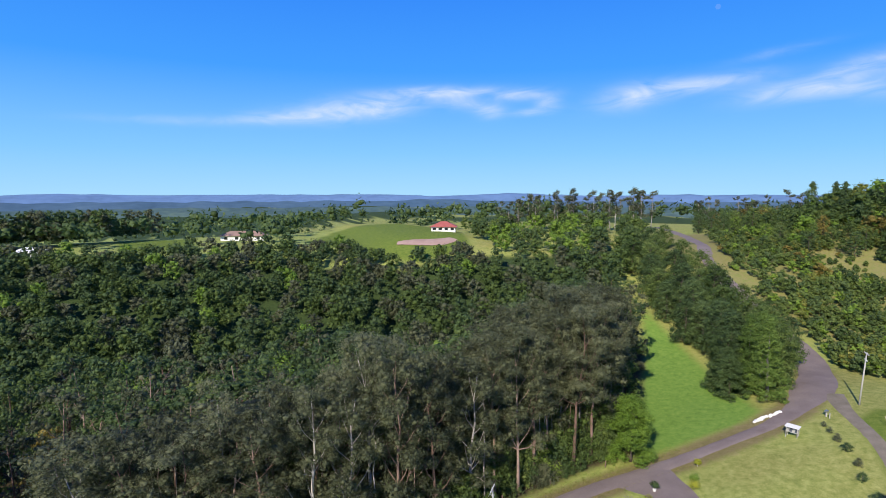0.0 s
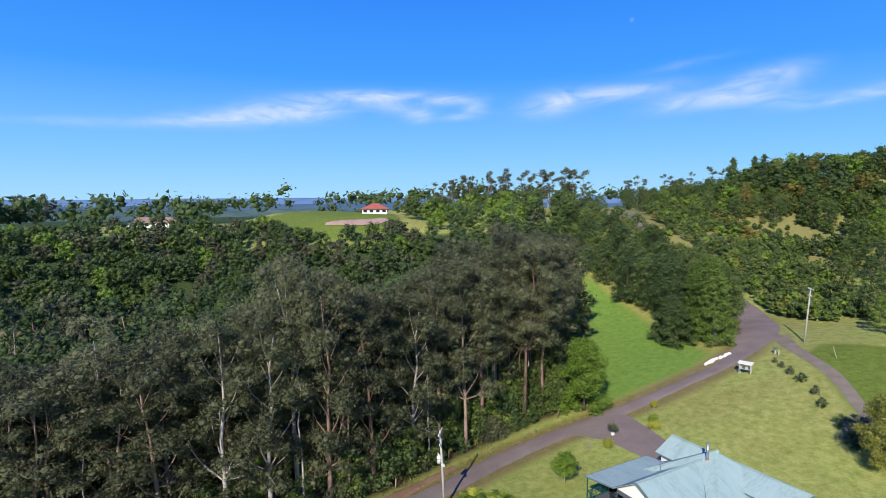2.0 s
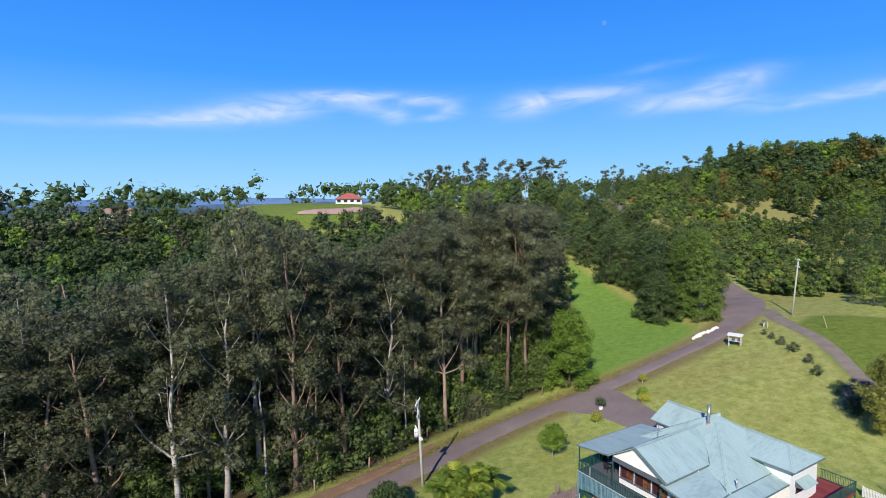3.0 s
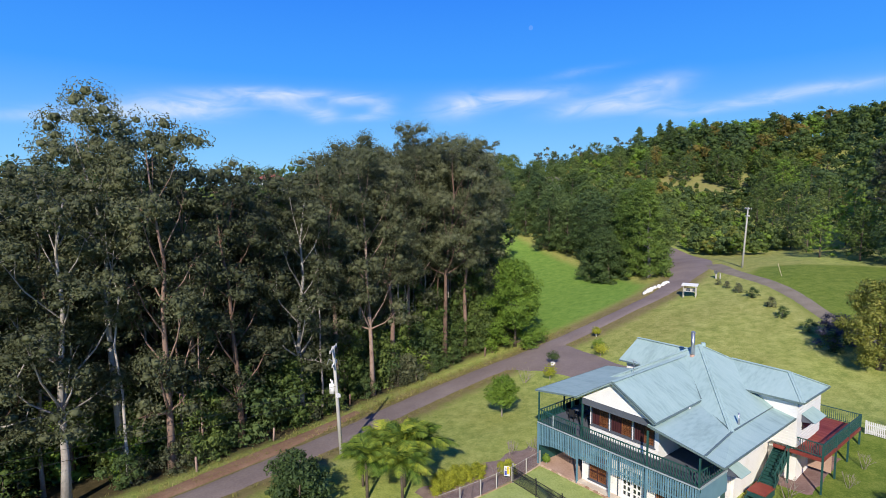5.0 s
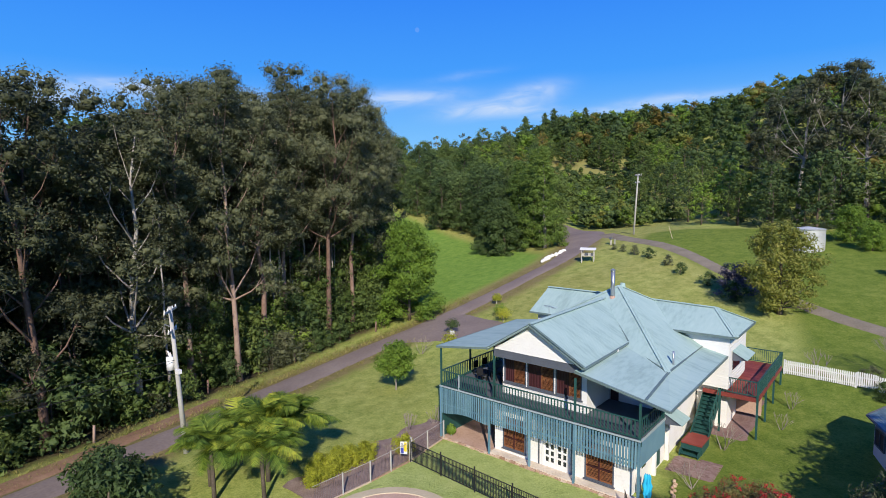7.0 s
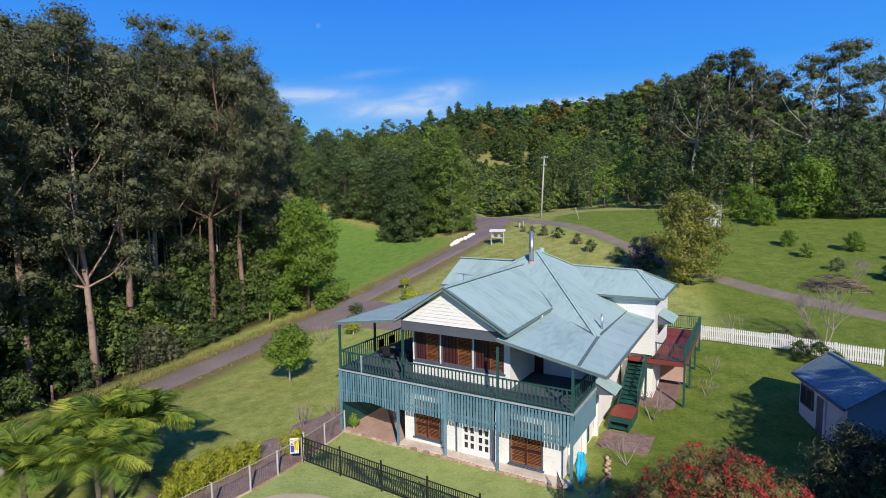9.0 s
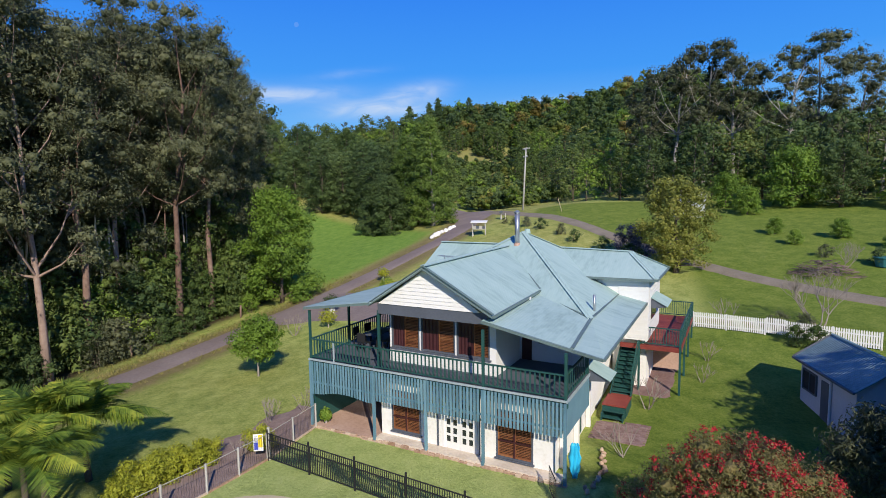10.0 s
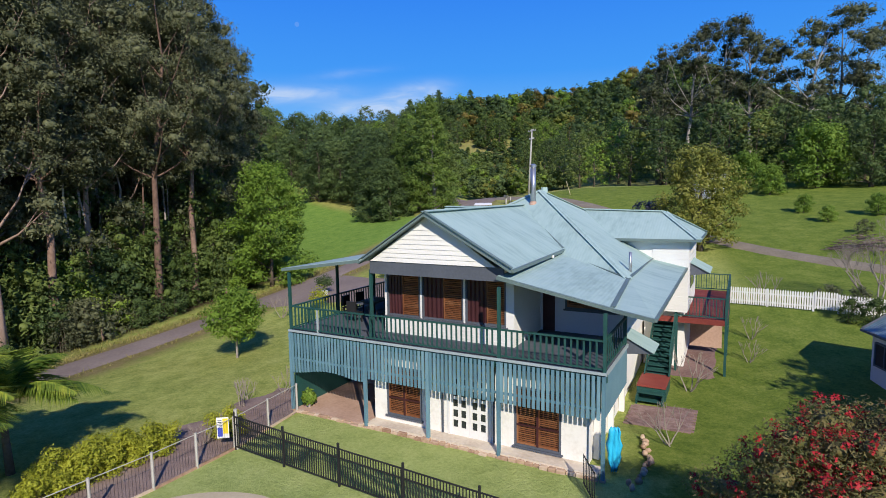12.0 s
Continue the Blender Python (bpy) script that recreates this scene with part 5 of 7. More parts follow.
part("landing_frame", Shape().box(X0s - 0.1, 6.8, 0.0, X1s + 0.04, 6.88, 0.66).box(X1s - 0.04, 6.88, 0, X1s + 0.04, 8.35, 0.66), M_GREEN, stair)
for k in range(2):
    part("tread", Shape().box(X0s - 0.05, 6.45 - k * 0.28, 0.47 - k * 0.22, X1s, 6.76 - k * 0.28, 0.51 - k * 0.22), M_GREEN, stair)
part("stair_support", Shape().box(X0s - 0.05, 6.2, -0.05, X0s + 0.02, 6.8, 0.45).box(X1s - 0.05, 6.2, -0.05, X1s, 6.8, 0.45), M_GREEN, stair)

# verandah furniture
table = thing("outdoor_table", (2.2, 3.0, FLOOR), "dark slatted outdoor table on the verandah", "table")
part("tabletop", Shape().box(-0.45, -0.8, 0.68, 0.45, 0.8, 0.73), M_SLATE, table)
for x, y in ((-0.38, -0.7), (0.38, -0.7), (-0.38, 0.7), (0.38, 0.7)):
    part("leg", Shape().box(x - 0.03, y - 0.03, 0, x + 0.03, y + 0.03, 0.68), M_BLACK, table)
chair = thing("outdoor_chair", (1.3, 2.6, FLOOR), "dark outdoor chair beside the verandah table", "chair", "chairs round the verandah table", turn=90)
part("seat", Shape().box(-0.24, -0.24, 0.42, 0.24, 0.24, 0.46), M_BLACK, chair)
part("backrest", Shape().box(-0.24, 0.2, 0.5, 0.24, 0.25, 0.95), M_BLACK, chair)
for x, y in ((-0.21, -0.21), (0.21, -0.21), (-0.21, 0.21), (0.21, 0.21)):
    part("leg", Shape().box(x - 0.02, y - 0.02, 0, x + 0.02, y + 0.02, 0.42), M_BLACK, chair)
for x, y, t in ((1.35, 3.5, 80), (3.1, 2.6, -90), (3.15, 3.5, -100), (2.2, 1.75, 180)):
    copy_thing(chair, pose(x, y, FLOOR, 0, 0, t))


# ---- trees and shrubs round the house ----
random.seed(11)
shrubs = [make_tree("shrub", 60 + s, 3.2, 0.08, 1.5, 18, 0.7, 75, 0.21, [M_DARKLEAF, M_MIDLEAF, M_GUM, M_BRIGHT][s], M_BROWNBARK,
                    ["dark green understorey shrub", "leafy mid green understorey shrub", "small olive green bushy shrub", "low bright green bushy shrub"][s], "shrub", 0.07, stems=3) for s in range(4)]
big_shrubs = [make_tree("shrub", 70 + s, 6.0, 0.06, 2.3, 28, 0.95, 80, 0.29, [M_DARKLEAF, M_MIDLEAF, M_BRIGHT][s], M_BROWNBARK,
                        ["tall dark understorey shrub at the forest edge", "tall leafy shrub at the forest edge", "bright green sapling at the forest edge"][s], "shrub", 0.12, stems=2) for s in range(3)]
edge = FOREST_EDGE[1:11]
for k in range(195):
    i = random.randrange(len(edge) - 1)
    a, b = edge[i], edge[i + 1]
    t = random.random()
    off = random.uniform(0.3, 9)
    x, y = a[0] + (b[0] - a[0]) * t, a[1] + (b[1] - a[1]) * t
    dx, dy = b[0] - a[0], b[1] - a[1]
    ln = math.hypot(dx, dy)
    x, y = x - dy / ln * off, y + dx / ln * off
    if near_line(x, y, ROAD) < 3.7 or not in_poly(x, y, FOREST_EDGE):
        continue
    if off > 2.2 and random.random() < 0.75:
        plant(random.choice(big_shrubs[:2] + big_shrubs[:2] + big_shrubs), x, y, random.uniform(0.7, 1.25))
    else:
        plant(random.choice([shrubs[0], shrubs[0], shrubs[1], shrubs[2]]), x, y, random.uniform(0.5, 1.15))

lime_tree = make_tree("broadleaf_tree", 80, 12.5, 0.1, 4.2, 60, 1.25, 300, 0.28, M_BRIGHT, M_BROWNBARK, "bright green leafy tree beside the road", trunk_r=0.2, shape="oval")
plant(lime_tree, -24.2, 22.6)
dense = [make_tree("broadleaf_tree", 84 + s, 16, 0.08, 5.4, 56, 1.7, 130, 0.42, [M_DARKLEAF, M_MIDLEAF][s], M_BROWNBARK, ["dense dark green tree at the meadow edge", "dense green tree at the meadow edge"][s],
                   trunk_r=0.4, shape="oval") for s in range(2)]
spire = make_tree("broadleaf_tree", 88, 17.5, 0.05, 4.0, 84, 1.1, 190, 0.3, M_SPIRE, M_PALEBARK, "tall pointed green tree beside the turning area", trunk_r=0.3, shape="cone")
skirted = make_tree("conifer_tree", 89, 10, 0.02, 4.4, 60, 1.05, 190, 0.32, M_DARKLEAF, M_BROWNBARK, "broad dark conical tree with branches to the ground", trunk_r=0.25, shape="cone")
for x, y, kind, s in ((-25.0, 57.3, 2, 1.0), (-28.6, 59.6, 2, 1.0), (-33.4, 62, 2, 0.9), (-29, 64.5, 1, 0.85), (-31.2, 54.2, 3, 0.95), (-34.6, 56.6, 3, 1.0), (-37.5, 61, 0, 0.75), (-41, 66, 0, 0.9), (-36, 71, 1, 1.0), (-47, 69.5, 0, 0.95), (-45, 77, 1, 0.95),
                      (-54, 71, 0, 0.8), (-59, 70, 0, 0.75), (-55, 79, 1, 0.95), (-64, 78, 0, 0.9), (-66, 87, 1, 1.0), (-75, 84, 0, 0.9), (-50, 88, 1, 0.7), (-38, 80, 0, 0.75), (-78, 94, 1, 0.9),
                      (-72, 76, 0, 0.75), (-80, 80, 1, 0.8), (-88, 84, 0, 0.85), (-95, 90, 1, 0.85), (-86, 92, 0, 0.8), (-100, 97, 1, 0.8), (-70, 93, 0, 0.75), (-92, 101, 1, 0.7), (-108, 102, 0, 0.75),
                      (-105, 91, 1, 0.8), (-117, 100, 0, 0.8), (-60, 92, 1, 0.7), (-112, 112, 1, 0.6)):
    plant((dense[0], dense[1], spire, skirted)[kind], x, y, s)
plant(dense[0], 29.5, 61.5, 0.52, label="dense dark green shade tree above the hill lawn")
round_tree = make_tree("fruit_tree", 90, 8.8, 0.13, 3.3, 84, 0.9, 190, 0.23, M_OLIVE, M_BROWNBARK, "round yellow-green shade tree on the lawn", trunk_r=0.22, shape="oval", heart=0.3)
plant(round_tree, 13.7, 33.6)
small_tree = make_tree("fruit_tree", 91, 4.2, 0.4, 1.55, 30, 0.62, 210, 0.17, M_BRIGHT, M_PALEBARK, "small round citrus tree on the lawn", trunk_r=0.07)
plant(small_tree, -8.3, 4.4, 0.98)
plant(shrubs[3], -25.6, 19.4, 0.7)
lime_fruit = make_tree("fruit_tree", 92, 6, 0.12, 2.6, 34, 0.95, 170, 0.27, M_BRIGHT, M_BROWNBARK, "leafy bright green orchard tree", trunk_r=0.14)
for x, y, s in ((19.5, 57, 0.6), (24.5, 62, 1.3), (36, 60, 1.2), (27.5, 45.5, 0.34), (23.5, 43, 0.26), (22, 47, 0.3), (31, 42, 0.3), (38, 46, 0.6), (17, 62, 0.8)):
    plant(lime_fruit, x, y, s)
for x, y, s in ((-6.5, 50, 0.45), (-3.8, 48.1, 0.5), (-0.5, 45.7, 0.45), (1.9, 42.6, 0.5), (5.9, 39.5, 0.55), (9.3, 35.6, 0.7), (-9, 52, 0.35), (25.5, 39, 0.4), (29, 37, 0.5), (-11, 53.5, 0.3)):
    plant(shrubs[0 if s > 0.45 else 2], x, y, s)

# wooded hill to the north
HILL = [(-24, 104), (-17, 93), (-6, 78), (3, 72), (14, 70), (26, 66), (42, 62), (90, 52), (170, 60), (170, 260), (-185, 260), (-185, 200), (-150, 168), (-125, 152), (-98, 146), (-84, 150), (-66, 158), (-52, 160), (-40, 152), (-42, 132)]
hill_spots = []
tries = 0
while len(hill_spots) < 680 and tries < 24000:
    tries += 1
    x, y = random.uniform(-180, 120), random.uniform(55, 250)
    if not in_poly(x, y, HILL) or near_line(x, y, ROAD) < 7 or any(math.hypot(x - a, y - b) < 5.6 for a, b in hill_spots):
        continue
    hill_spots.append((x, y))
behind = []
for k, (x, y) in enumerate(hill_spots):
    d = near_line(x, y, HILL + HILL[:1])
    roll = random.random()
    if d > 16:
        behind.append((x, y, random.uniform(6, 9.5) if x > -15 else random.uniform(7, 11), random.uniform(3.8, 5.6)))
        continue
    tree = mid_broad[0 if roll < 0.22 else 1 if roll < 0.54 else 2 if roll < 0.78 else 3 if roll < 0.91 else 4]
    plant(tree, x, y, random.uniform(0.45, 0.68), tall=random.uniform(0.85, 1.1))
mass_object("hill_woods", behind, [M_DARKLEAF, M_MIDLEAF, M_BRIGHT, M_RUST, M_OLIVE], [0.2, 0.39, 0.16, 0.09, 0.16], "mixed green woods over the hillside")
spreading = [make_tree("eucalyptus_tree", 50 + s, 24, 0.45, 7.0, 112, 1.35, 110, 0.27, M_GUM, M_PALEBARK, "spreading eucalypt with pale forking limbs and an open crown", trunk_r=0.34, droop=0.8, slim=0.5, lean=0.08, shape="gum", heart=0.45)
             for s in range(3)]
for k, (x, y, s) in enumerate(((4, 84, 0.92), (8.5, 82, 1.1), (13, 84, 1.12), (17.5, 81, 1.04), (24.5, 81, 1.02), (28.5, 83, 1.06), (33, 80, 0.88), (37, 82, 0.78), (45, 84, 0.95))):
    plant(spreading[k % 3], x, y, s)
for x, y, s in ((0.5, 78, 0.52), (5.5, 75, 0.6), (10.5, 74, 0.5), (15, 73, 0.66), (21.5, 73, 0.6), (26.5, 72, 0.62), (33, 70, 0.66), (39, 69, 0.6), (45, 66, 0.6)):
    plant(mid_broad[0 if s > 0.55 else 1], x, y, s)
pine = make_tree("hoop_pine", 95, 17, 0.2, 3.6, 50, 1.15, 60, 0.6, M_DARKLEAF, M_BROWNBARK, "dark hoop pine standing above the hill woods", trunk_r=0.3, shape="cone")
for x, y, s in ((-121, 206, 1.05), (-106, 200, 0.8), (-96, 190, 0.85), (-92, 181, 0.8), (-84, 196, 0.75)):
    plant(pine, x, y, s)

# scrub beside the upper road and woods up to the saddle
SCRUB = [(-80, 99), (-46, 96), (-27, 86), (-19, 82), (-14, 92), (-24, 104), (-45, 132), (-66, 160), (-110, 165), (-125, 150), (-98, 122)]
behind, count = [], 0
while count < 500:
    x, y = random.uniform(-125, -12), random.uniform(80, 165)
    if not in_poly(x, y, SCRUB) or near_line(x, y, ROAD) < 5.0:
        continue
    open_spot = math.hypot((x + 68) / 14, (y - 154) / 9) < 1
    if noise.noise((x * 0.045, y * 0.045, 3.0)) < -0.5:
        continue
    count += 1
    r = random.uniform(0.4, 1.0) if open_spot else random.uniform(1.1, 2.6)
    behind.append((x, y, r * random.uniform(1.5, 2.4), r))
mass_object("scrub", behind, [M_MIDLEAF, M_DARKLEAF, M_BRIGHT, M_OLIVE, M_RUST], [0.54, 0.25, 0.13, 0.07, 0.01], "tangled green scrub beside the upper road", 0.65, 7)
rs = random.Random(71)
behind = []
while len(behind) < 330:                      # low growth that closes the slope above it
    x, y = rs.uniform(-108, -34), rs.uniform(138, 206)
    if math.hypot((x + 68) / 16, (y - 153) / 9) < 1 or near_line(x, y, ROAD) < 6 or y > 206 - 0.25 * (x + 108) and x > -60:
        continue
    r = rs.uniform(1.7, 3.1)
    behind.append((x, y, r * rs.uniform(1.5, 2.2), r))
mass_object("slope_scrub", behind, [M_MIDLEAF, M_DARKLEAF, M_BRIGHT, M_OLIVE, M_RUST], [0.44, 0.16, 0.22, 0.14, 0.04], "leafy green undergrowth between the hill trees", 0.7, 8)
SADDLE = [(-85, 75), (-118, 108), (-140, 128), (-165, 150), (-215, 150), (-260, 95), (-215, 72), (-150, 60), (-120, 90)]
behind = []
while len(behind) < 95:
    x, y = random.uniform(-255, -85), random.uniform(60, 150)
    if in_poly(x, y, SADDLE) and near_line(x, y, ROAD) > 12 and not any(in_poly(x, y, p) for p in PADDOCKS):
        behind.append((x, y, random.uniform(8, 13), random.uniform(3.4, 5.2)))
mass_object("saddle_woods", behind, [M_MIDLEAF, M_DARKLEAF, M_BRIGHT], [0.45, 0.35, 0.2], "leafy green trees below the upper road")
ridge_gums = [make_tree("eucalyptus_tree", 36 + s, 24, 0.35, 3.6, 42, 1.5, 34, 0.55, M_GUM, M_PALEBARK, "tall eucalypt standing in a row on the saddle ridge", trunk_r=0.3, droop=0.6, slim=0.55, shape="gum")
              for s in range(2)]
for k in range(30):                           # the row of gums along the saddle
    t = (k + random.uniform(-0.3, 0.3)) / 29
    x, y = -222 + 46 * t + random.uniform(-6, 6), 104 + 66 * t + random.uniform(-5, 5)
    if near_line(x, y, ROAD) > 6:
        plant(ridge_gums[k % 2], x, y, random.uniform(0.8, 0.94) + 0.1 * t)
for k in range(12):
    x, y = -168 + random.uniform(-8, 8) + k * 3.2, 186 + random.uniform(-6, 8) + k * 1.5
    if near_line(x, y, ROAD) > 7:
        plant(ridge_gums[k % 2], x, y, random.uniform(0.6, 0.8))

far_ridge = []
while len(far_ridge) < 120:
    t = random.random()
    far_ridge.append((-262 - 60 * t + random.uniform(-16, 16), -165 + 75 * t + random.uniform(-12, 12), random.uniform(13, 20), random.uniform(3.6, 5.4)))
mass_object("ridge_woods", far_ridge, [M_DARKLEAF, M_GUM, M_MIDLEAF], [0.5, 0.4, 0.1], "tall dark bushland along the far ridge", 1.1)

# far woods, one mass of many crowns
rng = np.random.default_rng(77)
cs, rs = [], []
while len(cs) < 4200:
    a, r = rng.uniform(math.radians(-150), math.radians(40)), rng.uniform(225, 1500) ** 1.0
    x, y = r * math.sin(a), r * math.cos(a)
    if any(in_poly(x, y, p) for p in PADDOCKS):
        continue
    if x > -225 and y > -140 and y < 240:
        continue
    if noise.noise((x * 0.006, y * 0.006, 2.0)) < (-0.05 if r > 450 else -0.25):
        continue
    z = float(ground_z(x, y)) + 22 * noise.noise((x * 0.0025, y * 0.0025, 7.0)) * float(sstep((r - 700) / 900))
    h = rng.uniform(4, 9) + (4 if r < 450 else 0)
    for k in range(3):
        cs.append((x + rng.uniform(-3, 3), y + rng.uniform(-3, 3), z + h + rng.uniform(-2, 3)))
        rs.append(rng.uniform(3.0, 5.5) * (1 + r / 1800))
v, f = foliage(cs, rs, [10] * len(cs), 2.6, rng)
far_woods = tagged(new("far_woods", quick_mesh("far_woods", v, f, M_DARKLEAF)), "distant dark green bushland over the ridges", "woods", kind="stuff")

# ranges on the horizon, aerial haze painted into their colours, bluer ring by ring
M_RANGE = mat("hazed_range", [(0.09, 0.16, 0.26), (0.13, 0.22, 0.36), (0.16, 0.27, 0.44)], 0.004, 0.02, 1.0, 0)
M_NEARRANGE = mat("hazed_woods", [(0.035, 0.07, 0.065), (0.07, 0.12, 0.105), (0.14, 0.20, 0.13)], 0.008, 0.04, 1.0, 0)
M_MIDRANGE = mat("hazed_plain", [(0.04, 0.085, 0.12), (0.07, 0.13, 0.18), (0.11, 0.18, 0.22)], 0.004, 0.02, 1.0, 0)
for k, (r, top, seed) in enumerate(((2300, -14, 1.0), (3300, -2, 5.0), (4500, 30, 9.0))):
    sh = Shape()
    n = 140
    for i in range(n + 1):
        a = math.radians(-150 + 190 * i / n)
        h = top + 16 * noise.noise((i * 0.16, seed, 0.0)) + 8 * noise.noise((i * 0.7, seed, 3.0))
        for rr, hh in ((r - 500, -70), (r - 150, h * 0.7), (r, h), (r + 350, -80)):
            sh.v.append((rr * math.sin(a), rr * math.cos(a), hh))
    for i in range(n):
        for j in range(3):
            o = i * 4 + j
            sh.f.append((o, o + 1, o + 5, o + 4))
    tagged(new("backdrop", mesh_of("backdrop", sh.v, sh.f, (M_NEARRANGE, M_MIDRANGE, M_RANGE)[k], True)), "far low ranges with blue haze in their colour", "hills", kind="structure")


# ---- palms, bottlebrush, hedges ----
def make_palm(seed, height, fronds, length, label):
    rng = random.Random(seed)
    root = thing("palm_tree", (0, 0, 0), label, "palm tree")
    part("trunk", Shape().tube([(0, 0, -0.3), (0.05, 0.02, height * 0.5), (0.08, 0.0, height)], [0.13, 0.1, 0.09], 8), M_BROWNBARK, root, smooth=True)
    for k in range(fronds):
        q = k * 2.39996 + rng.uniform(-0.3, 0.3)
        lift = rng.uniform(0.65, 1.45)
        ln = length * rng.uniform(0.8, 1.15)
        pts = []
        for i in range(9):
            t = i / 8
            r = ln * (t * math.cos(lift) + 0.10 * t * t)
            z = height + ln * (t * math.sin(lift) - 0.75 * t * t * (1.1 - 0.3 * lift))
            pts.append(Vector((math.cos(q) * r, math.sin(q) * r, z)))
        sh = Shape().tube(pts, [0.03 * (1 - 0.8 * i / 8) for i in range(9)], 4, False)
        side = Vector((-math.sin(q), math.cos(q), 0))
        for i in range(48):
            t = 0.1 + 0.9 * i / 47
            j = min(7, int(t * 8))
            p = pts[j].lerp(pts[j + 1], t * 8 - j)
            d = (pts[j + 1] - pts[j]).normalized()
            w = 0.62 * math.sin(math.pi * min(1, 0.12 + t * 0.84)) * length / 2.4
            for s in (-1, 1):
                tip = p + side * s * w + d * w * 0.7 + Vector((0, 0, -w * rng.uniform(0.15, 0.5)))
                a = d * 0.034
                sh.add([p - a, p + a, tip], [(0, 1, 2)])
        part("frond", sh, M_PALM, root)
    return root


palms = [make_palm(1, 2.2, 26, 3.0, "low golden cane palm with arching yellow-green fronds"), make_palm(2, 2.7, 24, 3.2, "golden cane palm with arching yellow-green fronds")]
for k, (x, y, s) in enumerate(((-3.9, -8.5, 1.1), (-3.2, -10.4, 1.1), (-6.4, -10.2, 1.0), (-1.6, -11.6, 0.95), (-5.2, -12.6, 0.9), (-3.6, -13.2, 1.0))):
    plant(palms[k % 2], x, y, s)
mango = make_tree("mango_tree", 101, 3.6, 0.1, 2.2, 26, 0.8, 120, 0.3, M_DARKLEAF, M_BROWNBARK, "dark glossy rounded mango tree", "tree", 0.12)
plant(mango, -8.4, -16.4, 0.85)
plant(mango, -5.2, -17.4, 0.9)
golden = make_tree("shrub", 102, 1.25, 0.1, 0.6, 14, 0.33, 260, 0.085, M_YELLOWLEAF, M_BROWNBARK, "golden yellow-green hedge shrub by the fence", "shrub", 0.03, stems=3)
for x, y, s in ((-1.0, -5.2, 0.8), (-0.9, -5.9, 1.0), (-1.2, -6.7, 1.05), (-0.9, -7.5, 1.1), (-1.3, -8.3, 1.1), (-0.8, -9.1, 1.0), (0.2, -3.5, 0.95), (-0.6, -2.6, 0.45)):
    plant(golden, x, y, s)

bottlebrush = make_tree("bottlebrush_tree", 103, 5.3, 0.02, 3.1, 120, 0.75, 1150, 0.075, M_BOTTLE, M_BROWNBARK, "spreading bottlebrush covered in crimson flowers", "tree", 0.12, stems=3, slim=0.38,
                        flowers=(M_REDFLOWER, 32, 0.064, "crimson brush flowers"))
plant(bottlebrush, 18.75, -4.9, 0.97, tall=0.95)
grevillea = make_tree("grevillea_bush", 104, 5.2, 0.1, 2.4, 34, 0.85, 260, 0.26, M_GUM, M_BROWNBARK, "grey-green weeping bush beside the shed", "shrub", 0.1, stems=3, droop=1.0, slim=0.25)
plant(grevillea, 23.2, 1.6, 0.78)
plant(spreading[1], 29.8, 3.0, 0.46)
for x, y, s in ((30.5, 3.6, 1.3), (27.0, -1.0, 1.2), (29.0, 1.0, 1.5), (33, 5.0, 1.45), (27.5, -3.2, 1.05), (26.4, 1.6, 0.9), (28.6, -1.4, 1.15)):
    plant(lime_fruit, x, y, s)


def bare_shrub(name, seed, height, spread, label, thick=0.03, levels=3):
    rng = random.Random(seed)
    root = thing(name, (0, 0, 0), label, "shrub")
    twigs = Shape()

    def grow(sh, p, d, ln, r, level):
        q = p + d * ln
        mid = p.lerp(q, 0.5) + Vector((rng.uniform(-1, 1), rng.uniform(-1, 1), 0.2)) * ln * 0.07
        sh.tube([p, mid, q], [r, r * 0.8, r * 0.55], 5, False)
        if level:
            for _ in range(3):
                e = (d + Vector((rng.uniform(-1, 1) * spread, rng.uniform(-1, 1) * spread, rng.uniform(0.1, 0.8)))).normalized()
                grow(twigs, q, e, ln * rng.uniform(0.6, 0.85), r * 0.58, level - 1)
    for _ in range(4):
        limb = Shape()
        grow(limb, Vector((rng.uniform(-0.1, 0.1), rng.uniform(-0.1, 0.1), -0.1)), Vector((rng.uniform(-1, 1) * spread, rng.uniform(-1, 1) * spread, 1)).normalized(), height * 0.38, thick, levels)
        part("limb", limb, M_TWIG, root)
    part("twig_spray", twigs, M_TWIG, root)["kind"] = "stuff"
    return root


frangipani = bare_shrub("frangipani", 5, 1.7, 0.7, "leafless pale branching frangipani shrub", 0.026, 2)
for x, y, s in ((14.8, 8.3, 1.3), (14.7, 3.0, 1.1), (-1.6, -1.2, 0.95), (-1.0, 0.6, 0.9), (-2.0, -0.4, 0.7), (0.0, -4.4, 0.7), (17.1, 12.5, 0.8), (17.2, 15.5, 0.9), (18.2, 21.5, 1.2), (-13.5, 13.0, 1.3)):
    plant(frangipani, x, y, s)
bare_tree = bare_shrub("bare_tree", 6, 3.6, 0.85, "leafless spreading grey tree behind the picket fence", 0.06, 4)
plant(bare_tree, 23.4, 21.6)
plant(bare_tree, 26.5, 35.5, 0.6)


def ball_bush(x, y, r, stem, material, label):
    root = thing("topiary_shrub", on_ground(x, y), label, "shrub")
    rng = np.random.default_rng(int(abs(x * 100)))
    part("stem", Shape().tube([(0, 0, -0.1), (0, 0, stem + r * 0.5)], 0.06, 6), M_PALEBARK, root)
    v, f = leaf_cloud([(0, 0, stem + r), (0, 0, stem + r)], [r, r * 0.8], [420, 200], 0.16, rng, squash=0.95)
    ob = new("crown", quick_mesh("crown", v, f, material))
    ob.parent = root


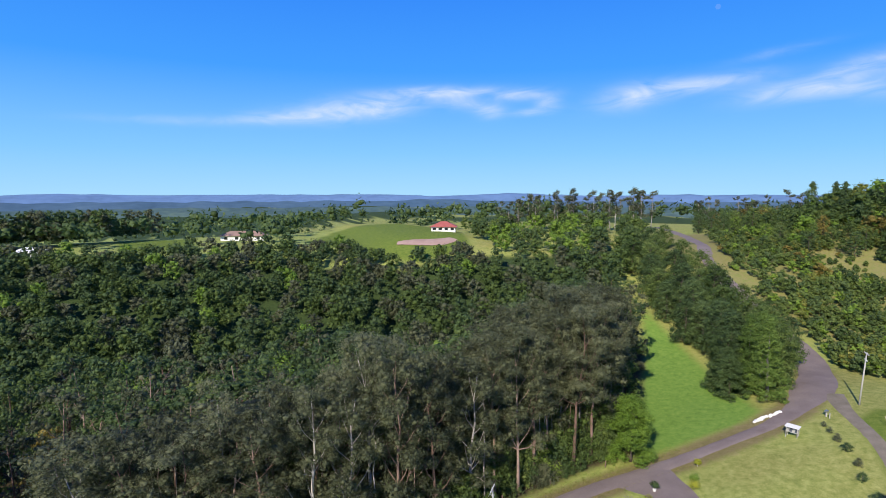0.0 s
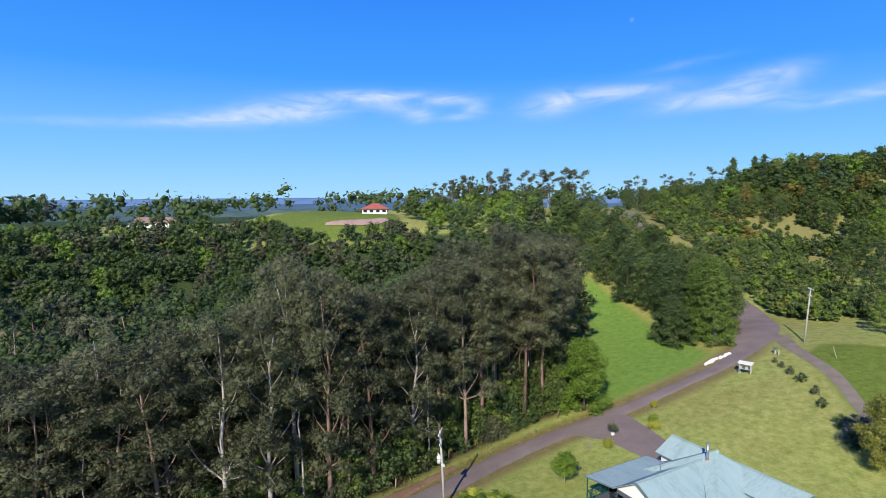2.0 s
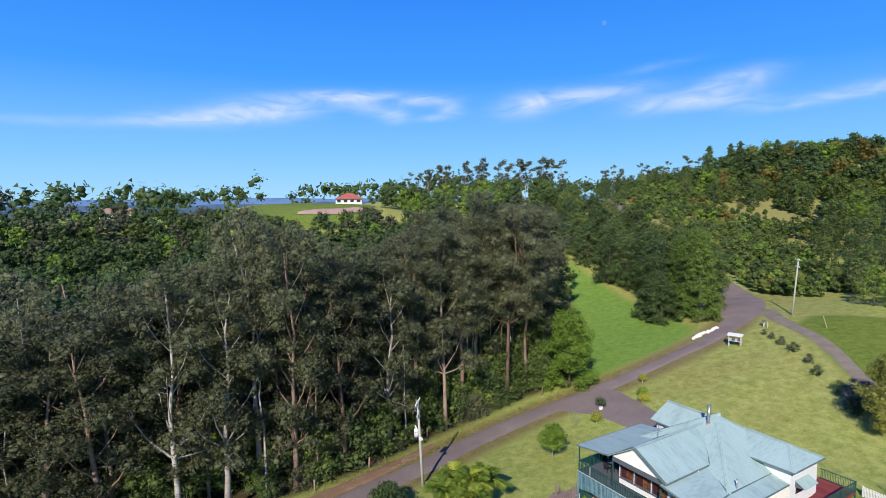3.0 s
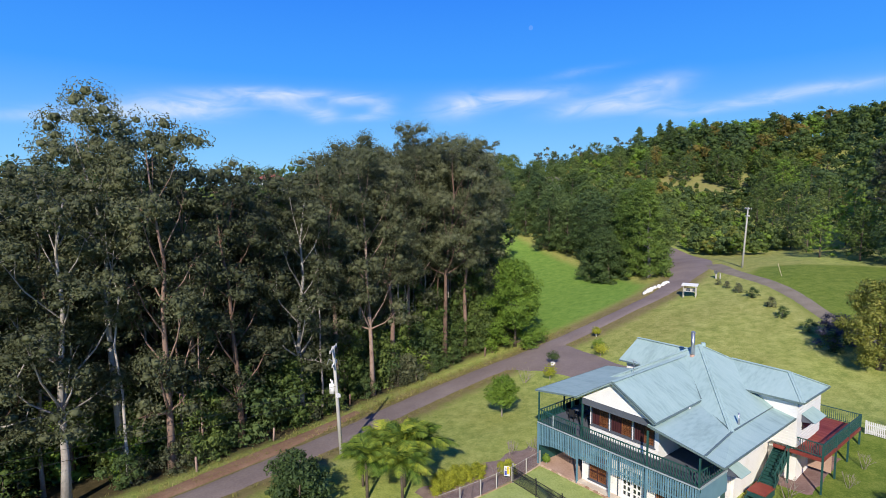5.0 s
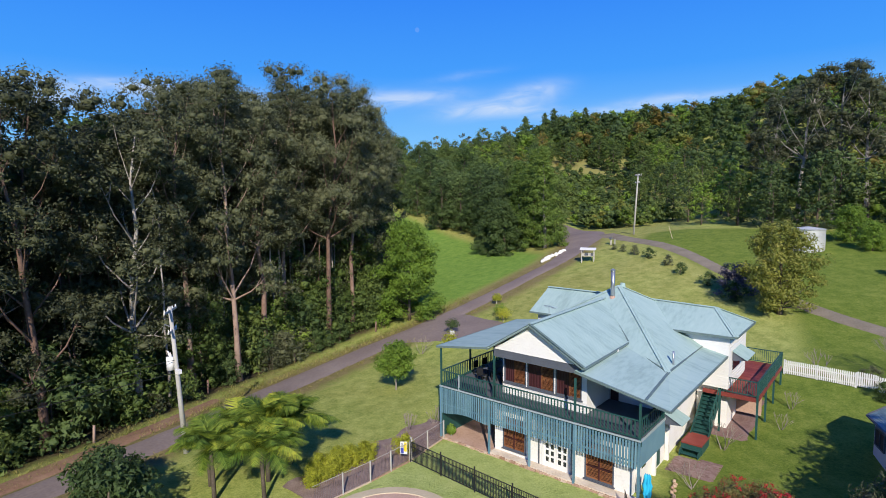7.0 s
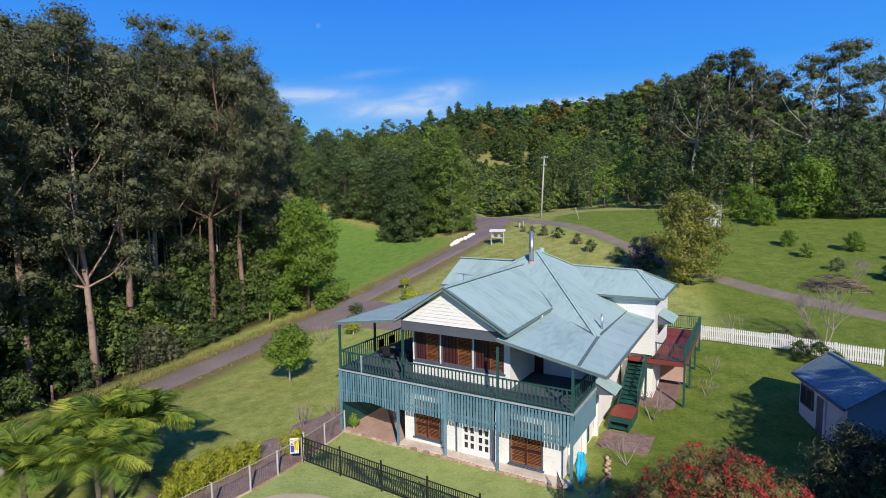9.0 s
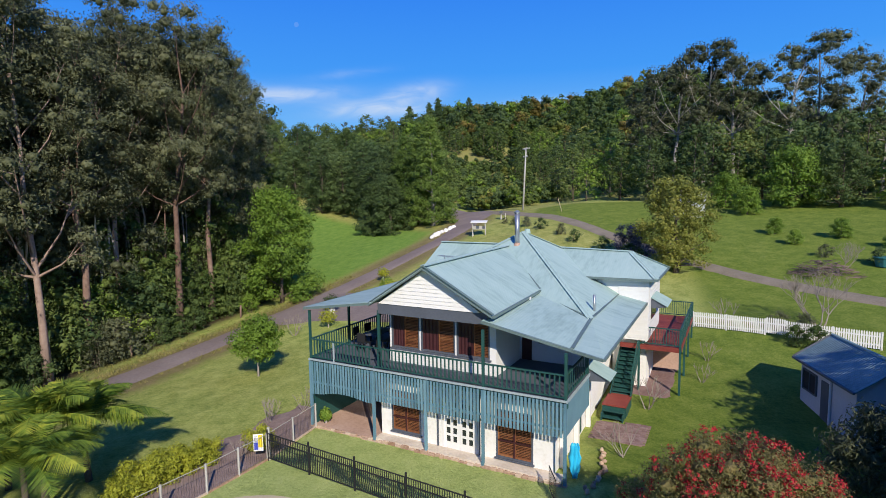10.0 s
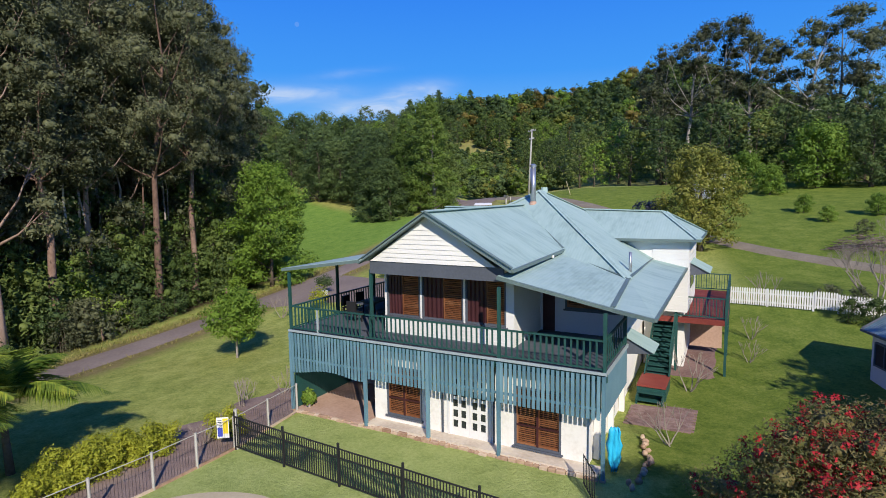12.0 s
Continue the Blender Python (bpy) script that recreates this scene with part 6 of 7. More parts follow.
ball_bush(-14.2, 18.8, 0.75, 0.5, M_DARKLEAF, "clipped dark round shrub in a white pot")
ball_bush(-11.6, 15.2, 0.75, 0.2, M_YELLOWLEAF, "clipped golden green round shrub")
ball_bush(-10.9, 23.6, 0.8, 0.15, M_YELLOWLEAF, "clipped golden green round shrub")
ball_bush(-12.4, 25.2, 0.75, 0.1, M_BRIGHT, "low bright green round shrub")
ball_bush(-15.6, 29.2, 0.55, 0.3, M_YELLOWLEAF, "clipped golden green round shrub")
ball_bush(1.05, 0.0, 0.32, 0.15, M_BRIGHT, "small leafy pot plant on the patio")
part("pot", Shape().tube([(-14.2, 18.8, float(ground_z(-14.2, 18.8))), (-14.2, 18.8, float(ground_z(-14.2, 18.8)) + 0.45)], [0.22, 0.3], 10), M_WHITE, None)
bpy.data.objects["pot"]["label"], bpy.data.objects["pot"]["category"] = "white round pot under a clipped shrub", "pot"

# long grass along the lane's forest side and round the bed
rng = np.random.default_rng(31)
v, f = [], []
while len(f) < 9000:
    i = rng.integers(0, 9)
    t = rng.uniform()
    a, b = ROAD[i], ROAD[i + 1]
    side = 1 if rng.uniform() < 0.9 else -1
    dx, dy = b[0] - a[0], b[1] - a[1]
    ln = math.hypot(dx, dy)
    off = side * (2.1 + abs(rng.normal()) * (1.5 if side == 1 else 0.25))
    x, y = a[0] + dx * t - dy / ln * off, a[1] + dy * t + dx / ln * off
    if near_line(x, y, ROAD) < 2.0:
        continue
    z = float(ground_z(x, y))
    for _ in range(5):
        h, q = rng.uniform(0.08, 0.3), rng.uniform(0, 6.28)
        ex, ey = math.cos(q) * 0.02, math.sin(q) * 0.02
        px, py = x + rng.normal() * 0.08, y + rng.normal() * 0.08
        lx, ly = rng.normal() * h * 0.4, rng.normal() * h * 0.4
        k = len(v)
        v += [(px - ex, py - ey, z), (px + ex, py + ey, z), (px + lx + ex * 0.2, py + ly + ey * 0.2, z + h), (px + lx - ex * 0.2, py + ly - ey * 0.2, z + h)]
        f.append((k, k + 1, k + 2, k + 3))
M_STRAW = mat("long_grass", [(0.13, 0.15, 0.03), (0.27, 0.25, 0.07), (0.42, 0.35, 0.14)], 0.4, 3, 0.9, 0, island=0.8, through_light=0.3)
tagged(new("verge_grass", quick_mesh("verge_grass", v, f, M_STRAW)), "long straw-coloured grass along the lane verge", "grass", kind="stuff")


# ---- poles, fences, shed and yard things ----
def power_pole(x, y, height, lean, label, transformer):
    root = thing("power_pole", on_ground(x, y), label, "power pole")
    top = Vector((lean[0], lean[1], height))
    part("pole", Shape().tube([(0, 0, -0.5), top * 0.5, top], [0.17, 0.14, 0.11], 10), M_POLE, root, smooth=True)
    for z, half in ((height - 0.25, 1.1), (height - 1.5, 0.75)):
        c = top * (z / height)
        arm = part("crossarm", Shape().beam(c + Vector((-half * 0.75, half * 0.65, 0)), c + Vector((half * 0.75, -half * 0.65, 0)), 0.1, 0.12), M_POLE, root)
        for u in (-0.92, -0.4, 0.4, 0.92):
            p = c + Vector((half * 0.75 * u, -half * 0.65 * u, 0.06))
            part("insulator", Shape().tube([p, p + Vector((0, 0, 0.16))], [0.045, 0.03], 6), M_WHITE, root)
    if transformer:
        c = top * 0.62
        part("transformer", Shape().tube([c + Vector((-0.4, -0.15, -0.45)), c + Vector((-0.4, -0.15, 0.35))], 0.26, 12), M_WHITE, root, "white cylindrical transformer", smooth=True)
        part("bushing", Shape().tube([c + Vector((-0.5, -0.15, 0.35)), c + Vector((-0.62, -0.2, 0.7))], 0.05, 6), M_WHITE, root)
        part("bushing", Shape().tube([c + Vector((-0.3, -0.15, 0.35)), c + Vector((-0.3, -0.2, 0.65))], 0.05, 6), M_WHITE, root)
        part("fuse_box", Shape().box(c.x + 0.12, c.y - 0.15, c.z - 0.6, c.x + 0.5, c.y + 0.1, c.z - 0.35), M_WHITE, root)
        part("bracket_arm", Shape().tube([top * 0.86, top * 0.86 + Vector((-0.5, -0.2, 0.15)), top * 0.82 + Vector((-0.75, -0.3, 0))], 0.04, 5), M_STEEL, root)
    return root


power_pole(-11.3, -11.1, 9.3, (-0.45, -0.3), "leaning weathered timber power pole with transformer", True)
power_pole(-12.7, 65.6, 10.2, (0.5, 0.2), "tall pale timber power pole beside the drive", False)
for k, z in enumerate((6.0, 5.2)):
    p0, p1 = Vector((-11.5, -11.3, float(ground_z(-11.3, -11.1)) + z)), Vector((-22, -70, z - 2.5))
    pts = [p0.lerp(p1, i / 14) + Vector((0, 0, -2.2 * (i / 14) * (1 - i / 14))) for i in range(15)]
    sh = Shape().tube(pts, 0.016, 4)
    tagged(new("power_line", mesh_of("power_line", sh.v, sh.f, M_BLACK)), "thin black overhead wire from the pole", "cable")

# roofed stand and stump box by the road
stand = thing("letterbox_stand", on_ground(-12.2, 47.2), "timber letterbox stand with white sheet roof", "letterbox", turn=20)
part("roof", Shape().slab([(-1.1, -0.65, 1.75), (1.1, -0.65, 1.75), (1.1, 0.65, 1.95), (-1.1, 0.65, 1.95)], 0.06), M_WHITE, stand, "white painted sheet roof")
for x in (-0.85, 0.85):
    for y in (-0.45, 0.45):
        part("leg", Shape().box(x - 0.05, y - 0.05, -0.2, x + 0.05, y + 0.05, 1.78), M_POLE, stand)
part("shelf", Shape().box(-0.9, -0.5, 0.8, 0.9, 0.5, 0.88), M_POLE, stand)
for k in range(4):
    part("box", Shape().box(-0.8 + k * 0.42, -0.35, 0.88, -0.45 + k * 0.42, 0.3, 1.25), M_SLATE if k % 2 else M_POLE, stand)
stump = thing("letterbox", on_ground(-13.1, 57.2), "pale letterbox on a short timber post", "letterbox")
part("post", Shape().tube([(0, 0, -0.2), (0, 0, 0.9)], 0.14, 8), M_POLE, stump)
part("box", Shape().box(-0.22, -0.3, 0.9, 0.22, 0.3, 1.25), M_STEEL, stump)
part("post", Shape().tube([(0.8, -0.3, -0.2), (0.8, -0.3, 1.0)], 0.09, 8), M_POLE, stump)
rnd = random.Random(8)
for k in range(13):
    t = k / 12
    x, y = -20.0 + 0.6 * t, 47.6 + 6.2 * t
    sh = Shape().blob((0, 0, 0.16), (rnd.uniform(0.25, 0.4), rnd.uniform(0.3, 0.42), rnd.uniform(0.25, 0.4)), 8, 5, 0.18, rnd)
    ob = new("rock", mesh_of("rock", sh.v, sh.f, M_WHITE, True))
    ob.location = on_ground(x + rnd.uniform(-0.2, 0.2), y)
    tagged(ob, "white-painted rock edging the lane", "rock", "white rocks along the lane")

# forest-side post and wire fence
for k, (x, y) in enumerate([(-17.6, -20.8), (-19.6, -13.7), (-23.8, -3.5), (-25.7, 6.8), (-25.4, 18)]):
    sh = Shape().tube([(0, 0, -0.3), (rnd.uniform(-0.08, 0.08), rnd.uniform(-0.08, 0.08), 1.25)], [0.1, 0.085], 7)
    ob = new("fence_post", mesh_of("fence_post", sh.v, sh.f, M_BARK, True))
    ob.location = on_ground(x, y)
    tagged(ob, "weathered split timber fence post by the lane", "fence post", "posts along the lane")

# black pool fence
pool_fence = thing("pool_fence", (0, 0, 0), "black tubular steel pool fence on the lawn", "fence")
s = Shape().box(-0.013, -0.013, 0.0, 0.013, 0.013, 1.12)
bar_mesh = mesh_of("bar", s.v, s.f, M_BLACK)
A, B = Vector((1.3, -4.0, 0)), Vector((13.8, -4.75, 0))
turn = math.degrees(math.atan2(B.y - A.y, B.x - A.x))
for z in (0.12, 0.92, 1.2):
    part("rail", Shape().beam((A.x, A.y, z), (B.x, B.y, z), 0.03, 0.04), M_BLACK, pool_fence)
for k in range(6):
    p = A.lerp(B, k / 5.2)
    part("post", Shape().box(p.x - 0.03, p.y - 0.03, -0.1, p.x + 0.03, p.y + 0.03, 1.38), M_BLACK, pool_fence)
for k in range(1, 126):
    p = A.lerp(B, k / 126)
    shared("bar", bar_mesh, (p.x, p.y, 0.1), pool_fence, turn)

# wire fence along the garden bed
wire_fence = thing("wire_fence", (0, 0, 0), "grey chain wire fence beside the garden bed", "fence")
line = [(0.85, -0.5), (1.25, -4.0), (1.2, -7.0), (0.9, -10.5)]
for (ax_, ay), (bx, by) in zip(line, line[1:]):
    n = max(1, round(math.hypot(bx - ax_, by - ay) / 1.7))
    for k in range(n):
        x, y = ax_ + (bx - ax_) * k / n, ay + (by - ay) * k / n
        part("post", Shape().tube([(x, y, -0.2), (x, y, 1.2)], 0.045, 6), M_POLE, wire_fence)
    part("top_wire", Shape().beam((ax_, ay, 1.15), (bx, by, 1.15), 0.02, 0.02), M_POLE, wire_fence)
    part("edging", Shape().beam((ax_, ay, 0.03), (bx, by, 0.03), 0.06, 0.1), M_STONE, wire_fence)
    sh = Shape()
    ln = math.hypot(bx - ax_, by - ay)
    m = int(ln / 0.1)
    for k in range(m):
        for sgn in (0, 1):
            u0, u1 = (k + (0 if sgn else 1)) / m, min(1, (k + (1 if sgn else 0)) / m)
            sh.beam((ax_ + (bx - ax_) * k / m, ay + (by - ay) * k / m, 0.08), (ax_ + (bx - ax_) * k / m, ay + (by - ay) * k / m, 1.13), 0.005, 0.005, (1, 0, 0))
    wires = part("wire_mesh", sh, M_STEEL, wire_fence)
    wires["kind"] = "stuff"
part("corner_post", Shape().tube([(1.3, -3.95, -0.2), (1.3, -3.95, 1.45)], 0.06, 8), M_POLE, wire_fence)
sign = thing("safety_sign", (1.06, -4.3, 0.5), "white yellow and blue safety sign hung on the fence corner", "sign", turn=35)
M_YEL = mat("sign_yellow", [(0.7, 0.5, 0.02), (0.8, 0.6, 0.05)], 3, 20, 0.5, 0)
M_BLU = mat("sign_blue", [(0.05, 0.07, 0.4), (0.08, 0.1, 0.5)], 3, 20, 0.5, 0)
part("panel", Shape().box(-0.2, -0.012, 0, 0.2, 0.0, 0.74), M_WHITE, sign)
part("yellow_block", Shape().box(0.0, -0.018, 0.16, 0.18, -0.0125, 0.7), M_YEL, sign)
part("blue_block", Shape().box(-0.17, -0.018, 0.06, -0.01, -0.0125, 0.38), M_BLU, sign)
for k in range(4):
    part("text_bar", Shape().box(-0.17, -0.018, 0.44 + k * 0.06, -0.03, -0.0125, 0.465 + k * 0.06), M_SLATE, sign)

bed = thing("garden_bed", (0, 0, 0), "bare brown mulched garden bed along the fence", "garden bed", kind="structure")
sh = Shape()
pts = []
for k in range(24):
    t = k / 23
    y = 1.2 - 11.5 * t
    pts.append((-1.9 + 0.25 * math.sin(k * 1.1) - 0.2 * t, y, 0.75 + 0.35 * math.sin(min(1, t * 2) * 1.57), y))
for a, y, b, _ in pts:
    for u in range(5):
        x = a + (b - a) * u / 4
        sh.v.append((x, y, float(ground_z(x, y)) + (0.03 if u in (0, 4) else 0.09)))
for k in range(23):
    for u in range(4):
        o = k * 5 + u
        sh.f.append((o, o + 5, o + 6, o + 1))
M_MULCH = mat("mulch", [(0.13, 0.09, 0.075), (0.24, 0.17, 0.145), (0.33, 0.255, 0.215)], 1.5, 14, 0.95, 0.8, 0.03)
part("mulch", sh, M_MULCH, bed)

# round paved terrace below the fence
terrace = thing("terrace", (5.0, -9.4, 0.0), "round paved terrace with pale stone rim", "paving", kind="structure")
M_RIM = mat("pale_paving", [(0.42, 0.34, 0.22), (0.55, 0.46, 0.32)], 1.2, 12, 0.85, 0.3, 0.01)
sh = Shape()
n = 48
for r, z in ((3.55, -0.1), (3.55, 0.13), (3.0, 0.14), (2.98, 0.10), (0.02, 0.1)):
    for k in range(n):
        q = 2 * math.pi * k / n
        sh.v.append((r * math.cos(q), r * math.sin(q), z))
ring = [(i * n + k, i * n + (k + 1) % n, (i + 1) * n + (k + 1) % n, (i + 1) * n + k) for i in range(3) for k in range(n)]
inner = [(3 * n + k, 3 * n + (k + 1) % n, 4 * n + (k + 1) % n, 4 * n + k) for k in range(n)]
rim = Shape()
rim.v, rim.f = sh.v[:4 * n], ring
part("rim", rim, M_RIM, terrace)
mid_disc = Shape()
mid_disc.v, mid_disc.f = sh.v, inner
part("paving", mid_disc, M_TERRA, terrace)

# white picket fence with gate
picket_fence = thing("picket_fence", (0, 0, 0), "white timber picket fence with a gate", "fence")
s = Shape().add([(-0.04, -0.012, 0), (0.04, -0.012, 0), (0.04, -0.012, 0.95), (0, -0.012, 1.02), (-0.04, -0.012, 0.95),
                 (-0.04, 0.012, 0), (0.04, 0.012, 0), (0.04, 0.012, 0.95), (0, 0.012, 1.02), (-0.04, 0.012, 0.95)],
                [(0, 1, 2, 3, 4), (9, 8, 7, 6, 5), (0, 5, 6, 1), (1, 6, 7, 2), (2, 7, 8, 3), (3, 8, 9, 4), (4, 9, 5, 0)])
picket_mesh = mesh_of("picket", s.v, s.f, M_WHITE)
A, B = Vector((16.1, 20.2)), Vector((26.2, 19.4))
turn = math.degrees(math.atan2(B.y - A.y, B.x - A.x))
n = 84
for k in range(n + 1):
    p = A.lerp(B, k / n)
    tall = 0.1 if 0.42 < k / n < 0.535 else 0.0
    shared("picket", picket_mesh, on_ground(p.x, p.y, 0.06 + tall), picket_fence, turn)
for h in (0.28, 0.78):
    for u0, u1 in ((0, 0.415), (0.425, 0.53), (0.54, 1)):
        a, b = A.lerp(B, u0), A.lerp(B, u1)
        part("rail", Shape().beam(on_ground(a.x, a.y + 0.03, h), on_ground(b.x, b.y + 0.03, h), 0.04, 0.08), M_WHITE, picket_fence)
for u in (0, 0.2, 0.42, 0.535, 0.77, 1.0):
    p = A.lerp(B, u)
    x, y, z = on_ground(p.x, p.y + 0.08)
    part("post", Shape().box(x - 0.05, y - 0.05, z - 0.2, x + 0.05, y + 0.05, z + 1.05), M_WHITE, picket_fence)
gate = thing("wire_gate", on_ground(27.0, 19.2), "grey steel tube gate with wire mesh", "gate", turn=-5)
for z in (0.1, 1.1):
    part("gate_rail", Shape().tube([(-0.4, 0, z), (1.5, 0, z)], 0.025, 6), M_STEEL, gate)
for x in (-0.4, 1.5):
    part("gate_post", Shape().tube([(x, 0, -0.1), (x, 0, 1.3)], 0.05, 6), M_STEEL, gate)
part("gate_brace", Shape().tube([(-0.4, 0, 1.1), (1.5, 0, 0.1)], 0.02, 6), M_STEEL, gate)
for k in range(2):
    plant(shrubs[2], 21.2 + k * 1.4, 20.9, 0.42)

# garden shed with blue roof
M_BLUEROOF = mat("blue_roof_iron", [(0.10, 0.16, 0.17), (0.19, 0.27, 0.28), (0.30, 0.39, 0.40)], 0.6, 6, 0.6, 0.1, 0.01, wave=("X", 0.15, 0.012), spec=0.15)
M_SHEDWALL = mat("grey_shed_wall", [(0.46, 0.45, 0.50), (0.58, 0.57, 0.62)], 0.8, 10, 0.8)
shed = thing("garden_shed", (21.5, 11.85, 0.45), "small pale grey garden shed with a blue-green iron roof", "shed", turn=-70)
L_, W_ = 4.6, 3.3
part("wall", Shape().box(0, 0.15, -0.3, L_, 0.25, 2.35), M_SHEDWALL, shed)
part("wall", Shape().box(0, W_ - 0.25, -0.3, L_, W_ - 0.15, 2.35), M_SHEDWALL, shed)
for x in (0.0, L_ - 0.1):
    part("gable_wall", Shape().add([(x, 0.25, -0.3), (x, W_ - 0.25, -0.3), (x, W_ - 0.25, 2.35), (x, W_ / 2, 3.3), (x, 0.25, 2.35),
                                     (x + 0.1, 0.25, -0.3), (x + 0.1, W_ - 0.25, -0.3), (x + 0.1, W_ - 0.25, 2.35), (x + 0.1, W_ / 2, 3.3), (x + 0.1, 0.25, 2.35)],
                                    [(4, 3, 2, 1, 0), (5, 6, 7, 8, 9), (0, 1, 6, 5), (1, 2, 7, 6), (2, 3, 8, 7), (3, 4, 9, 8), (4, 0, 5, 9)]), M_SHEDWALL, shed)
part("roof_sheet", Shape().slab([(-0.3, -0.1, 2.3), (L_ + 0.3, -0.1, 2.3), (L_ + 0.3, W_ / 2, 3.45), (-0.3, W_ / 2, 3.45)], 0.05), M_BLUEROOF, shed)
part("roof_sheet", Shape().slab([(-0.3, W_ / 2, 3.45), (L_ + 0.3, W_ / 2, 3.45), (L_ + 0.3, W_ + 0.1, 2.3), (-0.3, W_ + 0.1, 2.3)], 0.05), M_BLUEROOF, shed)
part("ridge_cap", Shape().tube([(-0.3, W_ / 2, 3.46), (L_ + 0.3, W_ / 2, 3.46)], 0.07, 6), M_ROOF, shed)
part("downpipe", Shape().tube([(2.75, 0.09, -0.1), (2.75, 0.09, 2.25)], 0.05, 6), M_WHITE, shed)
part("door", Shape().box(1.95, 0.1, -0.15, 2.6, 0.145, 1.85), M_SLATE, shed)
for x in (0.35,):
    win = part("window", Shape().box(x, 0.1, 0.95, x + 1.15, 0.148, 1.85), M_SHADE, shed)
    part("frame", Shape().box(x - 0.06, 0.06, 0.89, x, 0.149, 1.91).box(x + 1.15, 0.06, 0.89, x + 1.21, 0.149, 1.91).box(x, 0.06, 1.85, x + 1.15, 0.149, 1.91).box(x, 0.06, 0.89, x + 1.15, 0.149, 0.95)
         .box(x + 0.55, 0.07, 0.95, x + 0.6, 0.149, 1.85), M_SLATE, win)
part("barge_board", Shape().beam((-0.32, -0.1, 2.3), (-0.32, W_ / 2, 3.45), 0.03, 0.14).beam((-0.32, W_ + 0.1, 2.3), (-0.32, W_ / 2, 3.45), 0.03, 0.14), M_SLATE, shed)
part("gutter", Shape().beam((-0.3, -0.14, 2.27), (L_ + 0.3, -0.14, 2.27), 0.1, 0.1), M_SLATE, shed)

# water tank on the hill
tank = thing("water_tank", on_ground(13.0, 56.5), "pale corrugated round water tank on the hill lawn", "water tank")
M_TANK = mat("tank_iron", [(0.5, 0.5, 0.5), (0.68, 0.69, 0.70)], 0.5, 4, 0.45, 0.1, 0.01, metal=0.3, wave=("Z", 0.12, 0.015))
sh = Shape()
part("wall", Shape().tube([(0, 0, -0.2), (0, 0, 2.6)], 1.9, 28), M_TANK, tank, smooth=False)
part("lid", Shape().tube([(0, 0, 2.6), (0, 0, 2.66), (0, 0, 2.95)], [1.98, 1.98, 0.15], 28), M_TANK, tank)

# bare ground under the rear deck
yard = thing("bare_ground", (0, 0, 0), "bare pinkish trodden ground under the rear deck", "ground", kind="structure")
sh = Shape()
for i in range(13):
    for j in range(9):
        x, y = 13.0 + j * 0.36 + (0.12 * math.sin(i * 1.7) if j == 8 else 0), 9.6 + i * 0.55
        sh.v.append(on_ground(x, y, 0.035 - (0.06 if j in (0, 8) or i in (0, 12) else 0)))
sh.f = [(i * 9 + j, i * 9 + j + 1, i * 9 + j + 10, i * 9 + j + 9) for i in range(12) for j in range(8)]
part("soil", sh, M_BRICKPATH, yard)

# paths and rocks beside the stair, blue sheet at the corner
path = thing("path", (0, 0, 0), "worn brick path beside the stair", "path", kind="structure")
rnd = random.Random(4)
bm_ = Shape().box(-0.11, -0.055, -0.05, 0.11, 0.055, 0.0)
brick = mesh_of("brick", bm_.v, bm_.f, M_BRICKPATH)
count = 0
for i in range(10):
    for j in range(18):
        x, y = 13.0 + i * 0.235 + (0.11 if j % 2 else 0), 4.2 + j * 0.12
        if y > 6.1 and x < 14.2:
            continue
        if count < 200:
            shared("brick", brick, on_ground(x, y, 0.055 + rnd.uniform(-0.008, 0.008)), path, rnd.uniform(-3, 3))
            count += 1
for k in range(16):
    sh = Shape().blob((0, 0, 0.1), (rnd.uniform(0.07, 0.13), rnd.uniform(0.07, 0.13), rnd.uniform(0.08, 0.12)), 8, 5, 0.2, rnd)
    ob = new("rock", mesh_of("rock", sh.v, sh.f, M_STONE, True))
    ob.location = on_ground(13.9 + rnd.uniform(-0.12, 0.12) + 0.3 * math.sin(k * 0.25), -0.6 + k * 0.24)
    tagged(ob, "pale rough garden stone by the house corner", "rock", "stones by the house corner")
M_BLUETARP = mat("blue_plastic", [(0.02, 0.36, 0.62), (0.05, 0.55, 0.80)], 4, 20, 0.4, 0.3, 0.02)
tarp = Shape()
for i in range(11):
    for j in range(9):
        u, z = j / 8 - 0.5, 1.5 - i * 0.143
        w = 0.26 + 0.16 * math.sin(i * 0.34) + 0.05 * math.sin(i * 1.9)
        fold = 0.07 * math.sin(j * 2.1 + i * 0.5)
        tarp.v.append((13.32 + 0.93 * u * w - 0.36 * fold, 0.25 + 0.36 * u * w + 0.93 * fold, max(0.07, z)))
for i in range(10):
    for j in range(8):
        o = i * 9 + j
        tarp.f.append((o, o + 1, o + 10, o + 9))
tarp_ob = new("blue_sheet", mesh_of("blue_sheet", tarp.v, tarp.f, M_BLUETARP, True))
solid = tarp_ob.modifiers.new("thickness", "SOLIDIFY")
solid.thickness = 0.03
tagged(tarp_ob, "crumpled bright blue plastic sheet hung at the house corner", "tarpaulin")

# low gate rail at the house corner
corner_gate = thing("garden_gate", (12.7, -1.0, 0), "small black steel garden gate by the house corner", "gate", turn=-60)
for z in (0.1, 0.95):
    part("rail", Shape().beam((-0.1, 0, z), (1.0, 0, z), 0.03, 0.03), M_BLACK, corner_gate)
for k in range(8):
    part("bar", Shape().box(-0.1 + k * 0.155, -0.01, 0.1, -0.085 + k * 0.155, 0.01, 1.0), M_BLACK, corner_gate)


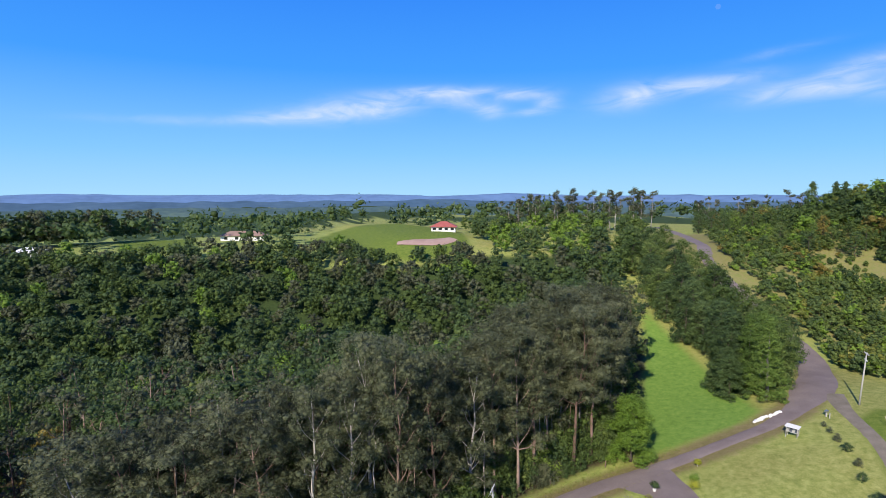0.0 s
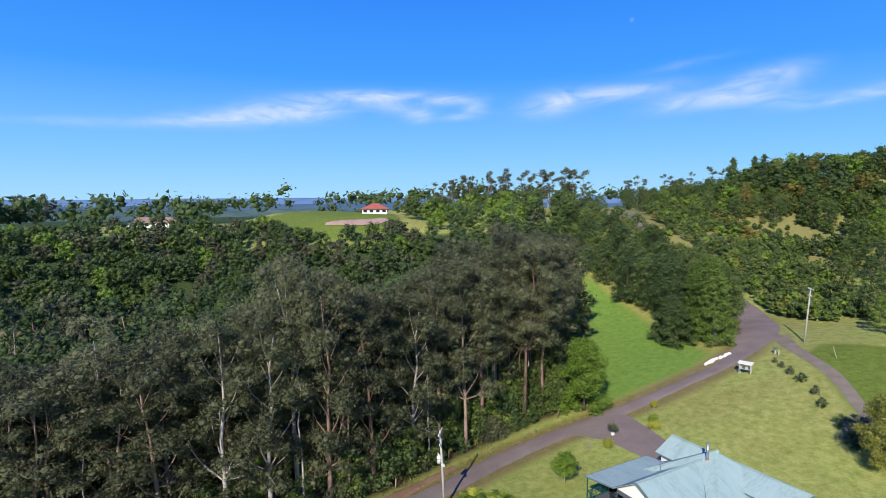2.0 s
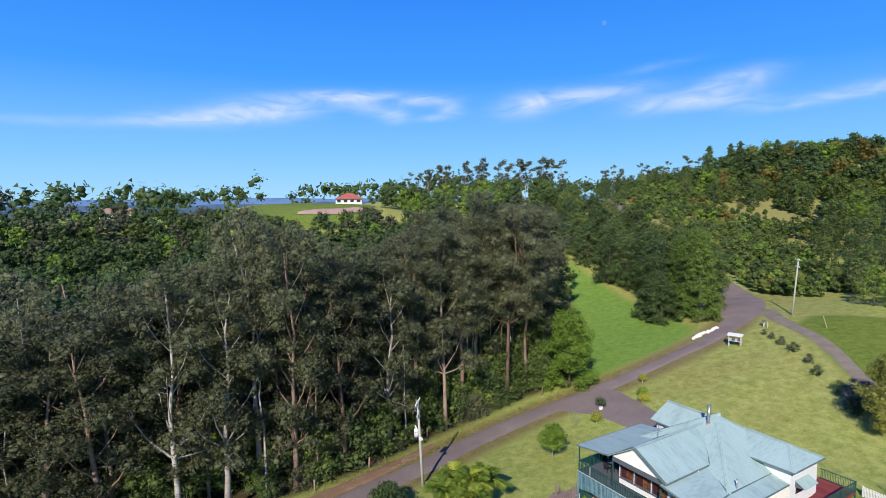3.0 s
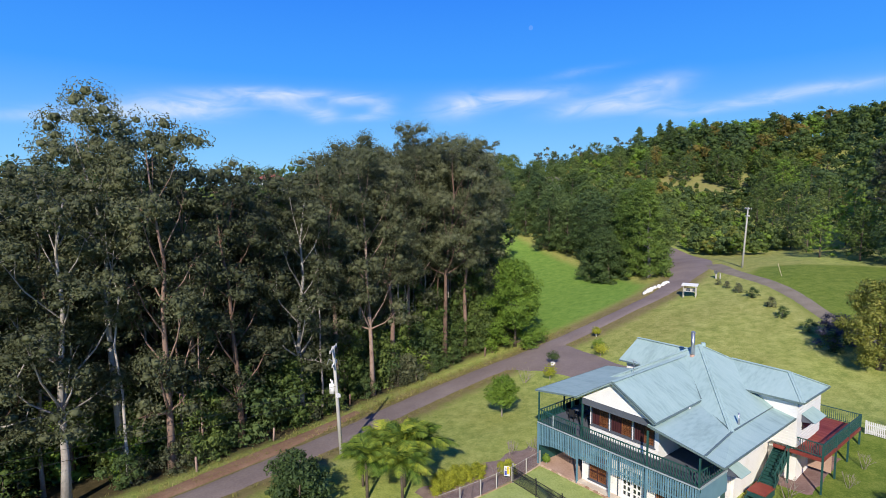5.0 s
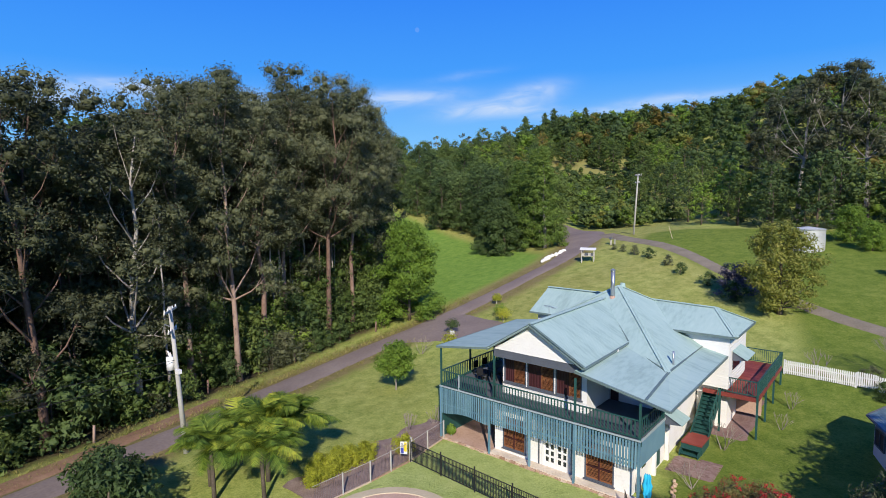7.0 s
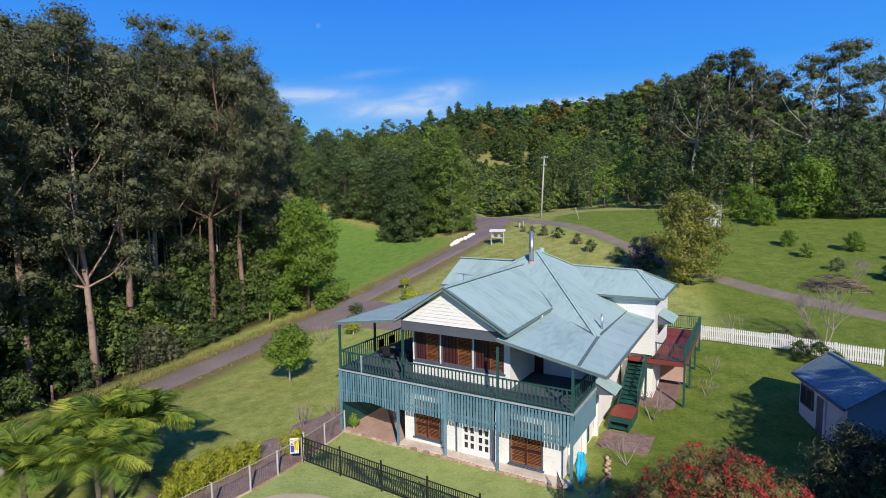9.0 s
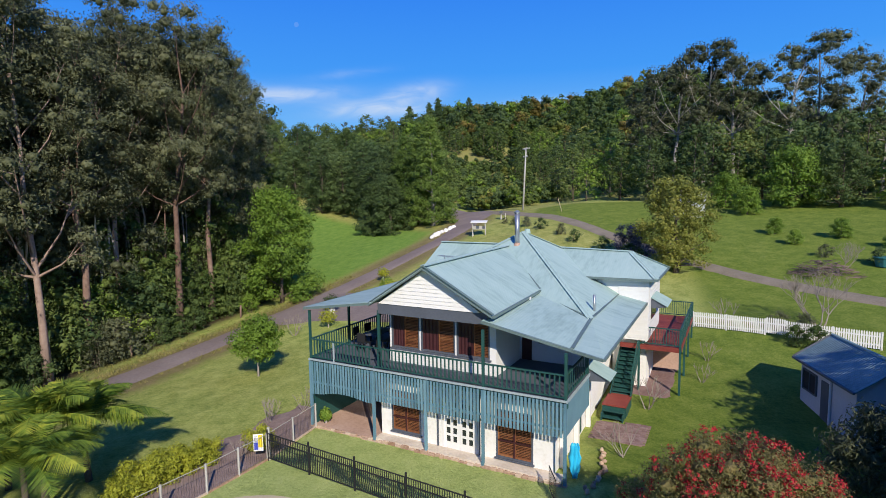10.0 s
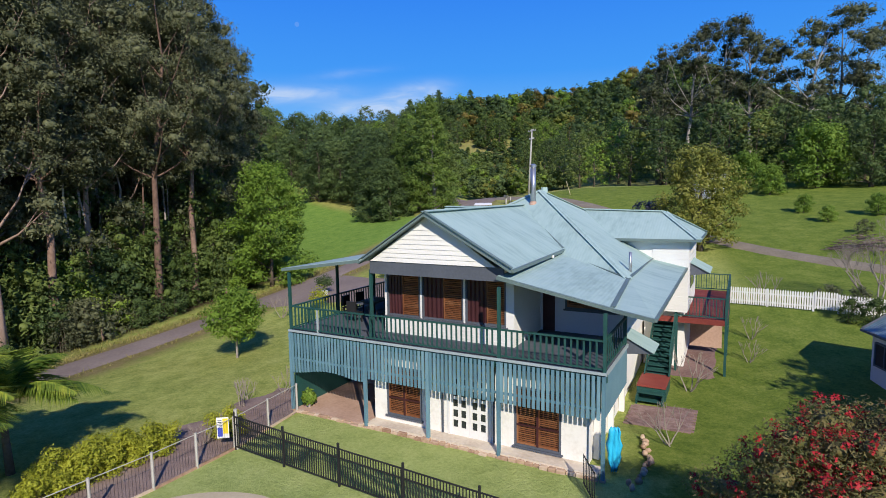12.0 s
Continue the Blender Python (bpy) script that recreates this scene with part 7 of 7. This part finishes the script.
# cut brush, a mauve shrub, a leaning stake and a tub on the hill lawn
rnd = random.Random(21)
M_BRUSH = mat("dry_brush", [(0.10, 0.065, 0.06), (0.19, 0.13, 0.12), (0.29, 0.21, 0.19)], 2, 12, 0.95, 0, island=0.6)
sh = Shape()
for k in range(230):
    q, r = rnd.uniform(0, 6.283), rnd.uniform(0, 1) ** 0.6
    x, y = math.cos(q) * r * 2.5, math.sin(q) * r * 1.7
    z = 1.35 * (1 - r * r) * rnd.uniform(0.1, 1.0) + 0.08
    a, ln, up = q + rnd.uniform(-1.3, 1.3), rnd.uniform(0.5, 1.3), rnd.uniform(-0.25, 0.35)
    d = Vector((math.cos(a), math.sin(a), up)) * ln / 2
    sh.tube([Vector((x, y, z)) - d, Vector((x, y, z + rnd.uniform(-0.08, 0.08))), Vector((x, y, z)) + d], [0.03, 0.025, 0.012], 3, False)
brush = thing("brush_pile", on_ground(25.0, 34.0), "heap of dry cut branches on the lawn", "brush pile")
part("branch", sh, M_BRUSH, brush)
M_MAUVE = mat("mauve_leaves", [(0.05, 0.05, 0.07), (0.11, 0.105, 0.15), (0.22, 0.20, 0.30)], spread=0.2, **LEAF)
mauve = make_tree("flowering_shrub", 107, 4.3, 0.05, 2.4, 34, 0.62, 130, 0.2, M_MAUVE, M_TWIG, "dark mauve flowering shrub under the shade tree", "shrub", 0.07, stems=3)
plant(mauve, 9.2, 37.0, 0.85)
stake = thing("stake", on_ground(-4.4, 59.6), "pale timber stake leaning on the hill lawn", "stake")
part("stake", Shape().beam((0, 0, -0.1), (-0.55, -0.2, 1.9), 0.12, 0.06), M_RIM, stake)
M_TUB = mat("teal_plastic", [(0.03, 0.14, 0.15), (0.05, 0.20, 0.21)], 2, 12, 0.5, 0.1)
tub = thing("garden_tub", on_ground(29.4, 36.7), "teal plastic garden tub on the lawn", "tub")
part("body", Shape().tube([(0, 0, 0.02), (0, 0, 0.75)], [0.65, 0.8], 14), M_TUB, tub)
part("rim", Shape().tube([(0, 0, 0.75), (0, 0, 0.82)], 0.86, 14), M_TUB, tub)
for x, y, s in ((21.9, 18.8, 0.42), (22.9, 18.4, 0.5), (23.8, 18.2, 0.36)):
    plant(shrubs[1], x, y, s)
part("under_screen", Shape().box(14.5, 13.0, 1.0, 15.95, 13.06, RD - 0.3), M_TERRA, house, "pale timber screen under the rear deck")


# ---- houses on the far ridge ----
def far_house(x, y, w, d, h, roof_mat, label, turn=0.0):
    root = thing("far_house", on_ground(x, y), label, "house", turn=turn)
    part("wall", Shape().box(-w / 2, -d / 2, -2, w / 2, d / 2, h), M_WHITE, root)
    o, r = 0.9, h + d * 0.28
    sh = Shape()
    a, b, c, e = (-w / 2 - o, -d / 2 - o, h), (w / 2 + o, -d / 2 - o, h), (w / 2 + o, d / 2 + o, h), (-w / 2 - o, d / 2 + o, h)
    p, q = (-w / 2 + d / 2, 0, r), (w / 2 - d / 2, 0, r)
    sh.slab([a, b, q, p], 0.15).slab([b, c, q], 0.15).slab([c, e, p, q], 0.15).slab([e, a, p], 0.15)
    part("roof", sh, roof_mat, root)
    for k in range(4):
        u = -w / 2 + w * (k + 0.5) / 4
        part("window", Shape().box(u - 0.9, -d / 2 - 0.05, 0.8, u + 0.9, -d / 2 + 0.02, h - 0.5), M_GLASS, root)
        part("window", Shape().box(w / 2 - 0.02, -d / 2 + d * (k + 0.3) / 4, 0.8, w / 2 + 0.05, -d / 2 + d * (k + 0.8) / 4, h - 0.5), M_GLASS, root)


M_PINKEARTH = mat("pinkish_earth", [(0.34, 0.21, 0.16), (0.48, 0.33, 0.26)], 0.3, 2, 0.95)
M_REDROOF = mat("red_tile_roof", [(0.34, 0.08, 0.06), (0.46, 0.14, 0.11)], 0.5, 4, 0.7)
M_BROWNROOF = mat("brown_tile_roof", [(0.25, 0.15, 0.11), (0.36, 0.24, 0.19)], 0.5, 4, 0.8)
far_house(-229, 68, 13, 10, 2.6, M_REDROOF, "distant house with a red hipped roof on the ridge", 65)
far_house(-290, -34, 24, 9, 3.0, M_BROWNROOF, "distant long white house with a pale brown roof", 75)
far_house(-232, -122, 11, 7, 2.6, M_WHITE, "distant white roofed house among the trees", 70)
pad = strip("earth_pad", [(-205, 34), (-200, 44), (-197, 54), (-199, 62)], [4, 9, 10, 6], M_PINKEARTH, "bare pinkish earth pad beside the distant house", "earth", 0.25, 9)
